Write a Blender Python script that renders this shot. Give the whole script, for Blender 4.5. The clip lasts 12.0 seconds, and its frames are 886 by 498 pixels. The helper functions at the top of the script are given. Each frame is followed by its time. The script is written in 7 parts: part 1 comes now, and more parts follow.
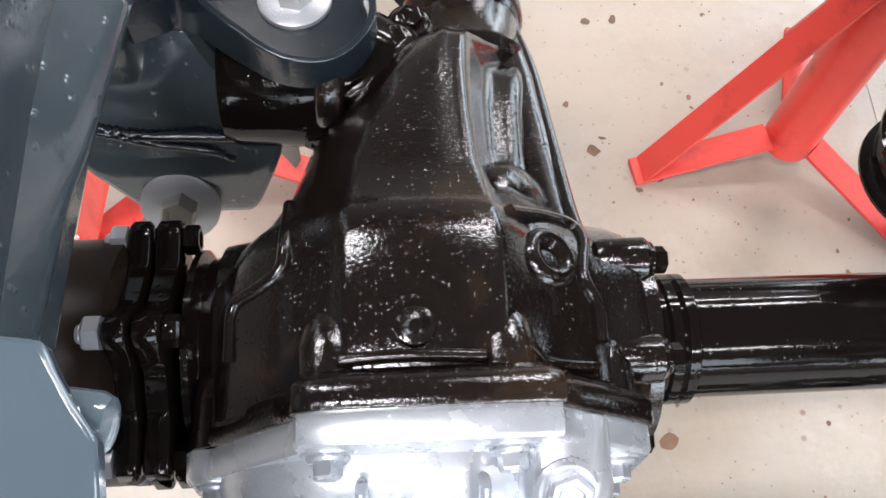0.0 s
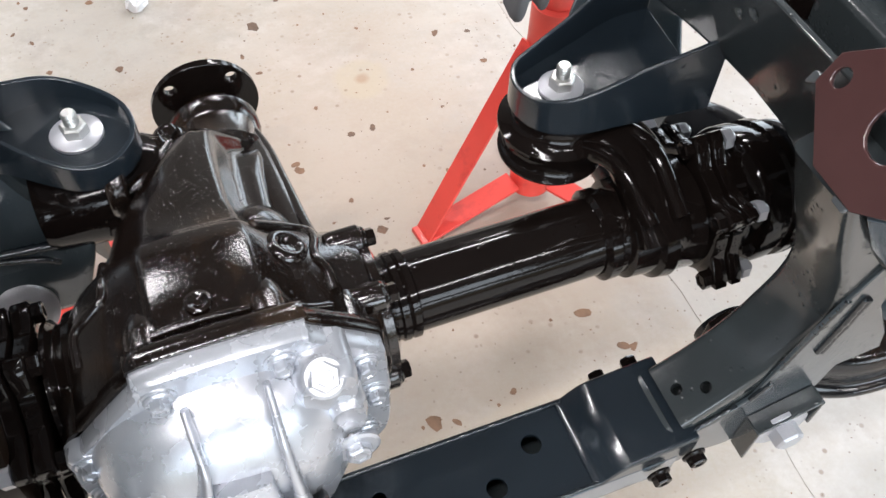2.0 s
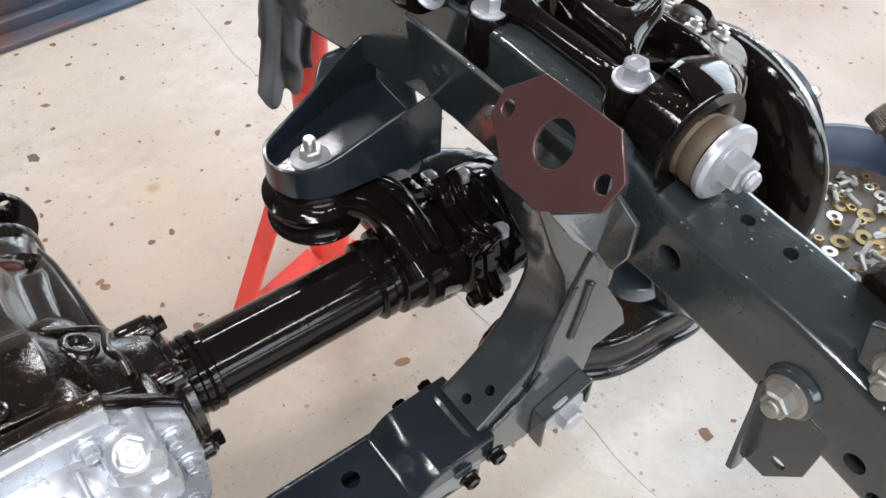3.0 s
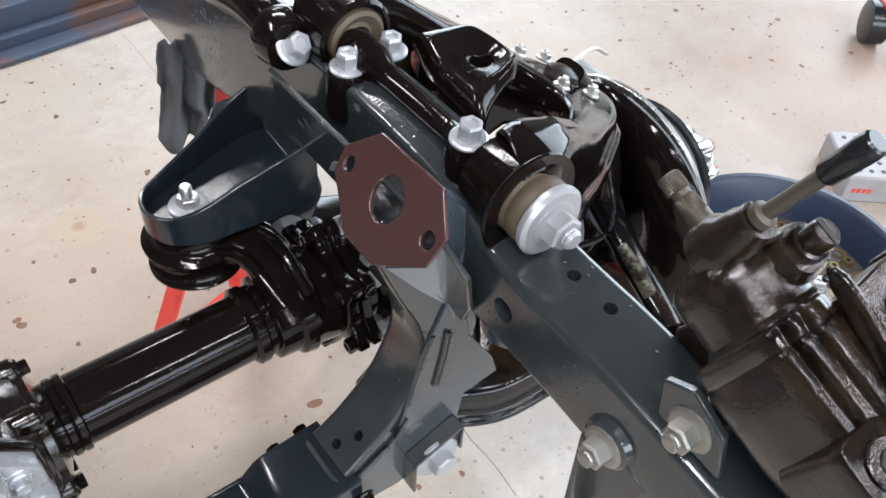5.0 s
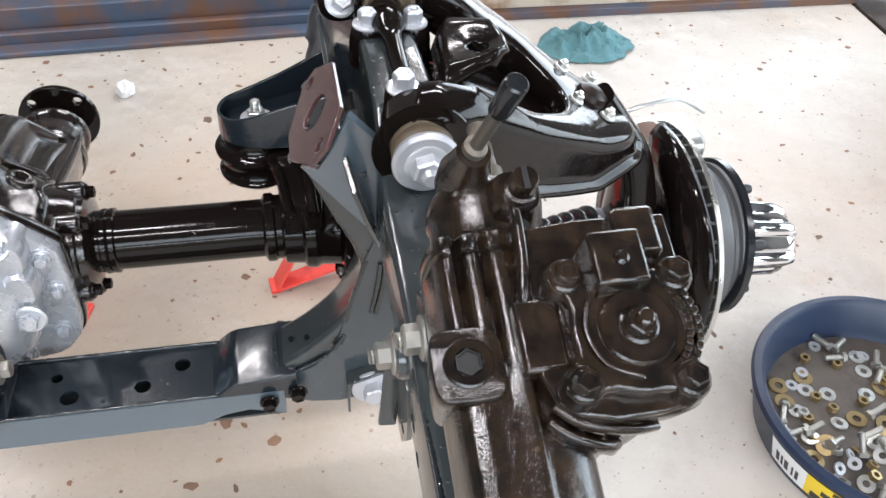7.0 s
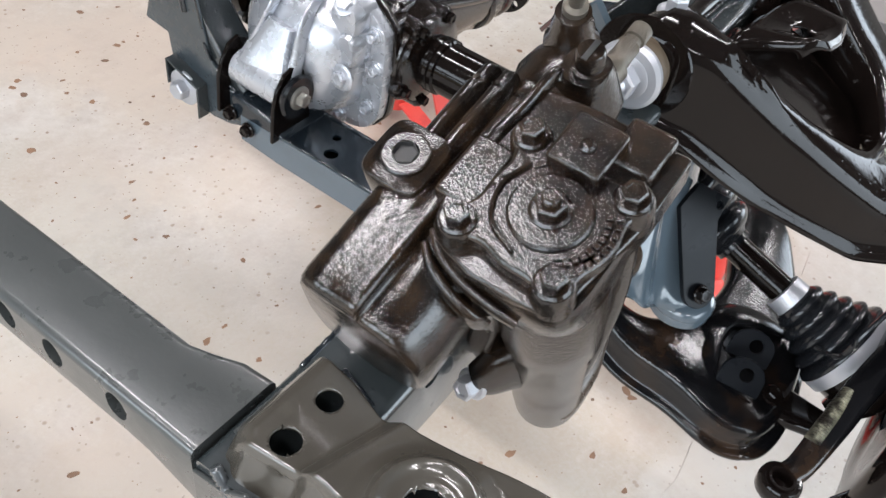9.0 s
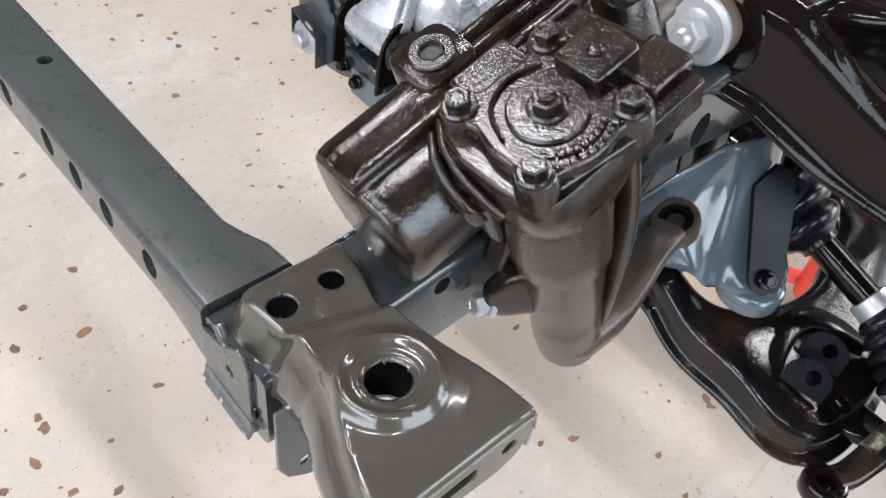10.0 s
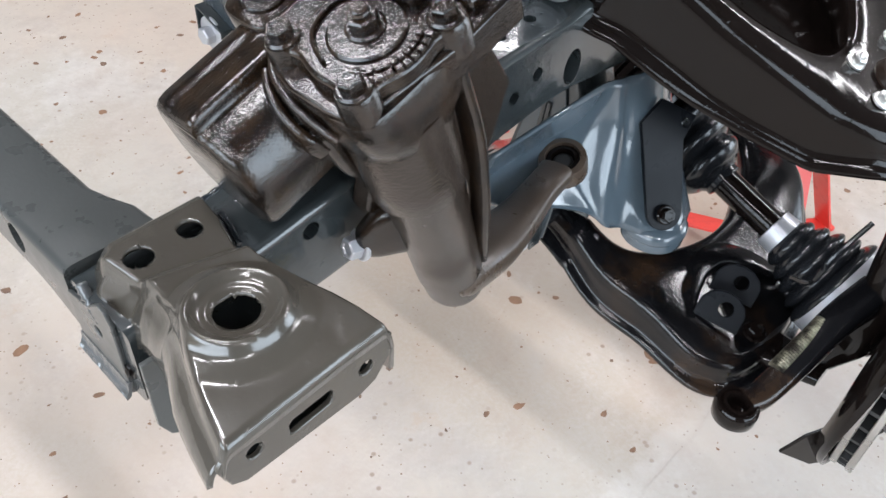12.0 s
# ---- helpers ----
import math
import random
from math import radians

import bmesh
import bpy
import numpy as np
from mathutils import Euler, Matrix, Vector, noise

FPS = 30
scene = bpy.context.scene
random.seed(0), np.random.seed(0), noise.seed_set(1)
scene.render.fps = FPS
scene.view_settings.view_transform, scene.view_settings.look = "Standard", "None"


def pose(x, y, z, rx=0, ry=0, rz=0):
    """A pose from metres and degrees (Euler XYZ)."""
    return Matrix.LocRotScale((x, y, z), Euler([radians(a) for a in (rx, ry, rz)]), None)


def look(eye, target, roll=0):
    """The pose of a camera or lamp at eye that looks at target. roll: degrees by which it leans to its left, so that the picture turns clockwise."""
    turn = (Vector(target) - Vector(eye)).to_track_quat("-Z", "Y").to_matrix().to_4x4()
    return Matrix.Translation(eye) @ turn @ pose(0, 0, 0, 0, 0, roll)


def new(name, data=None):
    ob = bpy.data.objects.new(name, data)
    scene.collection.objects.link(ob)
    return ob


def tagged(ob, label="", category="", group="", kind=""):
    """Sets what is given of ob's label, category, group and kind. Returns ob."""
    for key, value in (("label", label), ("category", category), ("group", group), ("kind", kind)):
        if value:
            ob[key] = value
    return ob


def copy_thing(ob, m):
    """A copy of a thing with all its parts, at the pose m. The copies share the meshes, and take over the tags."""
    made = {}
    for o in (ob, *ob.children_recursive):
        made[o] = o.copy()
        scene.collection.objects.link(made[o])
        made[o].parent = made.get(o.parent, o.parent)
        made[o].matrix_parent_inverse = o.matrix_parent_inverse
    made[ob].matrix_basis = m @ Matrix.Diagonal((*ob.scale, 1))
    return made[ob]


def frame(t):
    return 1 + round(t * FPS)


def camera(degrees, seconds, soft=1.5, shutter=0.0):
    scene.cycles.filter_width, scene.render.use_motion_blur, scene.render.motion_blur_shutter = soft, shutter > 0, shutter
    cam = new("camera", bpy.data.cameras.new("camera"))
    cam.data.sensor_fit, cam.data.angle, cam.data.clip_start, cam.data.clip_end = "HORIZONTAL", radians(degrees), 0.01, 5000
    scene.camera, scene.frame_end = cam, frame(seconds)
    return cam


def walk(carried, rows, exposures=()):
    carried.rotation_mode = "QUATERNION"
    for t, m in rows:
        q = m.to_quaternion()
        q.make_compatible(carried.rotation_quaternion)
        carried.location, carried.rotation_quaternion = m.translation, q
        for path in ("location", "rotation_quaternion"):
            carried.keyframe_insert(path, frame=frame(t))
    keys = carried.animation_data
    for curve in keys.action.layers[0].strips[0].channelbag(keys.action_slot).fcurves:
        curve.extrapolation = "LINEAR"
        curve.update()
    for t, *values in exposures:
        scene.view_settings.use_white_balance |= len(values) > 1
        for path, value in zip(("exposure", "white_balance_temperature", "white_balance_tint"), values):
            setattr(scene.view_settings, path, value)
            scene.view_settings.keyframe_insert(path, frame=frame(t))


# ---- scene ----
cam = camera(54.04, 12.0)
walk(cam, [
    (0.0, pose(-0.1550, 0.0372, 0.9426, 25.109, -2.471, -3.238)),
    (0.5, pose(-0.1389, 0.0418, 0.9436, 23.635, -3.254, -4.721)),
    (1.0, pose(-0.1201, 0.0105, 0.9795, 23.771, -1.602, -11.772)),
    (1.5, pose(-0.1120, -0.0614, 1.0190, 29.464, -1.313, -17.312)),
    (2.0, pose(-0.1142, -0.1698, 1.0665, 35.872, -1.216, -21.112)),
    (2.5, pose(-0.1063, -0.2315, 1.0962, 38.753, -0.434, -28.916)),
    (3.0, pose(-0.0977, -0.2584, 1.1168, 41.586, -1.718, -36.822)),
    (3.5, pose(-0.0955, -0.2708, 1.1294, 43.554, -3.086, -41.929)),
    (3.7, pose(-0.0927, -0.2764, 1.1335, 43.811, -3.179, -42.666)),
    (5.3, pose(0.0143, -0.3482, 1.1437, 44.268, -3.489, -32.810)),
    (5.5, pose(0.0459, -0.3721, 1.1404, 44.669, -3.066, -28.675)),
    (6.0, pose(0.1116, -0.4333, 1.1497, 46.108, -1.736, -22.363)),
    (6.5, pose(0.1431, -0.5052, 1.1540, 47.012, -1.365, -17.444)),
    (6.7, pose(0.1611, -0.5427, 1.1543, 47.382, -1.898, -15.326)),
    (8.3, pose(0.4050, -0.6452, 1.1323, 46.059, -4.880, 15.903)),
    (8.5, pose(0.4200, -0.6398, 1.1220, 46.058, -5.158, 19.205)),
    (9.0, pose(0.4979, -0.6033, 1.0949, 44.463, -7.085, 36.591)),
    (9.5, pose(0.5657, -0.5825, 1.0776, 43.892, -7.498, 45.422)),
    (10.0, pose(0.5976, -0.5931, 1.0683, 44.192, -5.785, 48.686)),
    (10.5, pose(0.6266, -0.6082, 1.0543, 44.907, -4.830, 49.032)),
    (11.0, pose(0.6484, -0.6036, 1.0478, 45.548, -4.098, 47.909)),
    (11.5, pose(0.6673, -0.5882, 1.0437, 45.329, -4.609, 46.697)),
    (12.0, pose(0.6767, -0.5654, 1.0450, 45.290, -2.809, 43.717)),
], exposures=[(0.0, 0.42, 6400, 10), (1.0, 0.46, 6400, 10), (2.5, 0.28, 6450, 10), (3.5, 0.20, 6400, 10), (5.5, 0.20, 6300, 10), (6.5, 0.32, 6350, 10), (8.5, 0.26, 6400, 10), (9.5, 0.20, 6400, 10), (12.0, 0.23, 6250, 10)])

# ---------------------------------------------------------------- light
K = 0.87  # one drawing unit, in metres

world = bpy.data.worlds.new("world")
world.use_nodes = True
scene.world = world
wn = world.node_tree
sky = wn.nodes.new("ShaderNodeTexSky")
sky.sky_type, sky.sun_disc = "NISHITA", False
sky.sun_elevation, sky.sun_rotation = radians(50), radians(200)
wn.links.new(sky.outputs[0], wn.nodes["Background"].inputs[0])
wn.nodes["Background"].inputs[1].default_value = 0.08


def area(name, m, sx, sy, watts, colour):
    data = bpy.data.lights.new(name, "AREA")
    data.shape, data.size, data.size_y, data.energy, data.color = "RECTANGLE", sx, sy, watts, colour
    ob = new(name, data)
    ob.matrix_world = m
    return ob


# no source is seen: added area lights for assumed daylight and overhead lamps
area("added_daylight_front", look((0.2, -4.5, 1.95), (0.2, 0.0, 0.7)), 6.0, 1.7, 205, (0.85, 0.93, 1.0))
area("added_daylight_side", look((4.2, 0.3, 1.55), (0.0, 0.3, 0.6)), 3.4, 2.3, 130, (0.82, 0.92, 1.0))
area("added_daylight_back", look((3.25, 4.55, 1.15), (0.5, 0.0, 0.7)), 2.1, 2.1, 75, (0.84, 0.92, 1.0))
ADDED_BATTENS = [(-0.85, -0.45), (2.0, 4.1), (-0.7, -1.8), (1.0, -2.1), (2.8, -1.5), (-1.35, 2.1), (1.1, 2.55)]
for bx, by in ADDED_BATTENS:
    area("added_overhead_light", look((bx, by, 3.0), (bx, by + 0.001, 0.0)), 1.25, 0.14, 26 if by < -1 else 40, (1.0, 0.965, 0.975))


# ---------------------------------------------------------------- materials
def material(name, colour, rough=0.4, metal=0.0, coat=0.0, vary=0.25, vary_scale=18.0, bump=0.0, bump_scale=300.0,
             fine=0.0, fine_scale=1200.0, spec=0.5, second=None, second_scale=9.0, second_amount=(0.55, 0.7), rough_vary=0.12, pimple=0.0, pimple_scale=230.0):
    """A surface with two scales of colour change, an uneven gloss and a fine relief. Scales are per metre."""
    mat = bpy.data.materials.new(name)
    mat.use_nodes = True
    nt = mat.node_tree
    N, L = nt.nodes, nt.links
    b = N["Principled BSDF"]
    geo = N.new("ShaderNodeTexCoord")

    def noise_tex(scale, detail=4.0, rough_=0.55):
        t = N.new("ShaderNodeTexNoise")
        t.inputs["Scale"].default_value, t.inputs["Detail"].default_value, t.inputs["Roughness"].default_value = scale, detail, rough_
        L.new(geo.outputs["Object"], t.inputs["Vector"])
        return t

    n1 = noise_tex(vary_scale)
    mix = N.new("ShaderNodeMix")
    mix.data_type = "RGBA"
    lo = [max(0.0, c * (1 - vary)) for c in colour]
    hi = [min(1.0, c * (1 + vary)) for c in colour]
    mix.inputs["A"].default_value, mix.inputs["B"].default_value = (*lo, 1), (*hi, 1)
    L.new(n1.outputs["Fac"], mix.inputs["Factor"])
    out = mix.outputs["Result"]
    if second:
        n2 = noise_tex(second_scale, 6.0, 0.65)
        ramp = N.new("ShaderNodeValToRGB")
        ramp.color_ramp.elements[0].position, ramp.color_ramp.elements[1].position = second_amount
        L.new(n2.outputs["Fac"], ramp.inputs["Fac"])
        m2 = N.new("ShaderNodeMix")
        m2.data_type = "RGBA"
        L.new(ramp.outputs["Color"], m2.inputs["Factor"])
        L.new(out, m2.inputs["A"])
        m2.inputs["B"].default_value = (*second, 1)
        out = m2.outputs["Result"]
    L.new(out, b.inputs["Base Color"])
    mr = N.new("ShaderNodeMapRange")
    mr.inputs["To Min"].default_value, mr.inputs["To Max"].default_value = max(0.02, rough - rough_vary), min(1.0, rough + rough_vary)
    n3 = noise_tex(vary_scale * 2.7)
    L.new(n3.outputs["Fac"], mr.inputs["Value"])
    L.new(mr.outputs["Result"], b.inputs["Roughness"])
    b.inputs["Metallic"].default_value = metal
    b.inputs["Coat Weight"].default_value, b.inputs["Coat Roughness"].default_value = coat, 0.05
    b.inputs["Specular IOR Level"].default_value = spec
    if bump or fine or pimple:
        last = None
        if pimple:
            vo = N.new("ShaderNodeTexVoronoi")
            vo.inputs["Scale"].default_value = pimple_scale
            L.new(geo.outputs["Object"], vo.inputs["Vector"])
            dome = N.new("ShaderNodeMapRange")
            dome.interpolation_type = "SMOOTHSTEP"
            dome.inputs["From Min"].default_value, dome.inputs["From Max"].default_value = 0.34, 0.0
            L.new(vo.outputs["Distance"], dome.inputs["Value"])
            pick = N.new("ShaderNodeSeparateColor")
            L.new(vo.outputs["Color"], pick.inputs[0])
            some = N.new("ShaderNodeMapRange")
            some.inputs["From Min"].default_value, some.inputs["From Max"].default_value = 0.50, 0.72
            L.new(pick.outputs[0], some.inputs["Value"])
            grow = N.new("ShaderNodeMath")
            grow.operation = "MULTIPLY"
            L.new(dome.outputs["Result"], grow.inputs[0])
            L.new(some.outputs["Result"], grow.inputs[1])
            last = N.new("ShaderNodeBump")
            last.inputs["Strength"].default_value, last.inputs["Distance"].default_value = pimple, 0.0012
            L.new(grow.outputs[0], last.inputs["Height"])
        for strength, scale, dist in ((bump, bump_scale, 0.002), (fine, fine_scale, 0.0010)):
            if strength:
                nb = noise_tex(scale, 3.0)
                bp = N.new("ShaderNodeBump")
                bp.inputs["Strength"].default_value, bp.inputs["Distance"].default_value = strength, dist
                L.new(nb.outputs["Fac"], bp.inputs["Height"])
                if last:
                    L.new(last.outputs["Normal"], bp.inputs["Normal"])
                last = bp
        L.new(last.outputs["Normal"], b.inputs["Normal"])
        if coat:
            L.new(last.outputs["Normal"], b.inputs["Coat Normal"])
    return mat


GLOSS_BLACK = material("gloss_black_paint", (0.006, 0.0042, 0.0036), 0.085, spec=0.26, bump=0.06, bump_scale=40, fine=0.06, fine_scale=300, rough_vary=0.04, pimple=0.14, pimple_scale=260)
CAST_BLACK = material("gloss_black_cast_iron", (0.0075, 0.0048, 0.0038), 0.10, coat=0.5, bump=0.05, bump_scale=45, fine=0.18, fine_scale=520, rough_vary=0.06, spec=0.45, pimple=0.36, pimple_scale=430,
                      second=(0.030, 0.018, 0.011), second_scale=14)
BOX_BLACK = material("oily_black_casting", (0.0055, 0.0038, 0.003), 0.15, coat=0.4, bump=0.17, bump_scale=110, fine=0.26, fine_scale=620, rough_vary=0.10, spec=0.45, pimple=0.18, pimple_scale=520,
                     second=(0.040, 0.024, 0.014), second_scale=45, second_amount=(0.40, 0.80))
BOX_LOWER = material("satin_black_casting", (0.027, 0.019, 0.014), 0.22, coat=0.15, bump=0.12, bump_scale=90, fine=0.35, fine_scale=500)
# chassis paint in lighter and darker copies, picked by how each part is lit
FRAME_GREY = material("slate_grey_chassis_paint", (0.050, 0.054, 0.053), 0.30, coat=0.35, bump=0.06, bump_scale=22, fine=0.10, fine_scale=300, vary=0.12)
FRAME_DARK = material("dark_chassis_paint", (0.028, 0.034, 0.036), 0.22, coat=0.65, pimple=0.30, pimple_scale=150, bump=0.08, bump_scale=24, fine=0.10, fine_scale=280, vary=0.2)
FRAME_MOUNT = material("brown_grey_chassis_paint", (0.056, 0.050, 0.041), 0.22, coat=0.7, bump=0.08, bump_scale=22, fine=0.08, fine_scale=300, vary=0.2, second=(0.075, 0.068, 0.055), second_scale=16, second_amount=(0.58, 0.72), pimple=0.10, pimple_scale=140)
FRAME_NAVY_DIM = material("navy_dim_chassis_paint", (0.011, 0.016, 0.021), 0.20, coat=0.3, bump=0.06, bump_scale=24, fine=0.08, fine_scale=280, pimple=0.14, pimple_scale=120, vary=0.2)
FRAME_TEAL = material("dark_teal_chassis_paint", (0.040, 0.052, 0.060), 0.22, coat=0.6, pimple=0.26, pimple_scale=150, bump=0.08, bump_scale=24, fine=0.10, fine_scale=280, vary=0.2)
# bluish daylight reflection is put into this tone of the chassis paint
FRAME_BLUE_LIT = material("blue_grey_lit_chassis_paint", (0.078, 0.104, 0.126), 0.15, coat=0.8, bump=0.09, bump_scale=20, fine=0.12, fine_scale=260, vary=0.12)
SILVER = material("silver_painted_alloy", (0.54, 0.56, 0.60), 0.27, metal=0.6, bump=0.05, bump_scale=90, fine=0.10, fine_scale=700, vary=0.06)
ZINC = material("zinc_plated_steel", (0.62, 0.62, 0.60), 0.34, metal=0.9, fine=0.2, fine_scale=900, vary=0.1)
DULL_ZINC = material("dull_zinc_steel", (0.36, 0.35, 0.32), 0.42, metal=0.85, fine=0.25, fine_scale=900, vary=0.2)
WHITE_ZINC = material("white_zinc_washer", (0.47, 0.48, 0.51), 0.33, metal=0.5, fine=0.2, fine_scale=600, vary=0.08)
BUSH_BROWN = material("brown_bush_rubber", (0.10, 0.075, 0.05), 0.55, bump=0.2, bump_scale=120, vary=0.3)
PRIMER = material("maroon_primer_plate", (0.060, 0.026, 0.025), 0.16, coat=0.6, bump=0.08, bump_scale=30, fine=0.1, vary=0.22)
RED = material("red_stand_paint", (0.72, 0.062, 0.045), 0.4, coat=0.2, bump=0.1, bump_scale=60, vary=0.12, second=(0.5, 0.035, 0.03), second_scale=12)
STEEL = material("bare_turned_steel", (0.50, 0.49, 0.47), 0.3, metal=0.95, fine=0.3, fine_scale=700, vary=0.12)
DISC_GREY = material("grey_coated_hub_steel", (0.085, 0.085, 0.088), 0.42, metal=0.2, fine=0.2, vary=0.15)
CHROME = material("chrome_hub", (0.82, 0.83, 0.85), 0.08, metal=1.0, vary=0.03, rough_vary=0.03)
BRACKET = material("satin_blue_black_steel", (0.005, 0.006, 0.008), 0.30, spec=0.14, bump=0.08, bump_scale=40, vary=0.3)
RUBBER = material("black_rubber", (0.010, 0.011, 0.013), 0.20, bump=0.03, bump_scale=60, fine=0.04, fine_scale=500)
LCA_BLACK = material("oily_gloss_black_paint", (0.005, 0.005, 0.0058), 0.12, bump=0.2, bump_scale=40, fine=0.2, fine_scale=300, second=(0.026, 0.015, 0.009), second_scale=9, second_amount=(0.54, 0.66), spec=0.42, pimple=0.15, pimple_scale=150)
OLD_STEEL = material("aged_shaft_steel", (0.12, 0.105, 0.085), 0.4, metal=0.6, fine=0.4, vary=0.35)
GREY_CLOTH = material("grey_cloth", (0.10, 0.10, 0.105), 0.9, bump=0.5, bump_scale=60, fine=0.6, fine_scale=900)
TEAL_CLOTH = material("teal_rag_cloth", (0.10, 0.22, 0.24), 0.95, bump=0.6, bump_scale=70, fine=0.7, fine_scale=900, vary=0.3)
NAVY = material("navy_plastic_tub", (0.012, 0.022, 0.05), 0.4, bump=0.1, bump_scale=40)
OILY_TRAY = material("oily_tub_bottom", (0.075, 0.062, 0.052), 0.5, vary=0.4, vary_scale=30, second=(0.04, 0.03, 0.024), second_scale=20)
YELLOW = material("yellow_label", (0.85, 0.62, 0.02), 0.45, vary=0.06)
LABEL_WHITE = material("white_label", (0.82, 0.83, 0.85), 0.5, vary=0.05)
# label ink, also the painted shade inside holes, slots and gaps
INK_AND_VOID = material("black_ink_and_void", (0.02, 0.02, 0.02), 0.5)
RUST = material("rusty_blue_steel", (0.06, 0.085, 0.13), 0.5, metal=0.2, bump=0.3, bump_scale=30, vary=0.4, vary_scale=6,
                second=(0.15, 0.075, 0.045), second_scale=5, second_amount=(0.42, 0.6))
DECK = material("grey_ramp_deck", (0.22, 0.20, 0.19), 0.6, bump=0.2, bump_scale=30, vary=0.3, vary_scale=5, second=(0.12, 0.07, 0.05), second_scale=4)
PALE_TIMBER = material("pale_worn_timber", (0.55, 0.47, 0.38), 0.75, bump=0.3, bump_scale=40, vary=0.15, second=(0.27, 0.17, 0.10), second_scale=4, second_amount=(0.5, 0.62))
WHITE_PLASTIC = material("white_plastic", (0.78, 0.78, 0.78), 0.45, vary=0.05)
# dim tones of the unseen walls and ceiling keep reflections in black parts low
WALL_PAINT = material("dim_wall_paint", (0.15, 0.143, 0.135), 0.75, bump=0.15, bump_scale=40, vary=0.06, vary_scale=2)
CEILING_PAINT = material("grey_ceiling_sheet", (0.07, 0.07, 0.072), 0.8, bump=0.1, bump_scale=20, vary=0.1, vary_scale=2)
THREAD = material("worn_zinc_thread", (0.27, 0.255, 0.19), 0.42, metal=0.7, fine=0.2, vary=0.35, vary_scale=60, second=(0.02, 0.016, 0.012), second_scale=34, second_amount=(0.44, 0.58))
BRASS = material("yellow_passivated_steel", (0.32, 0.24, 0.12), 0.42, metal=0.8, vary=0.2)
BRAKE_BROWN = material("brown_oiled_steel", (0.016, 0.010, 0.007), 0.36, spec=0.22, bump=0.15, bump_scale=60, vary=0.35)


def floor_material():
    """Cast concrete: pale, blotchy, with rusty brown spots and chips, and a few soft stains."""
    mat = bpy.data.materials.new("workshop_concrete")
    mat.use_nodes = True
    N, L = mat.node_tree.nodes, mat.node_tree.links
    b = N["Principled BSDF"]
    co = N.new("ShaderNodeTexCoord")

    def tex(scale, detail=5.0, rough_=0.6, kind="ShaderNodeTexNoise"):
        t = N.new(kind)
        t.inputs["Scale"].default_value = scale
        if kind == "ShaderNodeTexNoise":
            t.inputs["Detail"].default_value, t.inputs["Roughness"].default_value = detail, rough_
        L.new(co.outputs["Object"], t.inputs["Vector"])
        return t

    def ramp(src, a, b_):
        r = N.new("ShaderNodeMapRange")
        r.inputs["From Min"].default_value, r.inputs["From Max"].default_value = a, b_
        L.new(src, r.inputs["Value"])
        return r.outputs["Result"]

    def blend(fac, a, b_):
        m = N.new("ShaderNodeMix")
        m.data_type = "RGBA"
        L.new(fac, m.inputs["Factor"])
        for key, val in (("A", a), ("B", b_)):
            if isinstance(val, tuple):
                m.inputs[key].default_value = (*val, 1)
            else:
                L.new(val, m.inputs[key])
        return m.outputs["Result"]

    def times(a, b_):
        m = N.new("ShaderNodeMath")
        m.operation = "MULTIPLY"
        L.new(a, m.inputs[0])
        if isinstance(b_, float):
            m.inputs[1].default_value = b_
        else:
            L.new(b_, m.inputs[1])
        return m.outputs[0]

    col = blend(ramp(tex(2.2).outputs["Fac"], 0.3, 0.7), (0.38, 0.335, 0.275), (0.53, 0.495, 0.435))
    col = blend(ramp(tex(140, 3).outputs["Fac"], 0.35, 0.75), col, (0.46, 0.43, 0.39))
    col = blend(times(ramp(tex(1.1, 4).outputs["Fac"], 0.52, 0.75), 0.5), col, (0.50, 0.36, 0.25))
    # scuffed whitish patches and grey smudges
    col = blend(times(ramp(tex(2.8, 7, 0.72).outputs["Fac"], 0.50, 0.60), 0.55), col, (0.60, 0.575, 0.545))
    col = blend(times(ramp(tex(5.5, 6, 0.7).outputs["Fac"], 0.50, 0.66), 0.55), col, (0.33, 0.29, 0.25))
    col = blend(times(ramp(tex(17.0, 5, 0.7).outputs["Fac"], 0.52, 0.70), 0.35), col, (0.36, 0.29, 0.23))
    # a wide browner area below the axle, cloudy at its rim
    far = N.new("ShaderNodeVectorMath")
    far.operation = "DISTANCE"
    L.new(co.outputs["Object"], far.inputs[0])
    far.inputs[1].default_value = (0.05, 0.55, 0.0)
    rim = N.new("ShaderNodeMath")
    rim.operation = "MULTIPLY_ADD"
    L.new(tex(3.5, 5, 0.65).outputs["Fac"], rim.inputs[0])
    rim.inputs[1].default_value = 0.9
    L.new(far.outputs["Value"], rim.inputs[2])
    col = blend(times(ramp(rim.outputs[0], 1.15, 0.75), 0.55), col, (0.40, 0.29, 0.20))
    # the slab beyond the joint is paler
    sep = N.new("ShaderNodeSeparateXYZ")
    L.new(co.outputs["Object"], sep.inputs[0])
    edge = N.new("ShaderNodeMath")
    edge.operation = "MULTIPLY_ADD"
    L.new(tex(9.0, 5, 0.7).outputs["Fac"], edge.inputs[0])
    edge.inputs[1].default_value = 0.12
    L.new(sep.outputs[0], edge.inputs[2])
    col = blend(times(ramp(edge.outputs[0], 0.515, 0.535), 0.3), col, (0.60, 0.575, 0.545))
    # brown dirt further out on that slab, deepened to offset the added side light
    out = N.new("ShaderNodeVectorMath")
    out.operation = "DISTANCE"
    L.new(co.outputs["Object"], out.inputs[0])
    out.inputs[1].default_value = (1.85, 0.40, 0.0)
    dirt_and_dim = N.new("ShaderNodeMath")
    dirt_and_dim.operation = "MULTIPLY_ADD"
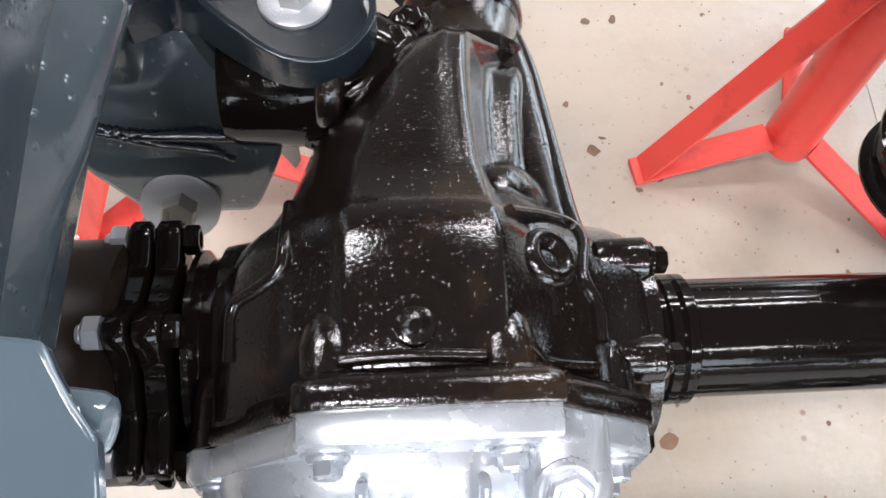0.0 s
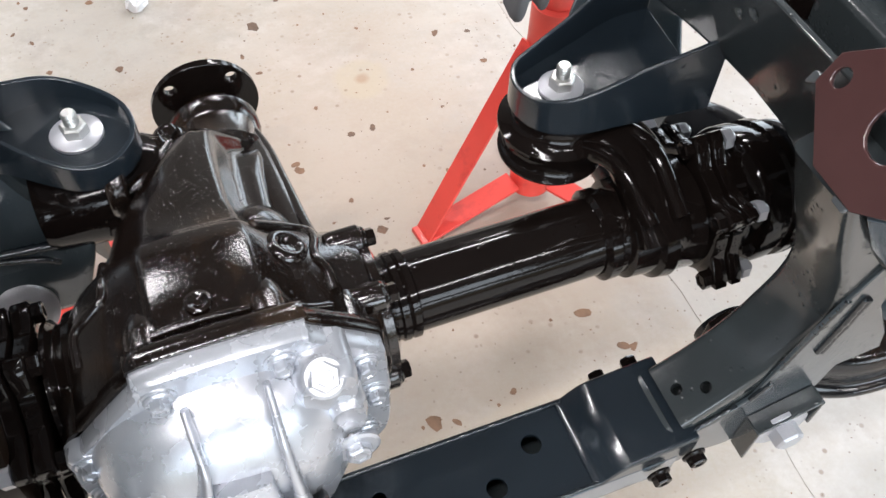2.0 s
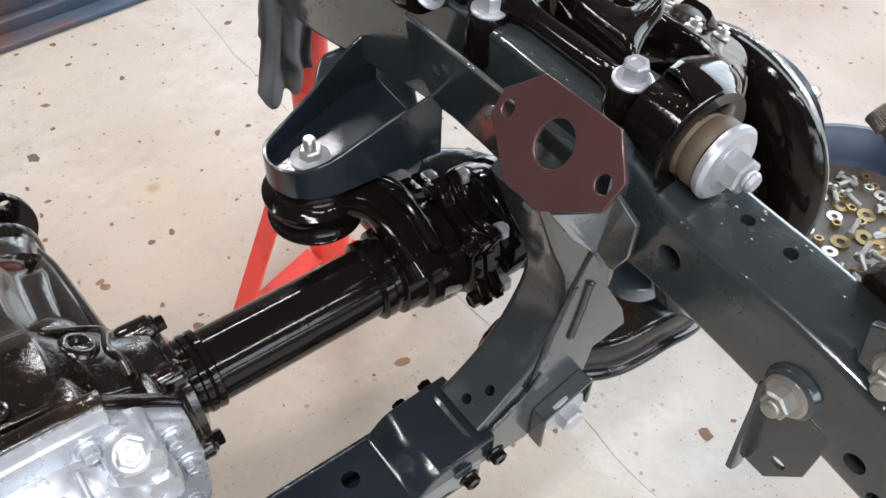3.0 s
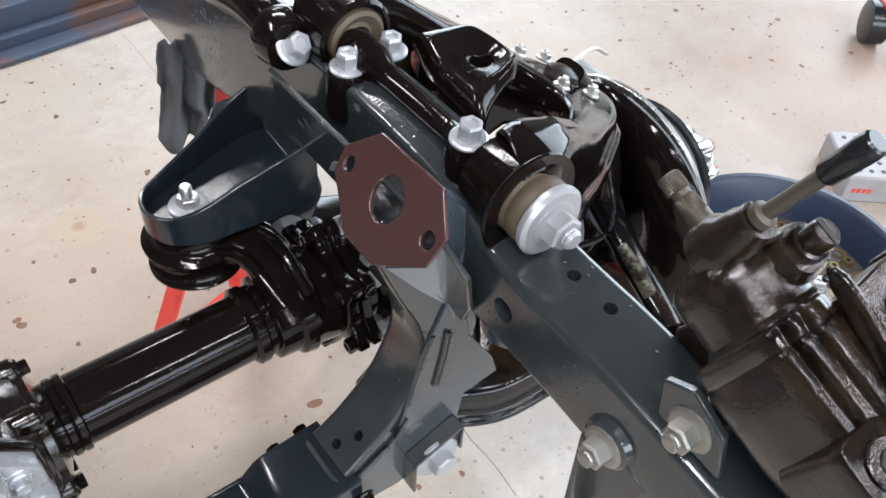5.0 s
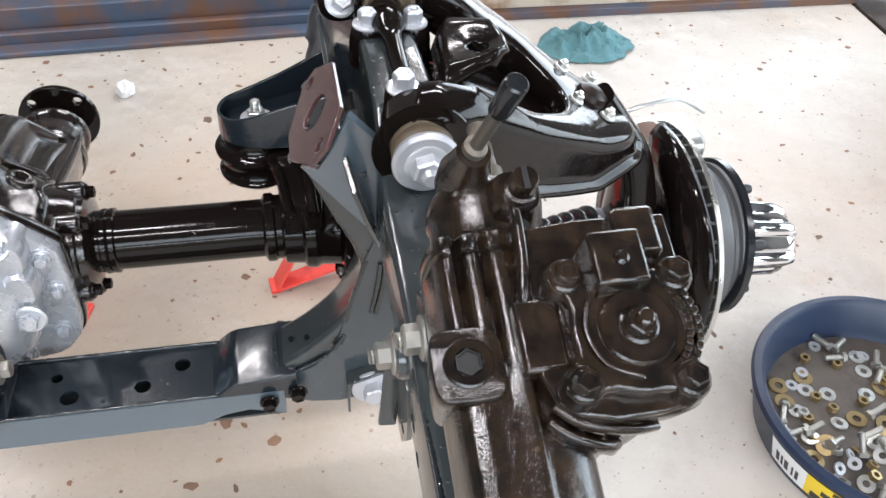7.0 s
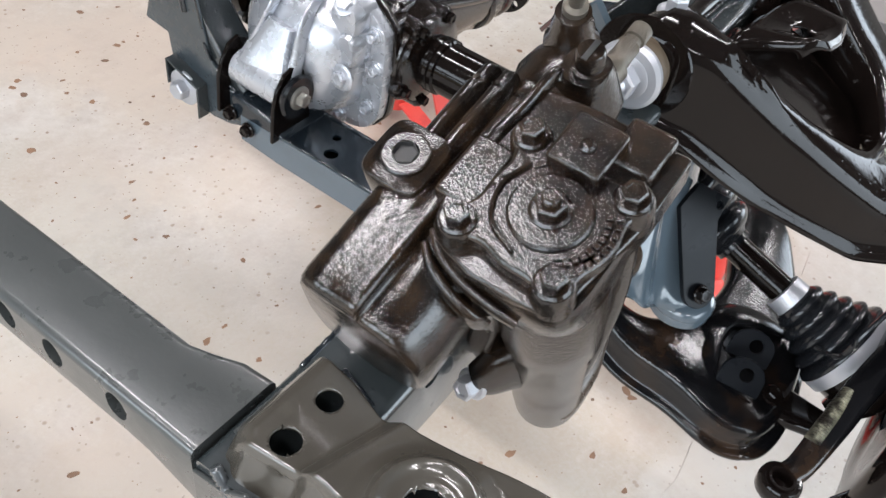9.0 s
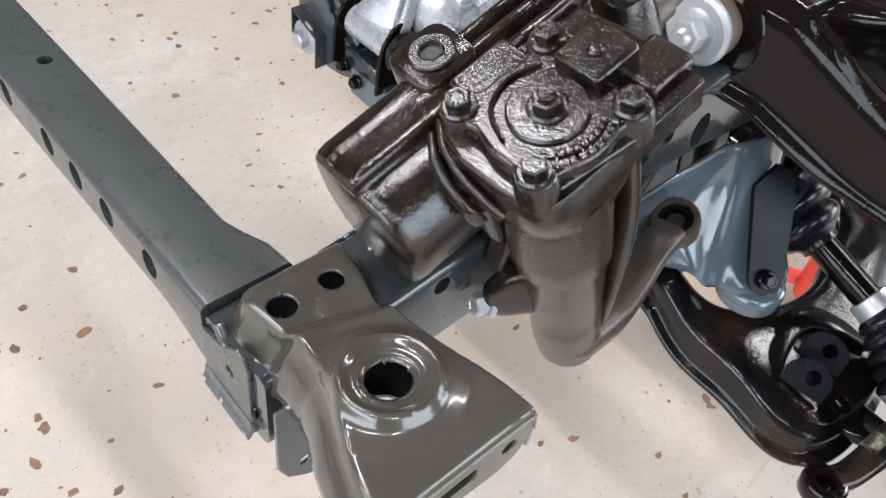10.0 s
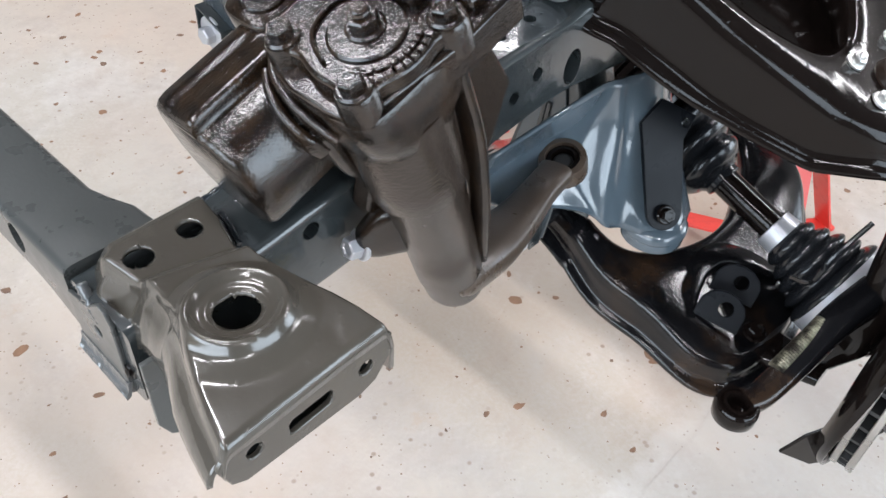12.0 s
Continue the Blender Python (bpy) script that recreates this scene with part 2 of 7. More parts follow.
    L.new(tex(2.4, 6, 0.68).outputs["Fac"], dirt_and_dim.inputs[0])
    dirt_and_dim.inputs[1].default_value = 0.7
    L.new(out.outputs["Value"], dirt_and_dim.inputs[2])
    col = blend(times(ramp(dirt_and_dim.outputs[0], 1.12, 0.62), 0.85), col, (0.29, 0.20, 0.15))
    # a ringed oil stain
    ds = N.new("ShaderNodeVectorMath")
    ds.operation = "DISTANCE"
    L.new(co.outputs["Object"], ds.inputs[0])
    ds.inputs[1].default_value = (0.183, 0.936, 0.0)
    wob = N.new("ShaderNodeMath")
    wob.operation = "MULTIPLY_ADD"
    L.new(tex(22, 3).outputs["Fac"], wob.inputs[0])
    wob.inputs[1].default_value = 0.024
    L.new(ds.outputs["Value"], wob.inputs[2])
    col = blend(times(ramp(wob.outputs[0], 0.066, 0.054), 0.5), col, (0.46, 0.38, 0.25))
    col = blend(times(ramp(wob.outputs[0], 0.028, 0.018), 0.7), col, (0.34, 0.19, 0.09))
    # wide pinkish and grey patches
    col = blend(times(ramp(tex(0.9, 3).outputs["Fac"], 0.45, 0.62), 0.45), col, (0.50, 0.40, 0.33))
    col = blend(times(ramp(tex(4.5, 5, 0.7).outputs["Fac"], 0.52, 0.70), 0.35), col, (0.36, 0.33, 0.30))
    # soft rusty blooms
    col = blend(times(ramp(tex(7.0, 6, 0.7).outputs["Fac"], 0.62, 0.78), 0.45), col, (0.42, 0.26, 0.15))
    # small dark specks, denser in patches
    v = tex(46, kind="ShaderNodeTexVoronoi")
    dense = ramp(tex(3.0, 2).outputs["Fac"], 0.40, 0.62)
    speck = times(ramp(v.outputs["Distance"], 0.20, 0.10), dense)
    sel = N.new("ShaderNodeSeparateColor")
    L.new(v.outputs["Color"], sel.inputs[0])
    speck = times(speck, ramp(sel.outputs[0], 0.62, 0.66))
    col = blend(times(speck, 0.75), col, (0.20, 0.12, 0.075))
    v2 = tex(120, kind="ShaderNodeTexVoronoi")
    sel2 = N.new("ShaderNodeSeparateColor")
    L.new(v2.outputs["Color"], sel2.inputs[0])
    fine = times(times(ramp(v2.outputs["Distance"], 0.24, 0.12), ramp(sel2.outputs[0], 0.80, 0.84)), ramp(tex(2.3, 3).outputs["Fac"], 0.38, 0.6))
    col = blend(times(fine, 0.7), col, (0.16, 0.10, 0.07))
    L.new(col, b.inputs["Base Color"])
    rr = N.new("ShaderNodeMapRange")
    rr.inputs["To Min"].default_value, rr.inputs["To Max"].default_value = 0.32, 0.6
    L.new(tex(5.0).outputs["Fac"], rr.inputs["Value"])
    L.new(rr.outputs["Result"], b.inputs["Roughness"])
    bp = N.new("ShaderNodeBump")
    bp.inputs["Strength"].default_value, bp.inputs["Distance"].default_value = 0.25, 0.002
    L.new(tex(60, 6, 0.7).outputs["Fac"], bp.inputs["Height"])
    L.new(bp.outputs["Normal"], b.inputs["Normal"])
    return mat


FLOOR = floor_material()
CHIP = material("exposed_brown_aggregate", (0.24, 0.135, 0.080), 0.8, bump=0.4, bump_scale=120, vary=0.35, vary_scale=60, second=(0.13, 0.085, 0.06), second_scale=7, second_amount=(0.45, 0.6))


# ---------------------------------------------------------------- builders
def V(*p):
    return Vector(p)


def frame_of(d, up=(0, 0, 1)):
    """Two unit vectors across the direction d."""
    d = Vector(d).normalized()
    a = Vector(up)
    if abs(a.dot(d)) > 0.95:
        a = Vector((1, 0, 0))
    u = a.cross(d).normalized()
    return u, d.cross(u).normalized()


def loft(bm, rings, cap=True, closed=True):
    """Skin between rings with equal counts of points."""
    vs = [[bm.verts.new(p) for p in ring] for ring in rings]
    n = len(vs[0])
    for a, b in zip(vs, vs[1:]):
        for i in range(n if closed else n - 1):
            j = (i + 1) % n
            bm.faces.new((a[i], a[j], b[j], b[i]))
    if cap and closed:
        bm.faces.new(list(reversed(vs[0])))
        bm.faces.new(vs[-1])
    return vs


def circle(c, d, r, n=24, up=(0, 0, 1), squash=1.0, turn=0.0):
    u, v = frame_of(d, up)
    return [Vector(c) + u * (r * math.cos(2 * math.pi * i / n + turn)) + v * (r * squash * math.sin(2 * math.pi * i / n + turn)) for i in range(n)]


def lathe(bm, p0, d, profile, n=28, turn=0.0):
    """A turned body: profile of (distance along d, radius)."""
    d = Vector(d).normalized()
    loft(bm, [circle(Vector(p0) + d * s, d, max(r, 1e-4), n, turn=turn) for s, r in profile])


def cyl(bm, p0, p1, r0, r1=None, n=24):
    r1 = r0 if r1 is None else r1
    p0, p1 = Vector(p0), Vector(p1)
    loft(bm, [circle(p0, p1 - p0, r0, n), circle(p1, p1 - p0, r1, n)])


def box(bm, lo, hi, m=None):
    m = m or Matrix()
    (x0, y0, z0), (x1, y1, z1) = lo, hi
    loft(bm, [[m @ V(x0, y0, z0), m @ V(x1, y0, z0), m @ V(x1, y1, z0), m @ V(x0, y1, z0)],
              [m @ V(x0, y0, z1), m @ V(x1, y0, z1), m @ V(x1, y1, z1), m @ V(x0, y1, z1)]])


def oval(c, d, a, b, power=2.0, n=32, up=(0, 0, 1)):
    """A superellipse ring across d: half width a, half height b."""
    u, v = frame_of(d, up)
    out = []
    for i in range(n):
        t = 2 * math.pi * i / n
        ct, st = math.cos(t), math.sin(t)
        out.append(Vector(c) + u * (a * math.copysign(abs(ct) ** (2 / power), ct)) + v * (b * math.copysign(abs(st) ** (2 / power), st)))
    return out


def smooth_path(pts, steps=6):
    """A Catmull-Rom line through points of any dimension."""
    pts = [np.array(p, float) for p in pts]
    ext = [2 * pts[0] - pts[1]] + pts + [2 * pts[-1] - pts[-2]]
    out = []
    for i in range(len(pts) - 1):
        a, b, c, d = ext[i:i + 4]
        for k in range(steps):
            t = k / steps
            out.append(0.5 * (2 * b + (c - a) * t + (2 * a - 5 * b + 4 * c - d) * t * t + (3 * b - a - 3 * c + d) * t ** 3))
    return out + [pts[-1]]


def sweep(bm, rows, up=(0, 0, 1), power=6.0, n=24, steps=5):
    """A bar along rows of (x, y, z, half width, half height), smooth between them."""
    line = smooth_path(rows, steps)
    rings = []
    for i, row in enumerate(line):
        a, b = line[max(i - 1, 0)], line[min(i + 1, len(line) - 1)]
        rings.append(oval(row[:3], Vector(b[:3] - a[:3]), row[3], row[4], power, n, up))
    loft(bm, rings)


def hole_ring(cx, cy, rx, ry=None, n=16, turn=0.0):
    ry = ry or rx
    c, s = math.cos(turn), math.sin(turn)
    out = []
    for i in range(n):
        t = 2 * math.pi * i / n
        x, y = rx * math.cos(t), ry * math.sin(t)
        out.append((cx + c * x - s * y, cy + s * x + c * y))
    return out


def plate(bm, outline, holes, thick, m):
    """A flat plate with holes: outline and holes in the plate's own x, y; thick along its z."""
    edges, top = [], []
    made = bmesh.new()
    for ring in (outline, *holes):
        vs = [made.verts.new((x, y, 0)) for x, y in ring]
        edges += [made.edges.new((vs[i], vs[(i + 1) % len(vs)])) for i in range(len(vs))]
    bmesh.ops.triangle_fill(made, use_beauty=True, edges=edges)
    ext = bmesh.ops.extrude_face_region(made, geom=list(made.faces))
    bmesh.ops.translate(made, vec=(0, 0, -thick), verts=[v for v in ext["geom"] if isinstance(v, bmesh.types.BMVert)])
    bmesh.ops.transform(made, matrix=m, verts=made.verts)
    bmesh.ops.recalc_face_normals(made, faces=made.faces)
    append(bm, made)


def append(bm, other):
    table = {v: bm.verts.new(v.co) for v in other.verts}
    for f in other.faces:
        bm.faces.new([table[v] for v in f.verts])
    other.free()


def axes_matrix(origin, x, y):
    """A frame from its origin and its x and y directions."""
    x = Vector(x).normalized()
    z = x.cross(Vector(y)).normalized()
    y = z.cross(x)
    m = Matrix((x, y, z)).transposed().to_4x4()
    m.translation = Vector(origin)
    return m


def finish(ob, mat, bevel=0.0, angle=35, solid=0.0, sub=0):
    me = ob.data
    me.materials.append(mat)
    for p in me.polygons:
        p.use_smooth = True
    me.set_sharp_from_angle(angle=radians(angle))
    if solid:
        s = ob.modifiers.new("thickness", "SOLIDIFY")
        s.thickness, s.offset = solid * K, -1
    if sub:
        s = ob.modifiers.new("round", "SUBSURF")
        s.levels = s.render_levels = sub
    if bevel:
        s = ob.modifiers.new("edge", "BEVEL")
        s.width, s.segments, s.limit_method, s.angle_limit = bevel * K, 2, "ANGLE", radians(40)
        s.harden_normals = False
    return ob


def part(name, bm, mat, parent=None, label="", bevel=0.0, angle=35, solid=0.0, sub=0, recalc=True, flip=False):
    """One mesh object from drawing units, under a thing or a part."""
    if recalc:
        bmesh.ops.recalc_face_normals(bm, faces=bm.faces)
    if flip:
        bmesh.ops.scale(bm, vec=(-1, 1, 1), verts=bm.verts)
        bmesh.ops.reverse_faces(bm, faces=bm.faces)
    bmesh.ops.scale(bm, vec=(K, K, K), verts=bm.verts)
    me = bpy.data.meshes.new(name)
    bm.to_mesh(me)
    bm.free()
    ob = new(name, me)
    finish(ob, mat, bevel, angle, solid, sub)
    if parent:
        ob.parent = parent
        ob.matrix_parent_inverse = parent.matrix_world.inverted()
    if label:
        ob["label"] = label
    return ob


def thing(name, label, category, at=(0, 0, 0), group="", kind=""):
    ob = new(name)
    ob.empty_display_size = 0.05
    ob.location = Vector(at) * K
    bpy.context.view_layer.update()
    return tagged(ob, label, category, group, kind)


def bolt(parent, p, d, hexr=0.010, head=0.009, flange=0.0145, mat=None, stud=0.0, name="bolt", label="", dimple=True, turn=0.3):
    """A hexagon head with its flange, standing on p and pointing along d; stud: a thread end beyond it."""
    bm = bmesh.new()
    d = Vector(d).normalized()
    p = Vector(p)
    if flange:
        lathe(bm, p - d * 0.0005, d, [(0, flange), (0.002, flange), (0.0035, flange * 0.86)], 24)
    s0 = 0.003 if flange else 0.0
    prof = [(s0, hexr), (s0 + head * 0.85, hexr), (s0 + head, hexr * 0.86)]
    if dimple and not stud:
        prof += [(s0 + head, hexr * 0.6), (s0 + head * 0.86, hexr * 0.5)]
    lathe(bm, p, d, prof, 6, turn)
    if stud:
        prof = [(s0 + head * 0.9, hexr * 0.55)]
        k = 0
        while k * 0.0016 < stud:
            prof += [(s0 + head + k * 0.0016, hexr * (0.56 if k % 2 else 0.5))]
            k += 1
        prof += [(s0 + head + stud, hexr * 0.42)]
        lathe(bm, p, d, prof, 14)
    return part(name, bm, mat or ZINC, parent, label, angle=28)


def drill(ob, cuts):
    """Bores blind round or oval holes into a part: (place, direction, radius, depth, stretch) each, in drawing units."""
    bm = bmesh.new()
    for p, d, r, depth, squash in cuts:
        d = Vector(d).normalized()
        loft(bm, [circle(Vector(p) - d * depth, d, r, 20, squash=squash), circle(Vector(p) + d * 0.02, d, r, 20, squash=squash)])
    bmesh.ops.recalc_face_normals(bm, faces=bm.faces)
    bmesh.ops.scale(bm, vec=(K, K, K), verts=bm.verts)
    me = bpy.data.meshes.new("cutter")
    bm.to_mesh(me)
    bm.free()
    cutter = new("cutter", me)
    mod = ob.modifiers.new("bore", "BOOLEAN")
    mod.operation, mod.solver, mod.object = "DIFFERENCE", "EXACT", cutter
    bpy.context.view_layer.update()
    made = bpy.data.meshes.new_from_object(ob.evaluated_get(bpy.context.evaluated_depsgraph_get()))
    ob.modifiers.remove(mod)
    ob.data = made
    bpy.data.objects.remove(cutter)
    for poly in made.polygons:
        poly.use_smooth = True
    made.set_sharp_from_angle(angle=radians(35))
    return ob


# ---------------------------------------------------------------- the workshop
def build_shell():
    bm = bmesh.new()
    J = 0.566  # the cracked joint between two slabs, along y
    rnd = random.Random(11)
    crack, wander = [], 0.0
    for i in range(266):
        wander = 0.82 * wander + rnd.uniform(-0.006, 0.006)
        crack.append((J + wander, -5.2 + 0.04 * i))
    for side, top in ((-1, 0.0), (1, 0.001)):
        edge = [(x + side * rnd.uniform(0.0, 0.0002), y) for x, y in crack]
        ring = edge + [(side * 5.2, 5.4), (side * 5.2, -5.2)]
        ring = ring if side < 0 else ring[::-1]
        loft(bm, [[V(x, y, -0.12) for x, y in ring[::-1]], [V(x, y, top) for x, y in ring[::-1]]])
    box(bm, (J - 0.03, -5.2, -0.13), (J + 0.03, 5.4, -0.006))
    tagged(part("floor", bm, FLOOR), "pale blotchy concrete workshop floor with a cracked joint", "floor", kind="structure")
    # unseen walls and ceiling, added to set bounced light and reflections
    bm = bmesh.new()
    box(bm, (-5.2, -5.0, 0), (-5.0, 5.2, 3.7))
    tagged(part("unseen_wall_left", bm, WALL_PAINT), "unseen dim wall added round the workshop", "wall", kind="structure")
    bm = bmesh.new()
    box(bm, (-5.2, 5.2, 0), (2.4, 5.4, 3.7))
    box(bm, (4.98, 5.2, 0), (5.2, 5.4, 3.7))
    box(bm, (2.4, 5.2, 2.6), (4.98, 5.4, 3.7))
    tagged(part("unseen_wall_back", bm, WALL_PAINT), "unseen dim wall with a made-up wide opening for light", "wall", kind="structure")
    # unseen front and right walls, a made-up opening in each for the added daylight
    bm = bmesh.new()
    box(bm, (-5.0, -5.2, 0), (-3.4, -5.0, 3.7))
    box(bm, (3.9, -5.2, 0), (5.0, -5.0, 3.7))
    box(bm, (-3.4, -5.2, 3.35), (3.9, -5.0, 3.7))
    tagged(part("unseen_wall_front", bm, WALL_PAINT), "unseen dim wall with a made-up wide opening for light", "wall", kind="structure")
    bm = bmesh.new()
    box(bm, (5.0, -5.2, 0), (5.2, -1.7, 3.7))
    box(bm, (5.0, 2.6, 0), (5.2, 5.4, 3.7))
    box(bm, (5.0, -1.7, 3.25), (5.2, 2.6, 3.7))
    tagged(part("unseen_wall_right", bm, WALL_PAINT), "unseen dim wall with a made-up opening for light", "wall", kind="structure")
    bm = bmesh.new()
    box(bm, (-5.2, -5.2, 3.7), (5.2, 5.4, 3.8))
    tagged(part("ceiling", bm, CEILING_PAINT), "unseen grey ceiling added over the workshop", "ceiling", kind="structure")
    glow = bpy.data.materials.new("added_tube_glow")
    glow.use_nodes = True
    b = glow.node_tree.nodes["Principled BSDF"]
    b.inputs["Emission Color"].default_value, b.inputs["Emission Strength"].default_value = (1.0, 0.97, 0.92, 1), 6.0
    # unseen lamp bodies, added to go with the overhead lights
    for bx, by in ADDED_BATTENS:
        lamp = thing("added_ceiling_batten", "white twin-tube batten, unseen and added for overhead light", "ceiling light", (bx / K, by / K, 3.55), "ceiling battens")
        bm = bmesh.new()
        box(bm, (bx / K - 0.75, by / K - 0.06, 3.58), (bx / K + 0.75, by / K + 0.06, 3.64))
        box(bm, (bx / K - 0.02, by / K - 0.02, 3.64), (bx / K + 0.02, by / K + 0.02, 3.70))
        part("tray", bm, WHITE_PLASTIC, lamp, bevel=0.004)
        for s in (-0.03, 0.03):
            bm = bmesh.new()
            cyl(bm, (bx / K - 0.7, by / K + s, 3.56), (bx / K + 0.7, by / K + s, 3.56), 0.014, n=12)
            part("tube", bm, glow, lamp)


def build_floor_chips():
    """Rusty brown spalls in the concrete, as thin uneven flakes."""
    rnd = random.Random(5)
    big = [(0.168, 0.269), (0.416, 0.342), (0.083, 0.323), (0.382, 0.42), (0.711, 0.003), (0.043, 1.304), (-0.119, 1.21), (-0.492, -0.386),
           (-0.345, -0.433), (-0.207, -0.566), (-0.155, -0.604), (-0.764, 0.251), (-0.04, -0.527), (0.433, 0.335), (0.326, 0.091), (0.024, 0.198)]
    spots = [(x, y, rnd.uniform(0.008, 0.016)) for x, y in big]
    for _ in range(3400):
        x, y = rnd.uniform(-1.6, 2.3), rnd.uniform(-1.0, 2.0)
        spots.append((x, y, 0.0012 + 0.010 * rnd.random() ** 6.5))
    bm = bmesh.new()
    for x, y, r in spots:
        if abs(x - 0.566) < r + 0.016:
            continue
        n, a, e = 9, rnd.uniform(0, 6.28), rnd.uniform(0.45, 1.0)
        ring = []
        for i in range(n):
            t = 2 * math.pi * i / n
            k = r * rnd.uniform(0.62, 1.15)
            px, py = k * math.cos(t), k * e * math.sin(t)
            ring.append((x + px * math.cos(a) - py * math.sin(a), y + px * math.sin(a) + py * math.cos(a)))
        z0 = 0.001 if x > 0.566 else 0.0
        loft(bm, [[V(px, py, z0 - 0.002) for px, py in ring], [V(px, py, z0 + 0.0005) for px, py in ring]])
    tagged(part("floor_chips", bm, CHIP), "rusty brown chips and spalls in the concrete", "chips", kind="stuff")


build_shell()
build_floor_chips()

# ---------------------------------------------------------------- chassis frame
chassis = thing("ladder_chassis", "slate grey painted ladder chassis front end on red stands", "chassis", (0, 0, 0.45))


def ring_box(y, x0, x1, z0, z1, r=0.008):
    """A box section with rounded corners, in the plane across y."""
    out = []
    for cx, cz, a0 in ((x1 - r, z1 - r, 0), (x0 + r, z1 - r, 90), (x0 + r, z0 + r, 180), (x1 - r, z0 + r, 270)):
        for k in range(5):
            a = radians(a0 + 22.5 * k)
            out.append(V(cx + r * math.cos(a), y, cz + r * math.sin(a)))
    return out


RAIL = [(-0.515, 0.318, 0.394, 0.676, 0.752), (-0.42, 0.318, 0.394, 0.676, 0.757), (-0.335, 0.318, 0.394, 0.681, 0.770), (-0.25, 0.318, 0.394, 0.692, 0.786),
        (-0.15, 0.318, 0.394, 0.712, 0.800), (-0.05, 0.318, 0.394, 0.722, 0.806), (0.02, 0.322, 0.394, 0.715, 0.822), (0.08, 0.325, 0.394, 0.710, 0.834),
        (0.2, 0.325, 0.39, 0.705, 0.838), (0.32, 0.322, 0.388, 0.695, 0.832), (0.5, 0.312, 0.39, 0.665, 0.800), (0.68, 0.33, 0.41, 0.630, 0.755), (0.95, 0.35, 0.43, 0.60, 0.715), (1.25, 0.36, 0.44, 0.59, 0.70)]


def build_rail(flip):
    bm = bmesh.new()
    line = smooth_path(RAIL, 4)
    loft(bm, [ring_box(*row) for row in line])
    rail = part("side_rail", bm, FRAME_DARK if not flip else FRAME_TEAL, chassis, flip=flip)
    s = -1 if flip else 1
    drill(rail, [((s * p[0], p[1], p[2]), (s * d[0], d[1], d[2]), r, 0.05, q) for p, d, r, q in (
        ((0.365, -0.077, 0.8045), (0, 0.06, 1), 0.006, 1), ((0.366, -0.118, 0.803), (0, 0.1, 1), 0.006, 1), ((0.394, -0.039, 0.751), (1, 0, 0), 0.013, 1.5),
        ((0.394, -0.094, 0.767), (1, 0, 0), 0.007, 1), ((0.394, -0.125, 0.755), (1, 0, 0), 0.007, 1), ((0.394, -0.15, 0.745), (1, 0, 0), 0.006, 1), ((0.394, -0.36, 0.746), (1, 0, 0), 0.008, 1),
        ((0.318, -0.05, 0.765), (-1, 0, 0), 0.012, 1), ((0.318, -0.245, 0.722), (-1, 0, 0), 0.009, 1), ((0.318, -0.27, 0.705), (-1, 0, 0), 0.007, 1))])


for flip in (False, True):
    build_rail(flip)


def weld(parent, pts, r=0.0026, flip=False, seed=1, mat=None):
    """A rippled weld bead along points, with ripples every few millimetres."""
    rnd = random.Random(seed)
    line = smooth_path(pts, 40)
    total = sum(float(np.linalg.norm(b - a)) for a, b in zip(line, line[1:]))
    n = max(6, int(total / 0.0022))
    pick = [line[min(len(line) - 1, round(i * (len(line) - 1) / n))] for i in range(n + 1)]
    bm = bmesh.new()
    rings = []
    for i, p in enumerate(pick):
        d = pick[min(i + 1, n)] - pick[max(i - 1, 0)]
        rings.append(circle(p, d, r * (0.88 + 0.22 * (i % 2) + rnd.uniform(-0.10, 0.14)), 8))
    loft(bm, rings)
    return part("weld_bead", bm, mat or WELD_PAINT, parent, flip=flip, angle=70)


WELD_PAINT = material("gloss_painted_weld", (0.012, 0.016, 0.020), 0.10, coat=0.6, bump=0.1, bump_scale=200, vary=0.3)
WELD_GREY = material("glossy_grey_weld", (0.06, 0.066, 0.07), 0.12, coat=0.8, bump=0.15, bump_scale=160, vary=0.3)
# weld bead lines along the inner top edge of the rails
for flip in (False, True):
    weld(chassis, [(0.3225, -0.21, 0.788), (0.322, -0.3, 0.773), (0.322, -0.42, 0.755)], 0.0026, flip)


def build_front_crossmember():
    bm = bmesh.new()
    prof = lambda x, z0, z1, y0, y1: [V(x, p.x, p.z) for p in [V(q.x, 0, q.z) for q in ring_box(0, y0, y1, z0, z1, 0.007)]]
    loft(bm, [prof(x, z0, z1, y0, y1) for x, z0, z1, y0, y1 in
              ((-0.33, 0.690, 0.7575, -0.517, -0.44), (-0.29, 0.70, 0.7575, -0.517, -0.445), (-0.25, 0.708, 0.7575, -0.517, -0.456), (0.25, 0.708, 0.7575, -0.517, -0.456), (0.27, 0.706, 0.7575, -0.517, -0.45), (0.29, 0.70, 0.7575, -0.517, -0.442), (0.317, 0.690, 0.7575, -0.517, -0.44))])
    bar = part("front_crossmember", bm, FRAME_GREY, chassis, "grey painted box section crossmember with oval holes")
    drill(bar, [((x, -0.517, 0.7365), (0, -1, 0), 0.0105, 0.03, 1.3) for x in (-0.242, -0.174, -0.121, -0.069, -0.014, 0.069, 0.121, 0.174, 0.242)] + [((-0.012, -0.478, 0.757), (0, 0, 1), 0.007, 0.03, 1)])


build_front_crossmember()


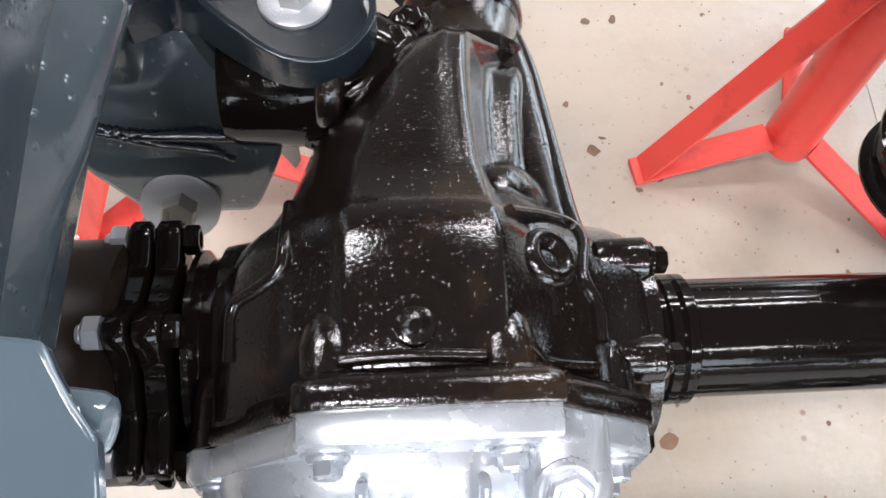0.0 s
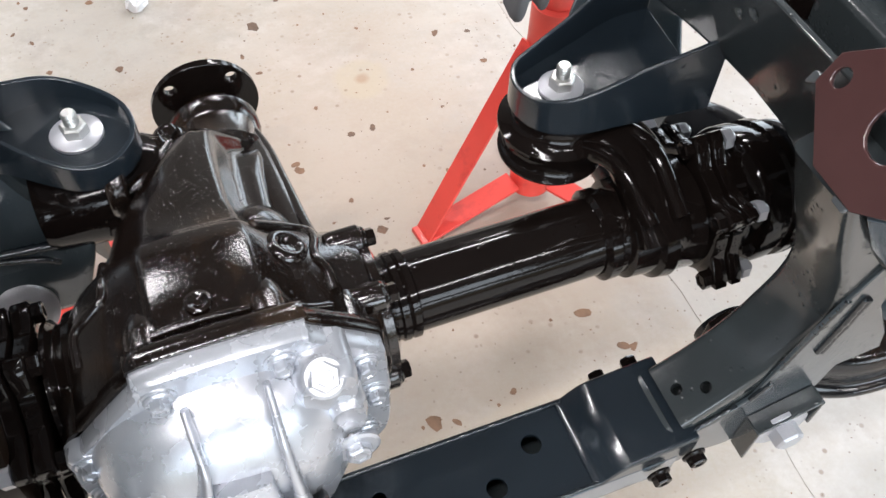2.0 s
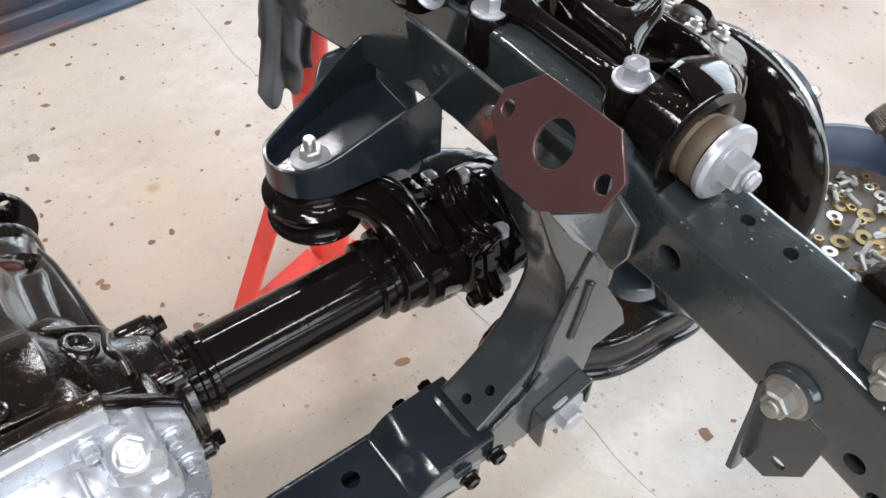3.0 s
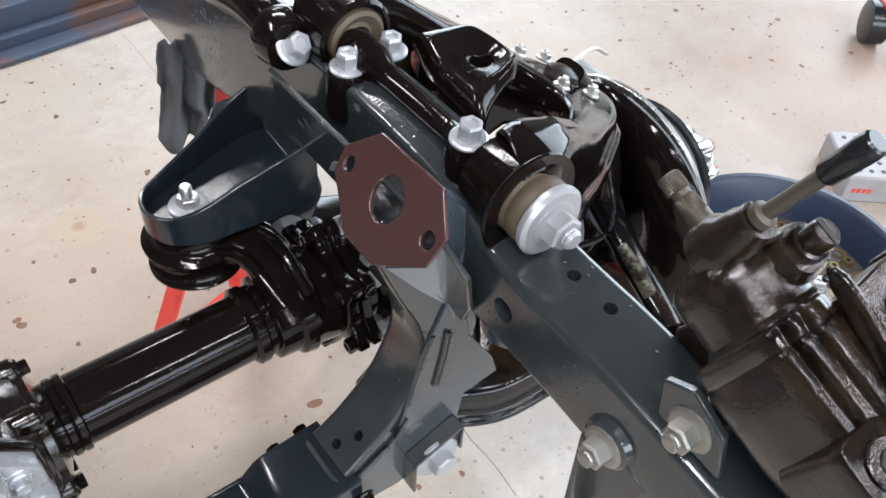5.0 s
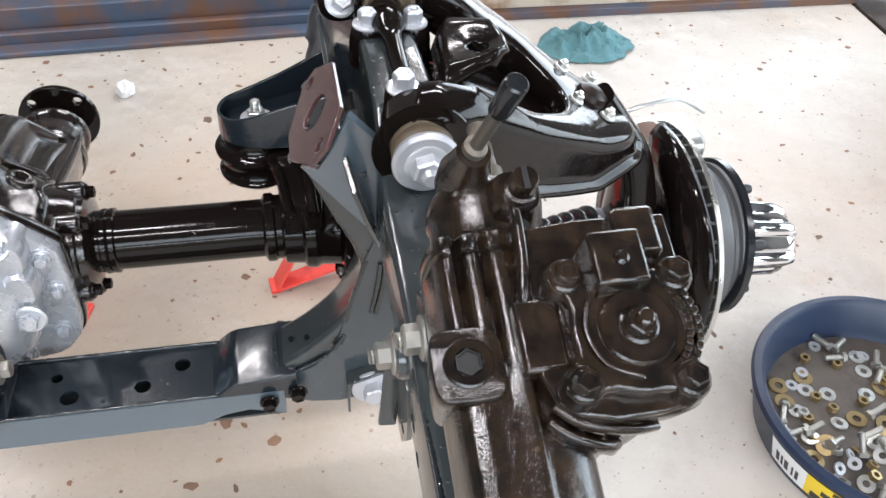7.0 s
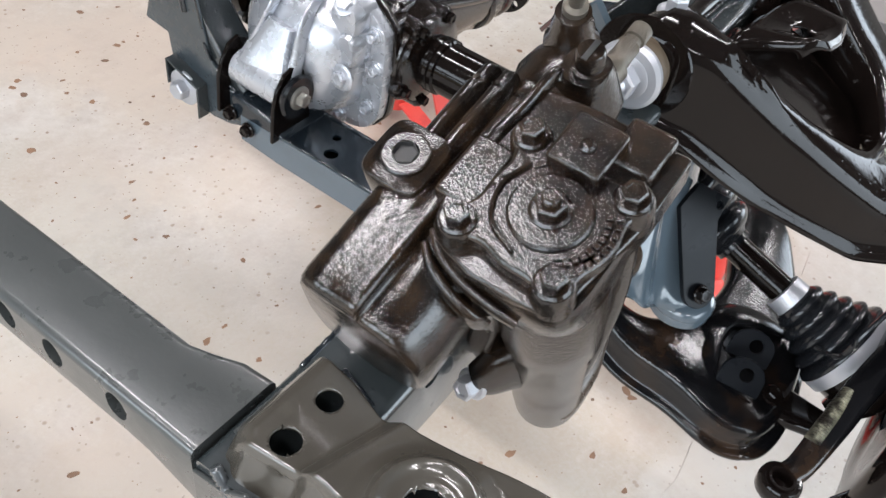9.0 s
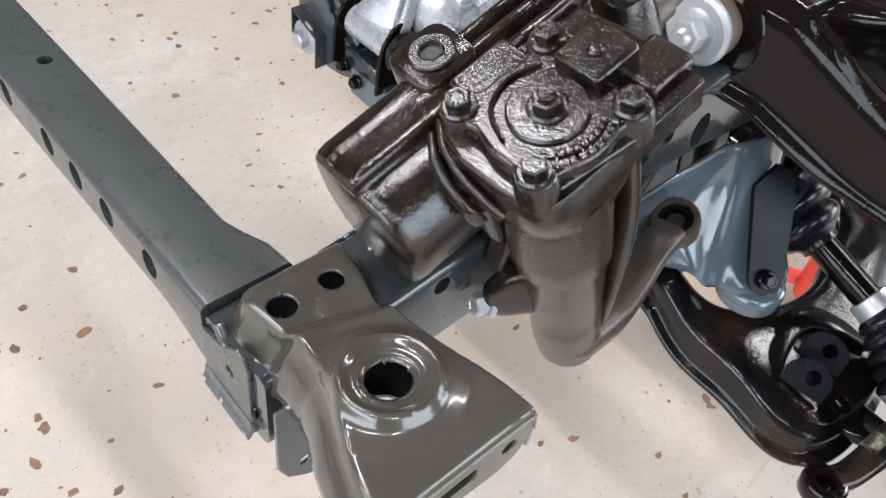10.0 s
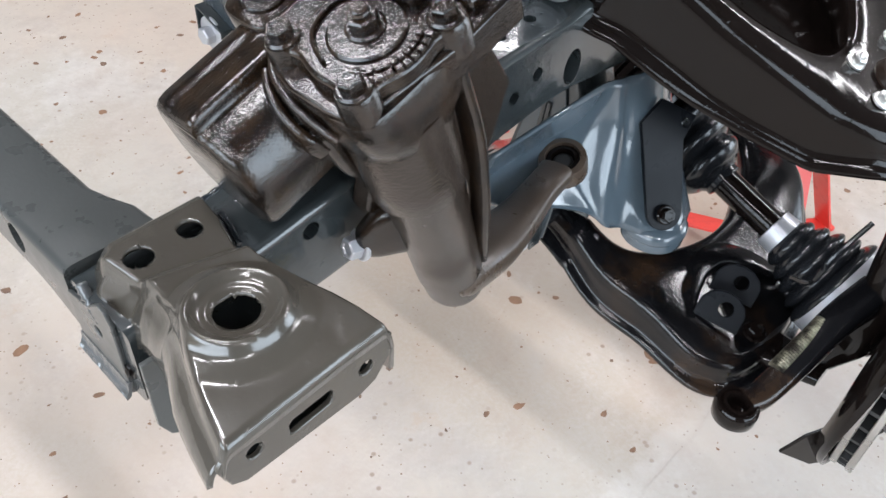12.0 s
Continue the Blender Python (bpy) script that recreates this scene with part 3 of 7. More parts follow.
def build_body_mount(flip):
    """The pressed cup bracket at the rail's front end."""
    def smooth(a, b, v):
        u = min(1.0, max(0.0, (v - a) / (b - a)))
        return u * u * (3 - 2 * u)

    bm = bmesh.new()
    NX, NY = 96, 72
    rows = []
    for i in range(NX + 1):
        s = i / NX
        x = 0.331 + (0.530 - 0.331) * s
        # front and rear outline of the pressing
        yf = np.interp(x, [0.331, 0.36, 0.39, 0.41, 0.43, 0.45, 0.467, 0.486, 0.505, 0.530], [-0.505, -0.501, -0.497, -0.497, -0.500, -0.507, -0.515, -0.523, -0.530, -0.538])
        yr = np.interp(x, [0.331, 0.37, 0.40, 0.43, 0.46, 0.49, 0.51, 0.530], [-0.412, -0.418, -0.428, -0.428, -0.424, -0.4165, -0.413, -0.411])
        line = []
        for j in range(NY + 1):
            t = j / NY
            y = yf + (yr - yf) * t
            fold = x - 0.010 * (y + 0.47) / 0.035
            z = np.interp(x, [0.331, 0.335, 0.340, 0.347], [0.763, 0.775, 0.7815, 0.784]) + 0.013 * smooth(0.392, 0.410, fold) + 0.005 * smooth(0.42, 0.52, x)
            z -= 0.005 * np.clip((-0.45 - y) / 0.08, 0, 1) * np.clip((s - 0.75) / 0.25, 0, 1)
            z -= 0.016 * max(0, 1 - (1 - abs(2 * t - 1)) / 0.10) ** 2
            z -= 0.014 * (1 - smooth(0.0, 0.18, t)) * (1 - smooth(0.334, 0.354, x))
            r = math.hypot(x - 0.467, y + 0.4745)
            z += 0.005 * (1 - smooth(0.035, 0.052, r))
            if r > 0.0305:
                z += 0.009 * math.exp(-((r - 0.0305) / 0.0042) ** 2)
            else:
                z += 0.0035 + 0.0055 * math.exp(-((r - 0.0305) / 0.0050) ** 2) - 0.0025 * (1 - smooth(0.0150, 0.0185, r))
            line.append(bm.verts.new((x, y, z)))
        rows.append(line)
    holes = [(0.467, -0.4745, 0.0145), (0.3677, -0.4828, 0.0105), (0.3677, -0.4428, 0.0092)]
    for i in range(NX):
        for j in range(NY):
            bm.faces.new((rows[i][j], rows[i + 1][j], rows[i + 1][j + 1], rows[i][j + 1]))
    # round the holes: snap the nearest vertices on to the circles, then open them
    for hx, hy, hr in holes:
        for line in rows:
            for v in line:
                d = math.hypot(v.co.x - hx, v.co.y - hy)
                if abs(d - hr) < 0.00125 and d > 0:
                    v.co.x, v.co.y = hx + (v.co.x - hx) * hr / d, hy + (v.co.y - hy) * hr / d
    # skirts: front, rear and the outer lip
    def skirt(edge, drops, deeper=0.0):
        prev = edge
        for dx, dy, dz in drops:
            if deeper:  # the front skirt is deepest at the rail and shallow at the outer lip
                far = [max(0.0, (i / len(edge) - 0.7) / 0.3) for i in range(len(edge))]
                cur = [bm.verts.new(v.co + V(dx, dy * (1 - 0.35 * f), dz * (1 - 0.45 * f) * (1 + deeper * max(0.0, 1 - i / (0.7 * len(edge)))))) for i, (v, f) in enumerate(zip(prev, far))]
            else:
                cur = [bm.verts.new(v.co + V(dx, dy, dz)) for v in prev]
            for a in range(len(edge) - 1):
                bm.faces.new((prev[a], prev[a + 1], cur[a + 1], cur[a]))
            prev = cur
    front = [row[0] for row in rows]
    rear = [row[-1] for row in rows]
    skirt(front, [(0.0, -0.005, -0.004), (0, -0.005, -0.007), (0, -0.003, -0.009), (0, -0.001, -0.006)], 1.0)
    skirt(rear, [(0.0, 0.004, -0.006), (0, 0.002, -0.010), (0, 0, -0.022)])
    skirt(rows[-1], [(0.0030, 0, -0.0015), (0.0015, 0, -0.004), (0.0, 0, -0.006)])
    for hx, hy, hr in holes:
        bmesh.ops.delete(bm, geom=[f for f in bm.faces if (f.calc_center_median().xy - Vector((hx, hy))).length < hr * 0.985], context="FACES")
    mount = part("body_mount", bm, FRAME_MOUNT, chassis, "pressed grey bracket with a ringed hole", flip=flip, solid=0.0035, angle=60)
    # the outer lip with its slot and bolt holes
    bm = bmesh.new()
    out = [(-0.541, 0.779), (-0.534, 0.759), (-0.524, 0.7525), (-0.438, 0.7505), (-0.424, 0.755), (-0.412, 0.770), (-0.410, 0.789), (-0.417, 0.799), (-0.43, 0.801), (-0.520, 0.7965), (-0.531, 0.792)]
    slot = [(-0.4915, 0.7655), (-0.489, 0.7640), (-0.461, 0.7655), (-0.4585, 0.768), (-0.4585, 0.776), (-0.461, 0.778), (-0.489, 0.7765), (-0.4915, 0.774)]
    holes2 = [hole_ring(-0.432, 0.774, 0.0058), hole_ring(-0.516, 0.7745, 0.0058), slot]
    plate(bm, out, holes2, 0.0045, axes_matrix((0.5335, 0, 0), (0, 1, 0), (0, 0, 1)))
    part("lip", bm, FRAME_MOUNT, mount, flip=flip, bevel=0.001)
    # an unseen plate added below the cup so that its hole looks dark
    bm = bmesh.new()
    plate(bm, [(0.400, -0.492), (0.45, -0.503), (0.526, -0.528), (0.526, -0.420), (0.400, -0.430)], [hole_ring(0.462, -0.470, 0.017)], 0.003, axes_matrix((0, 0, 0.756), (1, 0, 0), (0, 1, 0)))
    part("added_under_plate", bm, FRAME_DARK, mount, flip=flip)
    # the bracket below the bar's end: a front plate with a bent foot, a side plate and its nut
    bm = bmesh.new()
    plate(bm, [(0.318, 0.694), (0.377, 0.688), (0.3785, 0.750), (0.374, 0.760), (0.366, 0.763), (0.345, 0.745), (0.318, 0.740)], [hole_ring(0.353, 0.725, 0.0048)], 0.0035, axes_matrix((0, -0.5185, 0), (1, 0, 0), (0, 0, 1)))
    part("clip_tab", bm, FRAME_GREY, mount, flip=flip, bevel=0.001)
    bm = bmesh.new()
    rnd = random.Random(8)
    rows = []
    for k in range(15):
        u = k / 14
        x, z0, w = 0.317 + 0.061 * u, 0.6955 - 0.007 * u, rnd.uniform(-0.0008, 0.0008)
        rows.append([V(x, -0.5190, z0), V(x, -0.5194 + w, z0 - 0.006), V(x, -0.5210 + w, z0 - 0.010), V(x, -0.5238, z0 - 0.0130 + w), V(x, -0.5230, z0 - 0.0155 + w), V(x, -0.5195, z0 - 0.0140), V(x, -0.5170, z0 - 0.006), V(x, -0.5155, z0)])
    loft(bm, rows)
    part("clip_foot", bm, WELD_GREY, mount, flip=flip, angle=60)
    bm = bmesh.new()
    plate(bm, [(-0.5180, 0.676), (-0.494, 0.664), (-0.493, 0.730), (-0.503, 0.745), (-0.5180, 0.748)], [], 0.0035, axes_matrix((0.3775, 0, 0), (0, 1, 0), (0, 0, 1)))
    part("clip_side", bm, FRAME_DARK, mount, flip=flip, bevel=0.001)
    s = -1 if flip else 1
    bolt(mount, (s * 0.379, -0.510, 0.702), (s, 0, 0), 0.0065, 0.005, 0.009, GLOSS_BLACK)
    # the hanging tab behind it
    bm = bmesh.new()
    plate(bm, [(-0.519, 0.740), (-0.519, 0.672), (-0.512, 0.655), (-0.494, 0.641), (-0.480, 0.641), (-0.478, 0.740)], [hole_ring(-0.4965, 0.664, 0.005)], 0.004, axes_matrix((0.412, 0, 0), (0, 1, 0), (0, 0, 1)))
    part("hanger_tab", bm, FRAME_GREY, mount, flip=flip, bevel=0.001)
    # welds that close the pressing on to the rail and the bar's end
    weld(mount, [(0.3335, -0.418, 0.7640), (0.3315, -0.45, 0.7635), (0.3310, -0.49, 0.7630)], 0.0030, flip, 4, FRAME_GREY)
    weld(mount, [(0.336, -0.5135, 0.758), (0.345, -0.5145, 0.747), (0.356, -0.5150, 0.735)], 0.0042, flip, 5, WELD_GREY)
    weld(mount, [(0.350, -0.4075, 0.764), (0.366, -0.4105, 0.762), (0.384, -0.4165, 0.762)], 0.0026, flip, 6)


for flip in (False, True):
    build_body_mount(flip)


def build_lower_crossmember():
    bm = bmesh.new()
    outline = [(-0.205, 0.022), (0.205, 0.022), (0.205, 0.108), (-0.205, 0.108)]
    holes = [hole_ring(x, y, r) for x, y, r in ((0.156, 0.084, 0.0085), (0.081, 0.078, 0.010), (0.034, 0.050, 0.010), (-0.052, 0.045, 0.011), (-0.07, 0.078, 0.007), (0.13, 0.045, 0.006))]
    plate(bm, outline, holes, 0.004, axes_matrix((0, 0, 0.455), (1, 0, 0), (0, 1, 0)))
    beam = part("lower_crossmember", bm, FRAME_NAVY_DIM, chassis, "dark grey channel crossmember with round holes")
    # lit tone painted on the front face, dark tones on the others
    bm = bmesh.new()
    loft(bm, [[V(x, 0.0185, 0.4545), V(x, 0.0225, 0.4550), V(x, 0.0225, zl), V(x, 0.0185, zl)] for x, zl in ((-0.205, 0.41), (-0.13, 0.405), (0.10, 0.405), (0.13, 0.42), (0.16, 0.425), (0.205, 0.41))])
    part("front_flange", bm, FRAME_BLUE_LIT, beam)
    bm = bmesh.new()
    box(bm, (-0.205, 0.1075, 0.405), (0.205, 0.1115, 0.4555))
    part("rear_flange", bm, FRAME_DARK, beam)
    for flip in (False, True):
        s = -1 if flip else 1
        for p in ((0.222, 0.016, 0.451), (0.186, 0.014, 0.440)):
            bolt(beam, (s * p[0], p[1], p[2]), (0, -1, 0), 0.009, 0.008, 0.012, GLOSS_BLACK)
        for p in ((0.172, 0.1105, 0.452), (0.206, 0.1105, 0.460)):
            bolt(beam, (s * p[0], p[1], p[2]), (0, 1, 0.1), 0.009, 0.012, 0.0125, GLOSS_BLACK)
        # the beam's end rises to the drop arm
        bm = bmesh.new()
        rise = [(0.118, 0.4552), (0.126, 0.4580), (0.134, 0.4660), (0.142, 0.4730), (0.152, 0.4770), (0.205, 0.4815), (0.222, 0.4825)]
        loft(bm, [[V(x, 0.0190, z - 0.004), V(x, 0.0190, z - 0.0012), V(x, 0.0215, z + 0.001), V(x, 0.1085, z + 0.001), V(x, 0.1110, z - 0.0012), V(x, 0.1110, z - 0.004)] for x, z in rise])
        for y in (0.0188, 0.1072):
            loft(bm, [[V(x, y, 0.440), V(x, y, z - 0.003), V(x, y + 0.0035, z - 0.003), V(x, y + 0.0035, 0.440)] for x, z in rise])
        part("beam_end", bm, FRAME_NAVY_DIM, beam, flip=flip, bevel=0.001)
    # rippled welds along both upper edges
    weld(beam, [(-0.2, 0.1085, 0.4565), (0.0, 0.1085, 0.4565), (0.2, 0.1085, 0.4565)], 0.0024)
    weld(beam, [(-0.2, 0.0215, 0.4560), (0.0, 0.0215, 0.4560), (0.2, 0.0215, 0.4560)], 0.0020)
    # added plate that keeps the view through the beam's holes dark
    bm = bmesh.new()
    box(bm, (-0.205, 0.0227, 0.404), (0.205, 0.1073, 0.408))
    part("added_bottom_plate", bm, FRAME_DARK, beam)
    # the clevis that carries the front mount of the differential
    for x in (-0.235, -0.128):
        bm = bmesh.new()
        plate(bm, [(0.005, 0.45), (0.085, 0.45), (0.078, 0.52), (0.07, 0.548), (0.05, 0.562), (0.03, 0.555), (0.016, 0.535), (0.008, 0.51)], [], 0.006, axes_matrix((x, 0, 0), (0, 1, 0), (0, 0, 1)))
        part("mount_clevis", bm, GLOSS_BLACK, beam, bevel=0.002)


build_lower_crossmember()


def build_drop_arm(flip):
    """The boxed arm from the rail's tower down to the lower crossmember, with the tower plates and the pivot bracket."""
    grey = FRAME_DARK
    bm = bmesh.new()
    rows = [(0.280, 0.064, 0.800, 0.034, 0.034), (0.306, 0.064, 0.735, 0.033, 0.034), (0.330, 0.064, 0.680, 0.033, 0.034), (0.340, 0.064, 0.630, 0.033, 0.034), (0.330, 0.065, 0.580, 0.033, 0.034),
            (0.304, 0.065, 0.530, 0.033, 0.034), (0.262, 0.065, 0.488, 0.033, 0.033), (0.215, 0.065, 0.457, 0.034, 0.031), (0.178, 0.065, 0.4420, 0.034, 0.028)]
    if flip:  # the other side's arm leans out further at its top
        rows = [(x + 0.055 * min(1.0, max(0.0, (z - 0.56) / 0.10)), y, z, a, b) for x, y, z, a, b in rows]
    sweep(bm, rows, up=(0.7, 0, 0.7), power=9, n=28)
    arm = part("drop_arm", bm, grey, chassis, "grey welded drop arm", flip=flip)
    # front cover plate with its long weld
    bm = bmesh.new()
    out = [(0.334, 0.719), (0.308, 0.651), (0.295, 0.608), (0.283, 0.558), (0.273, 0.512), (0.243, 0.483), (0.195, 0.462), (0.202, 0.428), (0.240, 0.414), (0.276, 0.409), (0.292, 0.412), (0.332, 0.424), (0.353, 0.452), (0.362, 0.517), (0.409, 0.523), (0.398, 0.556), (0.359, 0.623), (0.349, 0.680)]
    plate(bm, out, [], 0.005, axes_matrix((0, 0.0275, 0), (1, 0, 0), (0, 0, 1)))
    part("cover_plate", bm, FRAME_TEAL, arm, flip=flip, bevel=0.0015)
    weld(arm, [(0.3275, 0.0265, 0.652), (0.3235, 0.0265, 0.615), (0.3160, 0.0265, 0.572)], 0.0030, flip)
    weld(arm, [(0.3330, 0.0265, 0.648), (0.3290, 0.0265, 0.612), (0.3210, 0.0265, 0.570)], 0.0028, flip, 5)
    for pts in ([(0.312, 0.029, 0.655), (0.298, 0.029, 0.608), (0.286, 0.029, 0.558)], [(0.262, 0.029, 0.500), (0.232, 0.029, 0.483), (0.198, 0.029, 0.466)], [(0.278, 0.028, 0.520), (0.283, 0.027, 0.535), (0.270, 0.027, 0.512)]):
        weld(arm, pts, 0.0026, flip)
    s = -1 if flip else 1
    drill(arm, [((s * 0.237, 0.052, 0.514), (s * -0.6, 0, 0.8), 0.0058, 0.04, 1), ((s * 0.217, 0.065, 0.500), (s * -0.6, 0, 0.8), 0.0058, 0.04, 1)])
    # lower pivot bracket with its cam bolt
    bm = bmesh.new()
    plate(bm, [(0.268, 0.415), (0.345, 0.42), (0.36, 0.45), (0.352, 0.50), (0.335, 0.522), (0.29, 0.535), (0.272, 0.52)], [], 0.008, axes_matrix((0, 0.10, 0), (1, 0, 0), (0, 0, 1)))
    part("pivot_bracket", bm, GLOSS_BLACK, arm, flip=flip, bevel=0.002)
    # the low guides round the cam washer
    for pts in ([(0.283, 0.410), (0.2865, 0.408), (0.2865, 0.462), (0.283, 0.465)], [(0.3465, 0.444), (0.350, 0.442), (0.350, 0.487), (0.3465, 0.484)], [(0.283, 0.4655), (0.286, 0.4625), (0.3465, 0.4845), (0.348, 0.488)]):
        bm = bmesh.new()
        plate(bm, pts, [], 0.0205, axes_matrix((0, 0.0068, 0), (1, 0, 0), (0, 0, 1)))
        part("cam_guide", bm, FRAME_DARK, arm, flip=flip, bevel=0.001)
    bm = bmesh.new()
    lathe(bm, V(s * 0.317, 0.0222, 0.449), (0, -1, 0), [(0, 0.020), (0.008, 0.020), (0.0082, 0.0285), (0.0120, 0.0285), (0.0130, 0.027)], 36)
    part("cam_washer", bm, WHITE_ZINC, arm)
    bolt(arm, (s * 0.317, 0.0092, 0.449), (0, -1, 0), 0.0150, 0.016, 0.0, WHITE_ZINC, dimple=False, label="white zinc cam bolt")
    if flip:
        # the other side's tower is a smooth skirt that leans out from the rail's top, with an oval hole
        bm = bmesh.new()
        rings = []
        for y, xe, ze in smooth_path([(0.11, 0.320, 0.75), (0.167, 0.320, 0.75), (0.204, 0.318, 0.75), (0.234, 0.3150, 0.75), (0.259, 0.3105, 0.75), (0.302, 0.305, 0.75), (0.34, 0.300, 0.75)], 5):
            prof = smooth_path([(0.374, 0.848), (0.358, 0.847), (0.348, 0.838), (0.340, 0.815), (0.330, 0.785), (xe, ze), (xe + 0.003, ze - 0.012), (xe + 0.014, ze - 0.02)], 4)
            rings.append([V(x, y, z) for x, z in prof])
        loft(bm, rings, cap=False, closed=False)
        skirt = part("tower_skirt", bm, FRAME_TEAL, chassis, "blue-grey pressed tower skirt", flip=True, solid=0.006, angle=60)
        bm = bmesh.new()
        lathe(bm, V(-0.3305, 0.287, 0.768), (1, 0, 0.3), [(0, 0.0095), (0.0035, 0.0095), (0.004, 0.008)], 20)
        part("hole_plug", bm, BUSH_BROWN, skirt, "brown wax in a hole")
        return
    # tower: inner plate, ribs
    bm = bmesh.new()
    out = [(x, z * 1.039) for x, z in ((0.005, 0.832), (-0.03, 0.80), (-0.02, 0.745), (0.0, 0.70), (0.11, 0.69), (0.16, 0.72), (0.26, 0.725), (0.28, 0.765), (0.27, 0.832))]
    plate(bm, out, [hole_ring(0.085, 0.725 * 1.039, 0.011), hole_ring(0.215, 0.80 * 1.039, 0.006), hole_ring(0.235, 0.785 * 1.039, 0.005)], 0.006, axes_matrix((0.289 + 0.235, 0, 0), (0, 1, 0), (-0.283, 0, 1)))
    part("tower_plate", bm, grey, chassis, flip=flip, bevel=0.0015)


for flip in (False, True):
    build_drop_arm(flip)


def build_gusset_plate(flip):
    """The eight-sided flange plate on the tower."""
    bm = bmesh.new()
    out = [(0.039, 0.0406), (-0.0417, 0.0410), (-0.0675, 0.0120), (-0.0640, -0.0170), (-0.0170, -0.0495), (0.0235, -0.0485), (0.0670, -0.0125), (0.0680, 0.0110)]
    m = axes_matrix((0.2675, 0.0423, 0.8420), (0, 1, 0), (0.545, 0, 0.838))
    holes = [hole_ring(0.001, 0.0014, 0.0180, 0.0205), hole_ring(-0.0527, 0.001, 0.0072, 0.0080), hole_ring(0.0550, 0.0005, 0.0062, 0.0075)]
    if flip:
        plate(bm, [(-0.370, 0.132), (-0.289, 0.132), (-0.277, 0.130), (-0.272, 0.120), (-0.267, 0.112), (-0.259, 0.101), (-0.2565, 0.084), (-0.259, 0.05), (-0.266, 0.0), (-0.370, 0.0)], [], 0.010, axes_matrix((0, 0, 0.845), (1, 0, 0), (0, 1, 0)))
        shelf = part("shelf_plate", bm, FRAME_BLUE_LIT, chassis, "blue-grey shelf plate on the rail", bevel=0.002)
        bm = bmesh.new()
        lathe(bm, V(-0.290, 0.1135, 0.829), (0.035, -0.006, 0.0), [(0, 0.0095), (0.027, 0.0095), (0.030, 0.008), (0.031, 0.003)], 20)
        part("peg", bm, FRAME_BLUE_LIT, shelf)
        return
    plate(bm, out, holes, 0.0045, m)
    part("flange_plate", bm, PRIMER, chassis, "maroon primed eight-sided flange plate with three holes", bevel=0.0008)
    for tab in ([(-0.014, -0.0545), (-0.002, -0.0540), (-0.001, -0.0497), (-0.015, -0.0497)], [(0.0675, -0.006), (0.0735, -0.008), (0.0735, -0.019), (0.066, -0.0135)]):
        bm = bmesh.new()
        plate(bm, tab, [], 0.004, m)
        part("tack_weld", bm, WELD_GREY, chassis, bevel=0.0015)
    bm = bmesh.new()
    box(bm, (0.266, 0.0, 0.795), (0.31, 0.085, 0.80))
    part("stay", bm, FRAME_DARK, chassis, bevel=0.001)
    if not flip:
        # sheet from the plate's lower edge to the rail
        bm = bmesh.new()
        quad = [V(0.292, 0.004, 0.868), V(0.276, -0.018, 0.846), V(0.262, -0.016, 0.822), V(0.246, 0.018, 0.800), V(0.288, 0.026, 0.738), V(0.316, 0.020, 0.705), V(0.3185, 0.010, 0.690), V(0.3215, 0.008, 0.790), V(0.318, 0.008, 0.836)]
        loft(bm, [quad, [q + V(0.004, 0.004, 0.002) for q in quad]])
        part("web", bm, FRAME_BLUE_LIT, chassis, bevel=0.001)


for flip in (False, True):
    build_gusset_plate(flip)


def build_tongue(outline, z, lip, parent_label, flange):
    """A pressed tray that reaches from the rail over a rubber mount of the differential."""
    line = [np.array(p) for p in smooth_path(outline, 4)]
    c = sum(line) / len(line)
    bm = bmesh.new()
    plate(bm, [tuple(p) for p in line], [], 0.004, axes_matrix((0, 0, z), (1, 0, 0), (0, 1, 0)))
    tray = part("mount_bracket", bm, FRAME_NAVY_DIM, chassis, parent_label, bevel=0.001)
    bm = bmesh.new()
    rings = []
    n = len(line)
    for i, p in enumerate(line):
        a, b = line[max(i - 1, 0)], line[min(i + 1, n - 1)]
        d = (b - a) / np.linalg.norm(b - a)
        nrm = np.array([-d[1], d[0]])
        if np.dot(nrm, p - c) < 0:
            nrm = -nrm
        h = flange(i / (n - 1))
        o, q = p + nrm * 0.001, p - nrm * 0.0035
        rings.append([V(*o, z - 0.012), V(*o, z + h), V(*q, z + h), V(*q, z - 0.012)])
    loft(bm, rings)
    part("rim", bm, FRAME_NAVY_DIM, tray, bevel=0.001)
    return tray


R_OUT = [(0.327, 0.262), (0.245, 0.268), (0.195, 0.272), (0.164, 0.288), (0.151, 0.318), (0.160, 0.347), (0.19, 0.362), (0.235, 0.378), (0.29, 0.398), (0.335, 0.40)]
tray = build_tongue(R_OUT, 0.655, 0.03, "dark blue-grey pressed bracket tray with a bolted mount", lambda t: 0.020 + 0.055 * abs(2 * t - 1) ** 2.2)
bm = bmesh.new()
lathe(bm, V(0.2, 0.322, 0.655), (0, 0, 1), [(0, 0.0215), (0.003, 0.0215), (0.004, 0.020)], 28)
part("washer", bm, WHITE_ZINC, tray)
bolt(tray, (0.2, 0.322, 0.659), (0, 0, 1), 0.0125, 0.011, 0.0, ZINC, stud=0.014, name="nut")
L_OUT = [(-0.345, 0.405), (-0.307, 0.418), (-0.27, 0.392), (-0.238, 0.372), (-0.205, 0.374), (-0.183, 0.402), (-0.186, 0.44), (-0.212, 0.472), (-0.25, 0.490), (-0.295, 0.478), (-0.345, 0.47)]
tray2 = build_tongue(L_OUT, 0.640, 0.03, "dark slate pressed bracket tray with a bolted mount", lambda t: 0.014 + 0.05 * abs(2 * t - 1) ** 3)
bm = bmesh.new()
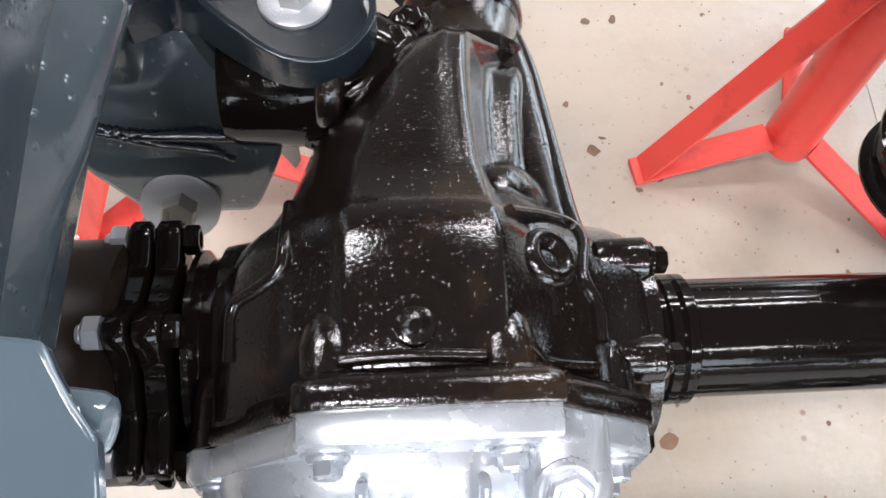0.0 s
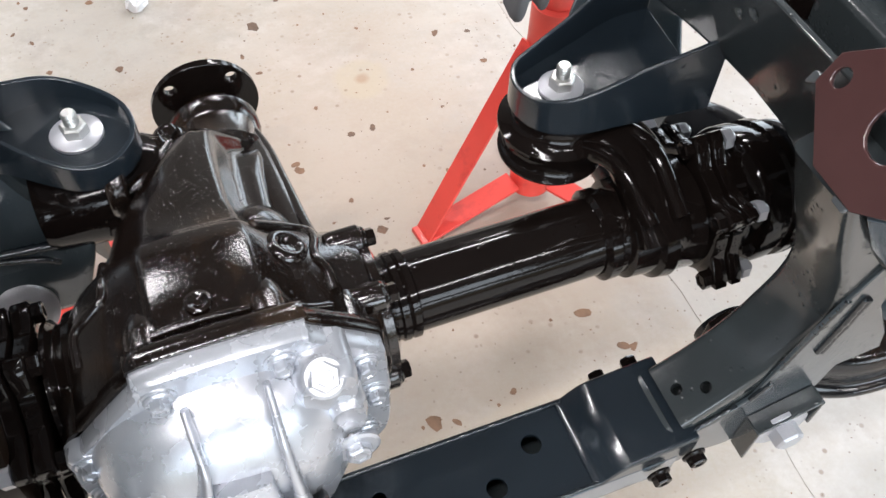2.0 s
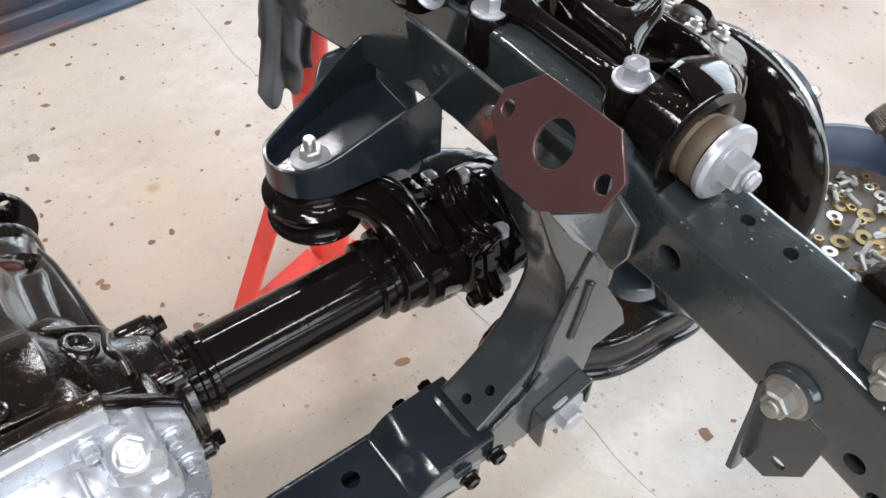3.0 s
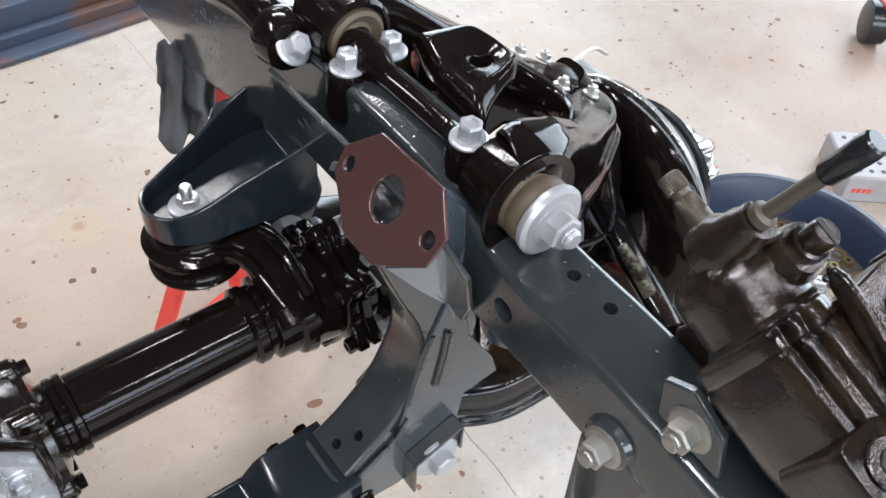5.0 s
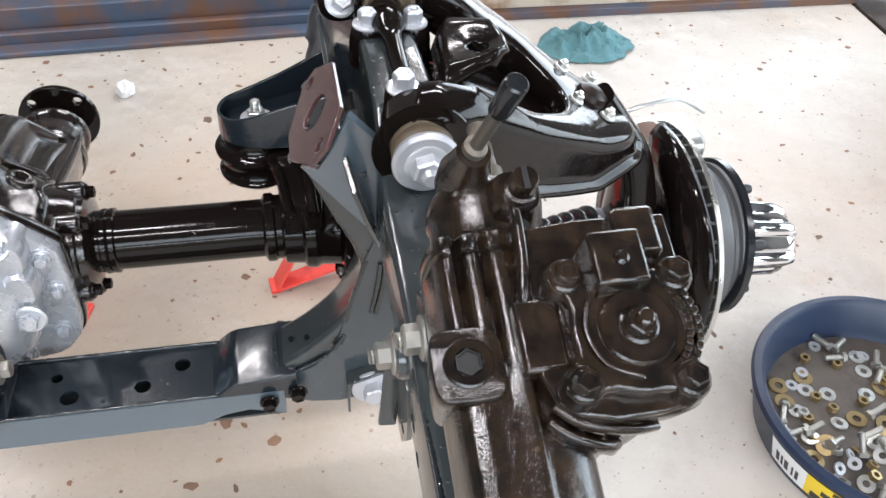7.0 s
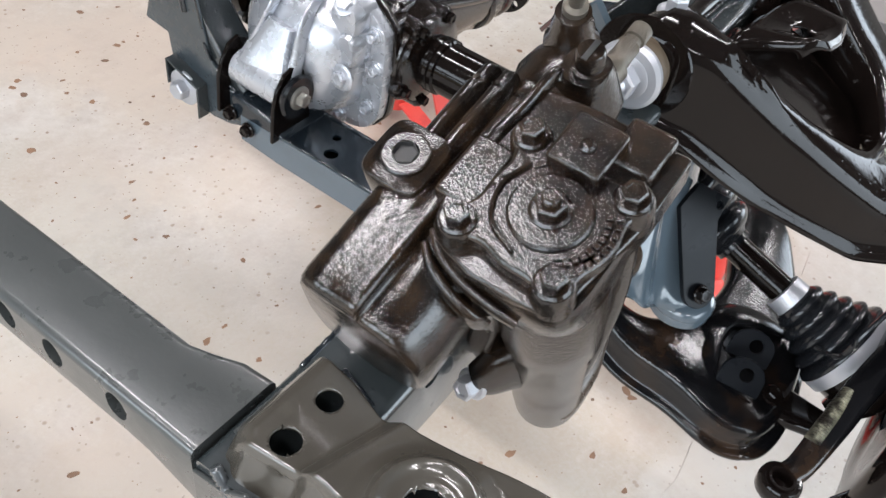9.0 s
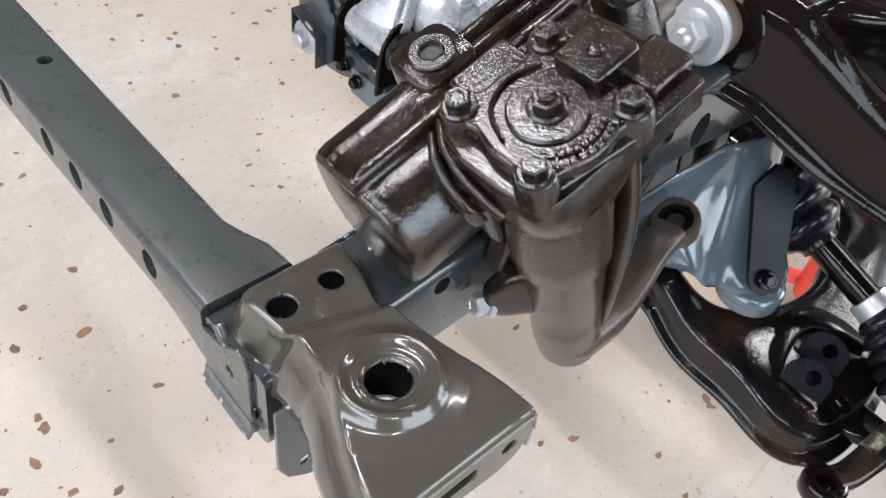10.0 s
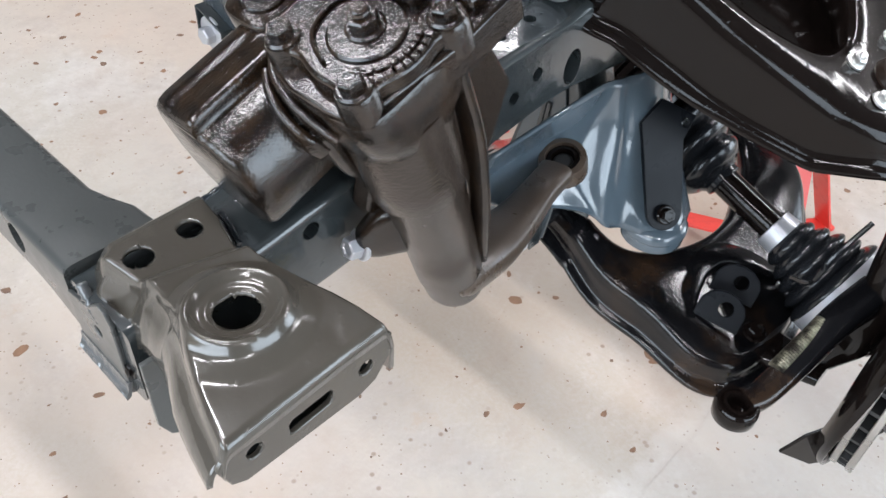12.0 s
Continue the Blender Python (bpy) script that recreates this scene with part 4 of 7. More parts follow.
lathe(bm, V(-0.233, 0.43, 0.640), (0, 0, 1), [(0, 0.024), (0.003, 0.024), (0.004, 0.0225)], 28)
part("washer", bm, WHITE_ZINC, tray2)
bolt(tray2, (-0.233, 0.43, 0.644), (0, 0, 1), 0.0125, 0.011, 0.0, ZINC, stud=0.014, name="nut")
bm = bmesh.new()
box(bm, (-0.40, 0.39, 0.60), (-0.335, 0.485, 0.69))
part("bracket_root", bm, FRAME_DARK, tray2, bevel=0.01)


def build_rear_pivot(flip):
    """The rear lower pivot plates below each rail."""
    rows = []
    for y, z, xa, xb in ((0.364, 0.484, -0.356, -0.280), (0.365, 0.500, -0.366, -0.270), (0.368, 0.522, -0.378, -0.262), (0.373, 0.545, -0.400, -0.250), (0.384, 0.562, -0.392, -0.246), (0.42, 0.585, -0.408, -0.248), (0.455, 0.625, -0.42, -0.275), (0.47, 0.66, -0.41, -0.30)):
        rows.append([V(xa + (xb - xa) * k / 10, y + 0.012 * math.sin(math.pi * k / 10) * (z > 0.56), z - 0.010 * math.sin(math.pi * k / 10) * (z > 0.56)) for k in range(11)])
    bm = bmesh.new()
    loft(bm, rows, cap=False, closed=False)
    p = part("rear_pivot_plate", bm, FRAME_TEAL, chassis, flip=flip, solid=0.006, angle=50, sub=1)
    bm = bmesh.new()
    loft(bm, [[V(x, y, z), V(x, y, z - 0.05), V(x + 0.004, y + 0.008, z - 0.05), V(x + 0.004, y + 0.008, z)] for x, y, z in smooth_path([(-0.33, 0.46, 0.64), (-0.30, 0.425, 0.615), (-0.272, 0.40, 0.59), (-0.246, 0.382, 0.558)], 5)])
    part("arch_rib", bm, FRAME_DARK, p, flip=flip)
    weld(p, [(-0.385, 0.366, 0.604), (-0.35, 0.370, 0.580), (-0.30, 0.376, 0.566), (-0.258, 0.380, 0.556)], 0.0045, flip)
    weld(p, [(-0.368, 0.366, 0.590), (-0.335, 0.368, 0.570), (-0.30, 0.370, 0.556), (-0.285, 0.370, 0.545)], 0.0030, flip, 3)
    s = -1 if flip else 1
    bm = bmesh.new()
    lathe(bm, V(s * -0.330, 0.3555, 0.506), (0, -0.88, 0.47), [(0, 0.029), (0.004, 0.029), (0.005, 0.027)], 32)
    part("cam_washer", bm, WHITE_ZINC, p)
    bolt(p, (s * -0.330, 0.3510, 0.5084), (0, -0.88, 0.47), 0.0140, 0.013, 0.0, DULL_ZINC)


build_rear_pivot(False)
build_rear_pivot(True)

# ---------------------------------------------------------------- differential
AX = V(0, 0.2215, 0.549)  # the axle's line, along x
diff = thing("front_differential", "gloss black front differential with a silver cover", "differential", (-0.16, 0.25, 0.43))


def cover_outline(k=1.0, grow=0.0):
    pts = [(-0.226, 0.660), (-0.215, 0.674), (-0.105, 0.674), (-0.094, 0.664), (-0.046, 0.622), (-0.038, 0.60), (-0.038, 0.50), (-0.05, 0.462), (-0.09, 0.436), (-0.22, 0.432), (-0.27, 0.462), (-0.292, 0.52), (-0.292, 0.585), (-0.27, 0.615)]
    cx, cz = -0.166, 0.553
    out = []
    for x, z in pts:
        r = math.hypot(x - cx, z - cz)
        f = (r * k + grow) / r
        out.append((cx + (x - cx) * f, cz + (z - cz) * f))
    return out


def build_housing():
    def section(y, lo, lr, rr, ro, zt, zs, zb):
        """The housing across y: outer sides, the two ridges, the tops of ridge and shoulder, the bottom."""
        zm = 0.5 * (zs + zb)
        pts = [(lo, zm), (lo, zs), (lo + 0.45 * (lr - lo), zs + 0.62 * (zt - zs)), (lr - 0.004, zt - 0.006), (lr + 0.008, zt), ((lr + rr) / 2, zt + 0.002), (rr - 0.008, zt), (rr + 0.004, zt - 0.006),
               (ro + 0.60 * (rr - ro), zs + (0.55 if y < 0.28 else 0.18) * (zt - zs)), (ro, zs), (ro, zm), (ro + 0.3 * (rr - ro), zb + 0.02), (rr, zb), (lr, zb), (lo + 0.3 * (lr - lo), zb + 0.02)]
        return [V(x, y, z) for x, z in smooth_path([*pts, pts[0]], 4)[:-1]]

    bm = bmesh.new()
    loft(bm, [section(*r) for r in (
        (0.160, -0.277, -0.207, -0.117, -0.050, 0.660, 0.612, 0.440), (0.176, -0.277, -0.207, -0.117, -0.050, 0.664, 0.614, 0.436), (0.190, -0.276, -0.206, -0.117, -0.050, 0.668, 0.614, 0.434), (0.215, -0.276, -0.206, -0.116, -0.050, 0.6695, 0.616, 0.432), (0.245, -0.274, -0.206, -0.116, -0.054, 0.669, 0.612, 0.433),
        (0.262, -0.268, -0.206, -0.118, -0.060, 0.666, 0.606, 0.436), (0.270, -0.263, -0.205, -0.120, -0.066, 0.661, 0.602, 0.440), (0.279, -0.256, -0.203, -0.122, -0.072, 0.654, 0.596, 0.444), (0.305, -0.240, -0.198, -0.127, -0.082, 0.649, 0.590, 0.446), (0.345, -0.228, -0.189, -0.128, -0.084, 0.639, 0.582, 0.448),
        (0.385, -0.205, -0.170, -0.127, -0.081, 0.630, 0.574, 0.452), (0.412, -0.186, -0.152, -0.125, -0.077, 0.6245, 0.568, 0.458), (0.424, -0.178, -0.148, -0.122, -0.076, 0.617, 0.562, 0.462), (0.436, -0.168, -0.142, -0.104, -0.073, 0.590, 0.553, 0.468), (0.455, -0.160, -0.134, -0.092, -0.066, 0.562, 0.535, 0.470), (0.50, -0.156, -0.132, -0.092, -0.068, 0.559, 0.533, 0.472))])
    body = part("housing", bm, CAST_BLACK, diff, "gloss black cast housing", angle=60)
    # front flange behind the cover
    bm = bmesh.new()
    ring = [tuple(p) for p in smooth_path(cover_outline(1.0, 0.004) + [cover_outline(1.0, 0.004)[0]], 4)[:-1]]
    loft(bm, [[V(-0.166 + (x + 0.166) * k, y, 0.553 + (z - 0.553) * k) for x, z in ring] for y, k in ((0.150, 0.99), (0.152, 1.0), (0.163, 1.0), (0.167, 0.975), (0.172, 0.93))])
    part("front_flange", bm, CAST_BLACK, body, angle=50)
    # bearing bosses along the axle
    bm = bmesh.new()
    lathe(bm, V(-0.292, AX.y, AX.z), (1, 0, 0), [(0, 0.060), (0.010, 0.064), (0.014, 0.070), (0.035, 0.074), (0.055, 0.088), (0.075, 0.104), (0.19, 0.104), (0.215, 0.090), (0.235, 0.077), (0.252, 0.074), (0.262, 0.070)], 40)
    part("bearing_boss", bm, CAST_BLACK, body, angle=45)
    # shoulder ribs and bolt bosses along the front flange
    for x0, x1, z in ((-0.222, -0.200, 0.656), (-0.129, -0.109, 0.656), (-0.282, -0.264, 0.600), (-0.068, -0.048, 0.612)):
        bm = bmesh.new()
        xc = (x0 + x1) / 2
        loft(bm, [oval((xc, y, z - 0.004), (0, 1, 0), a, a, 2.4, 16) for y, a in ((0.150, 0.017), (0.185, 0.017), (0.198, 0.014), (0.212, 0.006))])
        part("flange_boss", bm, CAST_BLACK, body, angle=60)
    # side fin towards the pinion, with its rolled edge
    bm = bmesh.new()
    loft(bm, [oval(c, (0, 1, 0), a, b, 3, 18) for c, a, b in (((-0.068, 0.268, 0.572), 0.014, 0.034), ((-0.073, 0.300, 0.560), 0.017, 0.034), ((-0.077, 0.36, 0.545), 0.018, 0.034), ((-0.080, 0.43, 0.530), 0.018, 0.030), ((-0.085, 0.485, 0.52), 0.018, 0.020))])
    part("side_fin", bm, CAST_BLACK, body, angle=60)
    bm = bmesh.new()
    sweep(bm, [(-0.060, 0.275, 0.600, 0.005, 0.006), (-0.062, 0.30, 0.588, 0.006, 0.007), (-0.064, 0.37, 0.566, 0.006, 0.007), (-0.067, 0.44, 0.546, 0.006, 0.006), (-0.072, 0.488, 0.532, 0.004, 0.004)], power=2.4, n=12)
    part("fin_edge", bm, CAST_BLACK, body, angle=60)
    bm = bmesh.new()
    lathe(bm, V(-0.100, 0.300, 0.590), (0.6, 0.05, 0.8), [(0, 0.032), (0.008, 0.030), (0.016, 0.022), (0.020, 0.008)], 24)
    lathe(bm, V(-0.080, 0.245, 0.610), (0.5, 0, 0.85), [(0, 0.026), (0.010, 0.024), (0.017, 0.016), (0.015, 0.009), (0.010, 0.008)], 20)
    part("shoulder", bm, CAST_BLACK, body, angle=60)
    # cast beads that bound the pockets on both shoulders, and the bead along the front flange
    for pts, r in (([(-0.110, 0.265, 0.653), (-0.086, 0.274, 0.628), (-0.066, 0.274, 0.613), (-0.0625, 0.259, 0.620), (-0.0680, 0.233, 0.632), (-0.0620, 0.215, 0.631), (-0.0620, 0.194, 0.630)], 0.0045),
                   ([(-0.236, 0.290, 0.621), (-0.2345, 0.252, 0.651), (-0.237, 0.234, 0.652), (-0.2515, 0.226, 0.6435), (-0.264, 0.220, 0.635), (-0.2655, 0.190, 0.633)], 0.0040),
                   ([(-0.204, 0.177, 0.668), (-0.182, 0.178, 0.669), (-0.160, 0.178, 0.669), (-0.131, 0.177, 0.667)], 0.0035),
                   ([(-0.108, 0.183, 0.662), (-0.099, 0.179, 0.649), (-0.086, 0.178, 0.640), (-0.070, 0.179, 0.633)], 0.0040)):
        bm = bmesh.new()
        sweep(bm, [(*p, r, r) for p in pts], power=2, n=10)
        part("cast_bead", bm, CAST_BLACK, body, angle=70)
    bm = bmesh.new()
    lathe(bm, V(-0.0900, 0.2400, 0.640), (0.5, 0.1, 0.85), [(-0.004, 0.020), (0.006, 0.018), (0.009, 0.014), (0.0075, 0.009), (0.003, 0.007), (0.002, 0.001)], 22)
    part("cast_boss", bm, CAST_BLACK, body, angle=60)
    bm = bmesh.new()
    lathe(bm, V(-0.166, 0.193, 0.668), (0, 0, 1), [(0, 0.011), (0.004, 0.0105), (0.005, 0.008), (0.0035, 0.005), (0.002, 0.003)], 18)
    part("vent_boss", bm, CAST_BLACK, body)
    # pinion nose: shoulder ring, seal collar and the drive flange
    bm = bmesh.new()
    lathe(bm, V(-0.112, 0.45, 0.516), (0, 1, 0), [(0, 0.050), (0.012, 0.052), (0.02, 0.047), (0.05, 0.046), (0.056, 0.050), (0.07, 0.050), (0.074, 0.042), (0.09, 0.036)], 32)
    part("pinion_collar", bm, CAST_BLACK, body)
    bm = bmesh.new()
    plate(bm, hole_ring(0, 0, 0.060, n=40), [hole_ring(0.048 * math.cos(radians(a)), 0.048 * math.sin(radians(a)), 0.0065, n=12) for a in (45, 135, 225, 315)] + [hole_ring(0, 0, 0.018)], 0.010, axes_matrix((-0.112, 0.558, 0.516), (1, 0, 0), (0, 0, 1)))
    part("drive_flange", bm, GLOSS_BLACK, diff, bevel=0.0015)
    # flange and collar of the long axle tube
    bm = bmesh.new()
    lathe(bm, V(-0.054, AX.y, AX.z), (1, 0, 0), [(0, 0.066), (0.004, 0.070), (0.022, 0.070), (0.026, 0.066), (0.034, 0.066), (0.036, 0.060), (0.042, 0.043)], 36)
    part("tube_flange", bm, CAST_BLACK, diff)
    for a in (62, 118, 205, 260, 320):
        c, s = math.cos(radians(a)), math.sin(radians(a))
        bm = bmesh.new()
        lathe(bm, V(-0.054, AX.y + 0.066 * c, AX.z + 0.066 * s), (1, 0, 0), [(0, 0.013), (0.003, 0.0145), (0.03, 0.0145), (0.033, 0.012)], 18)
        part("lug", bm, CAST_BLACK, diff)
        bolt(diff, (-0.021, AX.y + 0.066 * c, AX.z + 0.066 * s), (1, 0, 0), 0.0085, 0.008, 0.0115, GLOSS_BLACK)
    bm = bmesh.new()
    lathe(bm, V(-0.022, AX.y, AX.z), (1, 0, 0), [(0, 0.0405), (0.014, 0.0405), (0.016, 0.0425), (0.022, 0.0425), (0.0235, 0.0405), (0.026, 0.0425), (0.032, 0.0425), (0.034, 0.0387), (0.229, 0.0387)], 44)
    part("axle_tube", bm, GLOSS_BLACK, diff, "gloss black axle tube")


build_housing()


def build_cover():
    bm = bmesh.new()
    base = [tuple(p) for p in smooth_path(cover_outline() + [cover_outline()[0]], 4)[:-1]]
    rings = []
    for y, k in ((0.150, 1.0), (0.137, 1.0), (0.134, 0.985)):
        rings.append([V(-0.166 + (x + 0.166) * k, y, 0.553 + (z - 0.553) * k) for x, z in base])
    loft(bm, rings)
    cover = part("cover", bm, SILVER, diff, "silver painted cast cover")
    bm = bmesh.new()
    rings = []
    n = 44
    for y, k, low in ((0.140, 0.90, 0), (0.128, 0.88, 0), (0.115, 0.84, 0.002), (0.098, 0.76, 0.006), (0.082, 0.63, 0.012), (0.072, 0.46, 0.014), (0.068, 0.2, 0.014)):
        ring = []
        for i in range(n):
            t = 2 * math.pi * i / n
            c, s = math.cos(t), math.sin(t)
            a, b = 0.118 * k, 0.112 * k
            ring.append(V(-0.176 + a * math.copysign(abs(c) ** 0.75, c), y, 0.548 - low + b * math.copysign(abs(s) ** 0.75, s)))
        rings.append(ring)
    loft(bm, rings)
    part("dome", bm, SILVER, cover, angle=60)
    # two ribs that run down into the front mount arm
    for xt, xb in ((-0.195, -0.222), (-0.135, -0.132)):
        bm = bmesh.new()
        sweep(bm, [(xt, 0.118, 0.655, 0.003, 0.008), (xt, 0.082, 0.62, 0.004, 0.012), ((xt + xb) / 2, 0.064, 0.575, 0.006, 0.012), (xb, 0.050, 0.535, 0.009, 0.012)], up=(0, 1, 0.2), power=2.2, n=14)
        part("rib", bm, SILVER, cover, angle=60)
    bm = bmesh.new()
    sweep(bm, [(-0.172, 0.075, 0.60, 0.022, 0.012), (-0.176, 0.064, 0.57, 0.030, 0.016), (-0.180, 0.052, 0.54, 0.042, 0.020), (-0.182, 0.046, 0.522, 0.046, 0.022)], up=(0, 1, 0.3), power=4, n=24)
    part("mount_arm", bm, SILVER, cover, angle=60)
    bm = bmesh.new()
    lathe(bm, V(-0.228, 0.045, 0.520), (1, 0, 0), [(0, 0.024), (0.003, 0.027), (0.09, 0.027), (0.093, 0.024)], 30)
    part("mount_eye", bm, SILVER, cover)
    bm = bmesh.new()
    lathe(bm, V(-0.125, 0.045, 0.520), (1, 0, 0), [(0, 0.016), (0.003, 0.032), (0.008, 0.034), (0.011, 0.030)], 30)
    part("bush", bm, RUBBER, diff)
    bolt(diff, (-0.1135, 0.045, 0.520), (1, 0, 0), 0.011, 0.010, 0.018, DULL_ZINC)
    bolt(diff, (-0.236, 0.045, 0.520), (-1, 0, 0), 0.011, 0.010, 0.018, DULL_ZINC)
    # bolts round the edge, on small bosses
    for x, z in ((-0.211, 0.652), (-0.120, 0.652), (-0.058, 0.607), (-0.052, 0.555), (-0.062, 0.485), (-0.115, 0.447), (-0.262, 0.475), (-0.277, 0.590), (-0.279, 0.535)):
        bm = bmesh.new()
        lathe(bm, V(x, 0.150, z), (0, -1, 0), [(0, 0.017), (0.014, 0.016), (0.017, 0.0135)], 20)
        part("bolt_boss", bm, SILVER, cover, angle=50)
        bolt(cover, (x, 0.133, z), (0, -1, 0), 0.0078, 0.008, 0.0112, SILVER)
    # filler plug block and drain plug
    bm = bmesh.new()
    loft(bm, [oval((-0.092, y, 0.628), (0, 1, 0), a, b, 3, 20) for y, a, b in ((0.148, 0.026, 0.028), (0.112, 0.024, 0.026), (0.106, 0.021, 0.023))])
    loft(bm, [oval((-0.082, y, 0.585), (0, 1, 0), a, b, 2.6, 20) for y, a, b in ((0.148, 0.020, 0.03), (0.108, 0.018, 0.028), (0.100, 0.014, 0.022))])
    part("plug_block", bm, SILVER, cover, angle=50)
    bolt(cover, (-0.094, 0.112, 0.648), (0, -0.55, 0.85), 0.0125, 0.008, 0.017, SILVER, name="filler_plug")
    bolt(cover, (-0.080, 0.094, 0.548), (0, -1, 0.1), 0.0115, 0.008, 0.020, SILVER, name="drain_plug")


build_cover()


def lobed_ring(x, r, lobe, n=72, count=6, phase=0.0, w=0.26):
    out = []
    for i in range(n):
        t = 2 * math.pi * i / n
        d = (t - phase) % (2 * math.pi / count)
        d = min(d, 2 * math.pi / count - d)
        rr = r + lobe * math.exp(-(d / w) ** 2 * 2)
        out.append(V(x, AX.y + rr * math.cos(t), AX.z + rr * math.sin(t)))
    return out


def build_output(side, x0, phase):
    """An output flange of the differential with the drive shaft's flange bolted on."""
    for k, (xa, xb) in enumerate(((0.0, 0.016), (0.018, 0.032))):
        bm = bmesh.new()
        loft(bm, [lobed_ring(x0 + side * x, r, 0.026, phase=phase) for x, r in ((xa, 0.060), (xa + 0.002, 0.063), (xb - 0.002, 0.063), (xb, 0.060))])
        part("output_flange", bm, GLOSS_BLACK, diff, angle=50)
    for i in range(6):
        t = phase + i * math.pi / 3
        p = V(x0, AX.y + 0.076 * math.cos(t), AX.z + 0.076 * math.sin(t))
        bolt(diff, p + V(side * 0.033, 0, 0), (side, 0, 0), 0.0105, 0.010, 0.0, WHITE_ZINC, stud=0.004, name="nut")
        bolt(diff, p - V(side * 0.001, 0, 0), (-side, 0, 0), 0.0095, 0.009, 0.0, GLOSS_BLACK)


build_output(-1, -0.303, radians(97))
build_output(1, 0.298, radians(80))
bm = bmesh.new()
lathe(bm, V(-0.262, AX.y, AX.z), (-1, 0, 0), [(0, 0.066), (0.008, 0.070), (0.014, 0.070), (0.018, 0.062), (0.026, 0.062), (0.030, 0.068), (0.034, 0.068), (0.040, 0.05)], 40)
part("output_hub", bm, GLOSS_BLACK, diff)
bm = bmesh.new()
lathe(bm, V(0.196, AX.y, AX.z), (1, 0, 0), [(0, 0.0405), (0.004, 0.046), (0.014, 0.046), (0.017, 0.043), (0.024, 0.043), (0.027, 0.050), (0.05, 0.052), (0.054, 0.058), (0.066, 0.060), (0.074, 0.056), (0.098, 0.058), (0.106, 0.05)], 40)
part("tube_end", bm, GLOSS_BLACK, diff)


def build_mount_casting():
    """The black casting from the tube's end up to the rubber mount below the bracket tray."""
    bm = bmesh.new()
    sweep(bm, [(0.250, 0.175, 0.575, 0.026, 0.016), (0.248, 0.215, 0.605, 0.028, 0.015), (0.244, 0.262, 0.622, 0.028, 0.014), (0.225, 0.30, 0.612, 0.034, 0.018), (0.20, 0.32, 0.60, 0.036, 0.022)], power=4, n=20)
    arm = part("mount_casting", bm, GLOSS_BLACK, diff, "gloss black mount casting", angle=50)
    bm = bmesh.new()
    lathe(bm, V(0.197, 0.318, 0.555), (0, 0, 1), [(0, 0.022), (0.006, 0.030), (0.018, 0.041), (0.024, 0.050), (0.0265, 0.0535), (0.029, 0.0535), (0.033, 0.049), (0.040, 0.0455), (0.048, 0.0455), (0.056, 0.050), (0.061, 0.0560), (0.0640, 0.0560), (0.067, 0.051), (0.072, 0.0440), (0.080, 0.0400), (0.088, 0.041), (0.093, 0.036)], 40)
    part("rubber_mount", bm, GLOSS_BLACK, arm)
    bm = bmesh.new()
    sweep(bm, [(0.262, 0.18, 0.60, 0.008, 0.010), (0.258, 0.24, 0.63, 0.008, 0.010), (0.244, 0.29, 0.625, 0.008, 0.010)], power=3, n=12)
    part("rib", bm, GLOSS_BLACK, arm, angle=60)
    bm = bmesh.new()
    sweep(bm, [(0.232, 0.18, 0.60, 0.007, 0.010), (0.222, 0.24, 0.625, 0.007, 0.010), (0.205, 0.28, 0.615, 0.008, 0.010)], power=3, n=12)
    part("rib", bm, GLOSS_BLACK, arm, angle=60)
    # the other mount, beside the pinion nose
    bm = bmesh.new()
    lathe(bm, V(-0.290, 0.415, 0.575), (1, 0, 0), [(0, 0.030), (0.003, 0.043), (0.012, 0.045), (0.07, 0.048), (0.11, 0.046), (0.125, 0.038)], 36)
    barrel = part("rubber_mount", bm, GLOSS_BLACK, diff)
    bm = bmesh.new()
    sweep(bm, [(-0.215, 0.378, 0.585, 0.014, 0.010), (-0.213, 0.37, 0.612, 0.013, 0.010), (-0.211, 0.385, 0.63, 0.013, 0.010)], up=(1, 0, 0), power=4, n=14)
    sweep(bm, [(-0.205, 0.385, 0.60, 0.012, 0.010), (-0.185, 0.40, 0.603, 0.016, 0.012), (-0.165, 0.425, 0.60, 0.018, 0.014)], power=3, n=14)
    part("mount_lug", bm, CAST_BLACK, barrel, angle=60)
    for p, r in (((-0.171, 0.422, 0.607), 0.019), ((-0.158, 0.452, 0.590), 0.017)):
        bm = bmesh.new()
        lathe(bm, V(*p) - V(0, 0, 0.03), (0, 0, 1), [(0, r), (0.028, r), (0.031, r * 0.9)], 22)
        part("bolt_boss", bm, CAST_BLACK, diff)
        bolt(diff, p, (0, 0, 1), 0.0095, 0.006, 0.014, CAST_BLACK)
    bolt(diff, (-0.222, 0.372, 0.578), (0, -1, -0.1), 0.011, 0.010, 0.014, GLOSS_BLACK)


build_mount_casting()

# ---------------------------------------------------------------- drive shafts


def bellows(bm, p0, d, length, r0, r1, folds):
    prof = []
    for i in range(folds * 8 + 1):
        t = i / (folds * 8)
        prof.append((length * t, (r0 + (r1 - r0) * t) * (0.92 + 0.22 * abs(math.sin(math.pi * folds * t)) ** 0.8)))
    lathe(bm, p0, d, prof, 48)


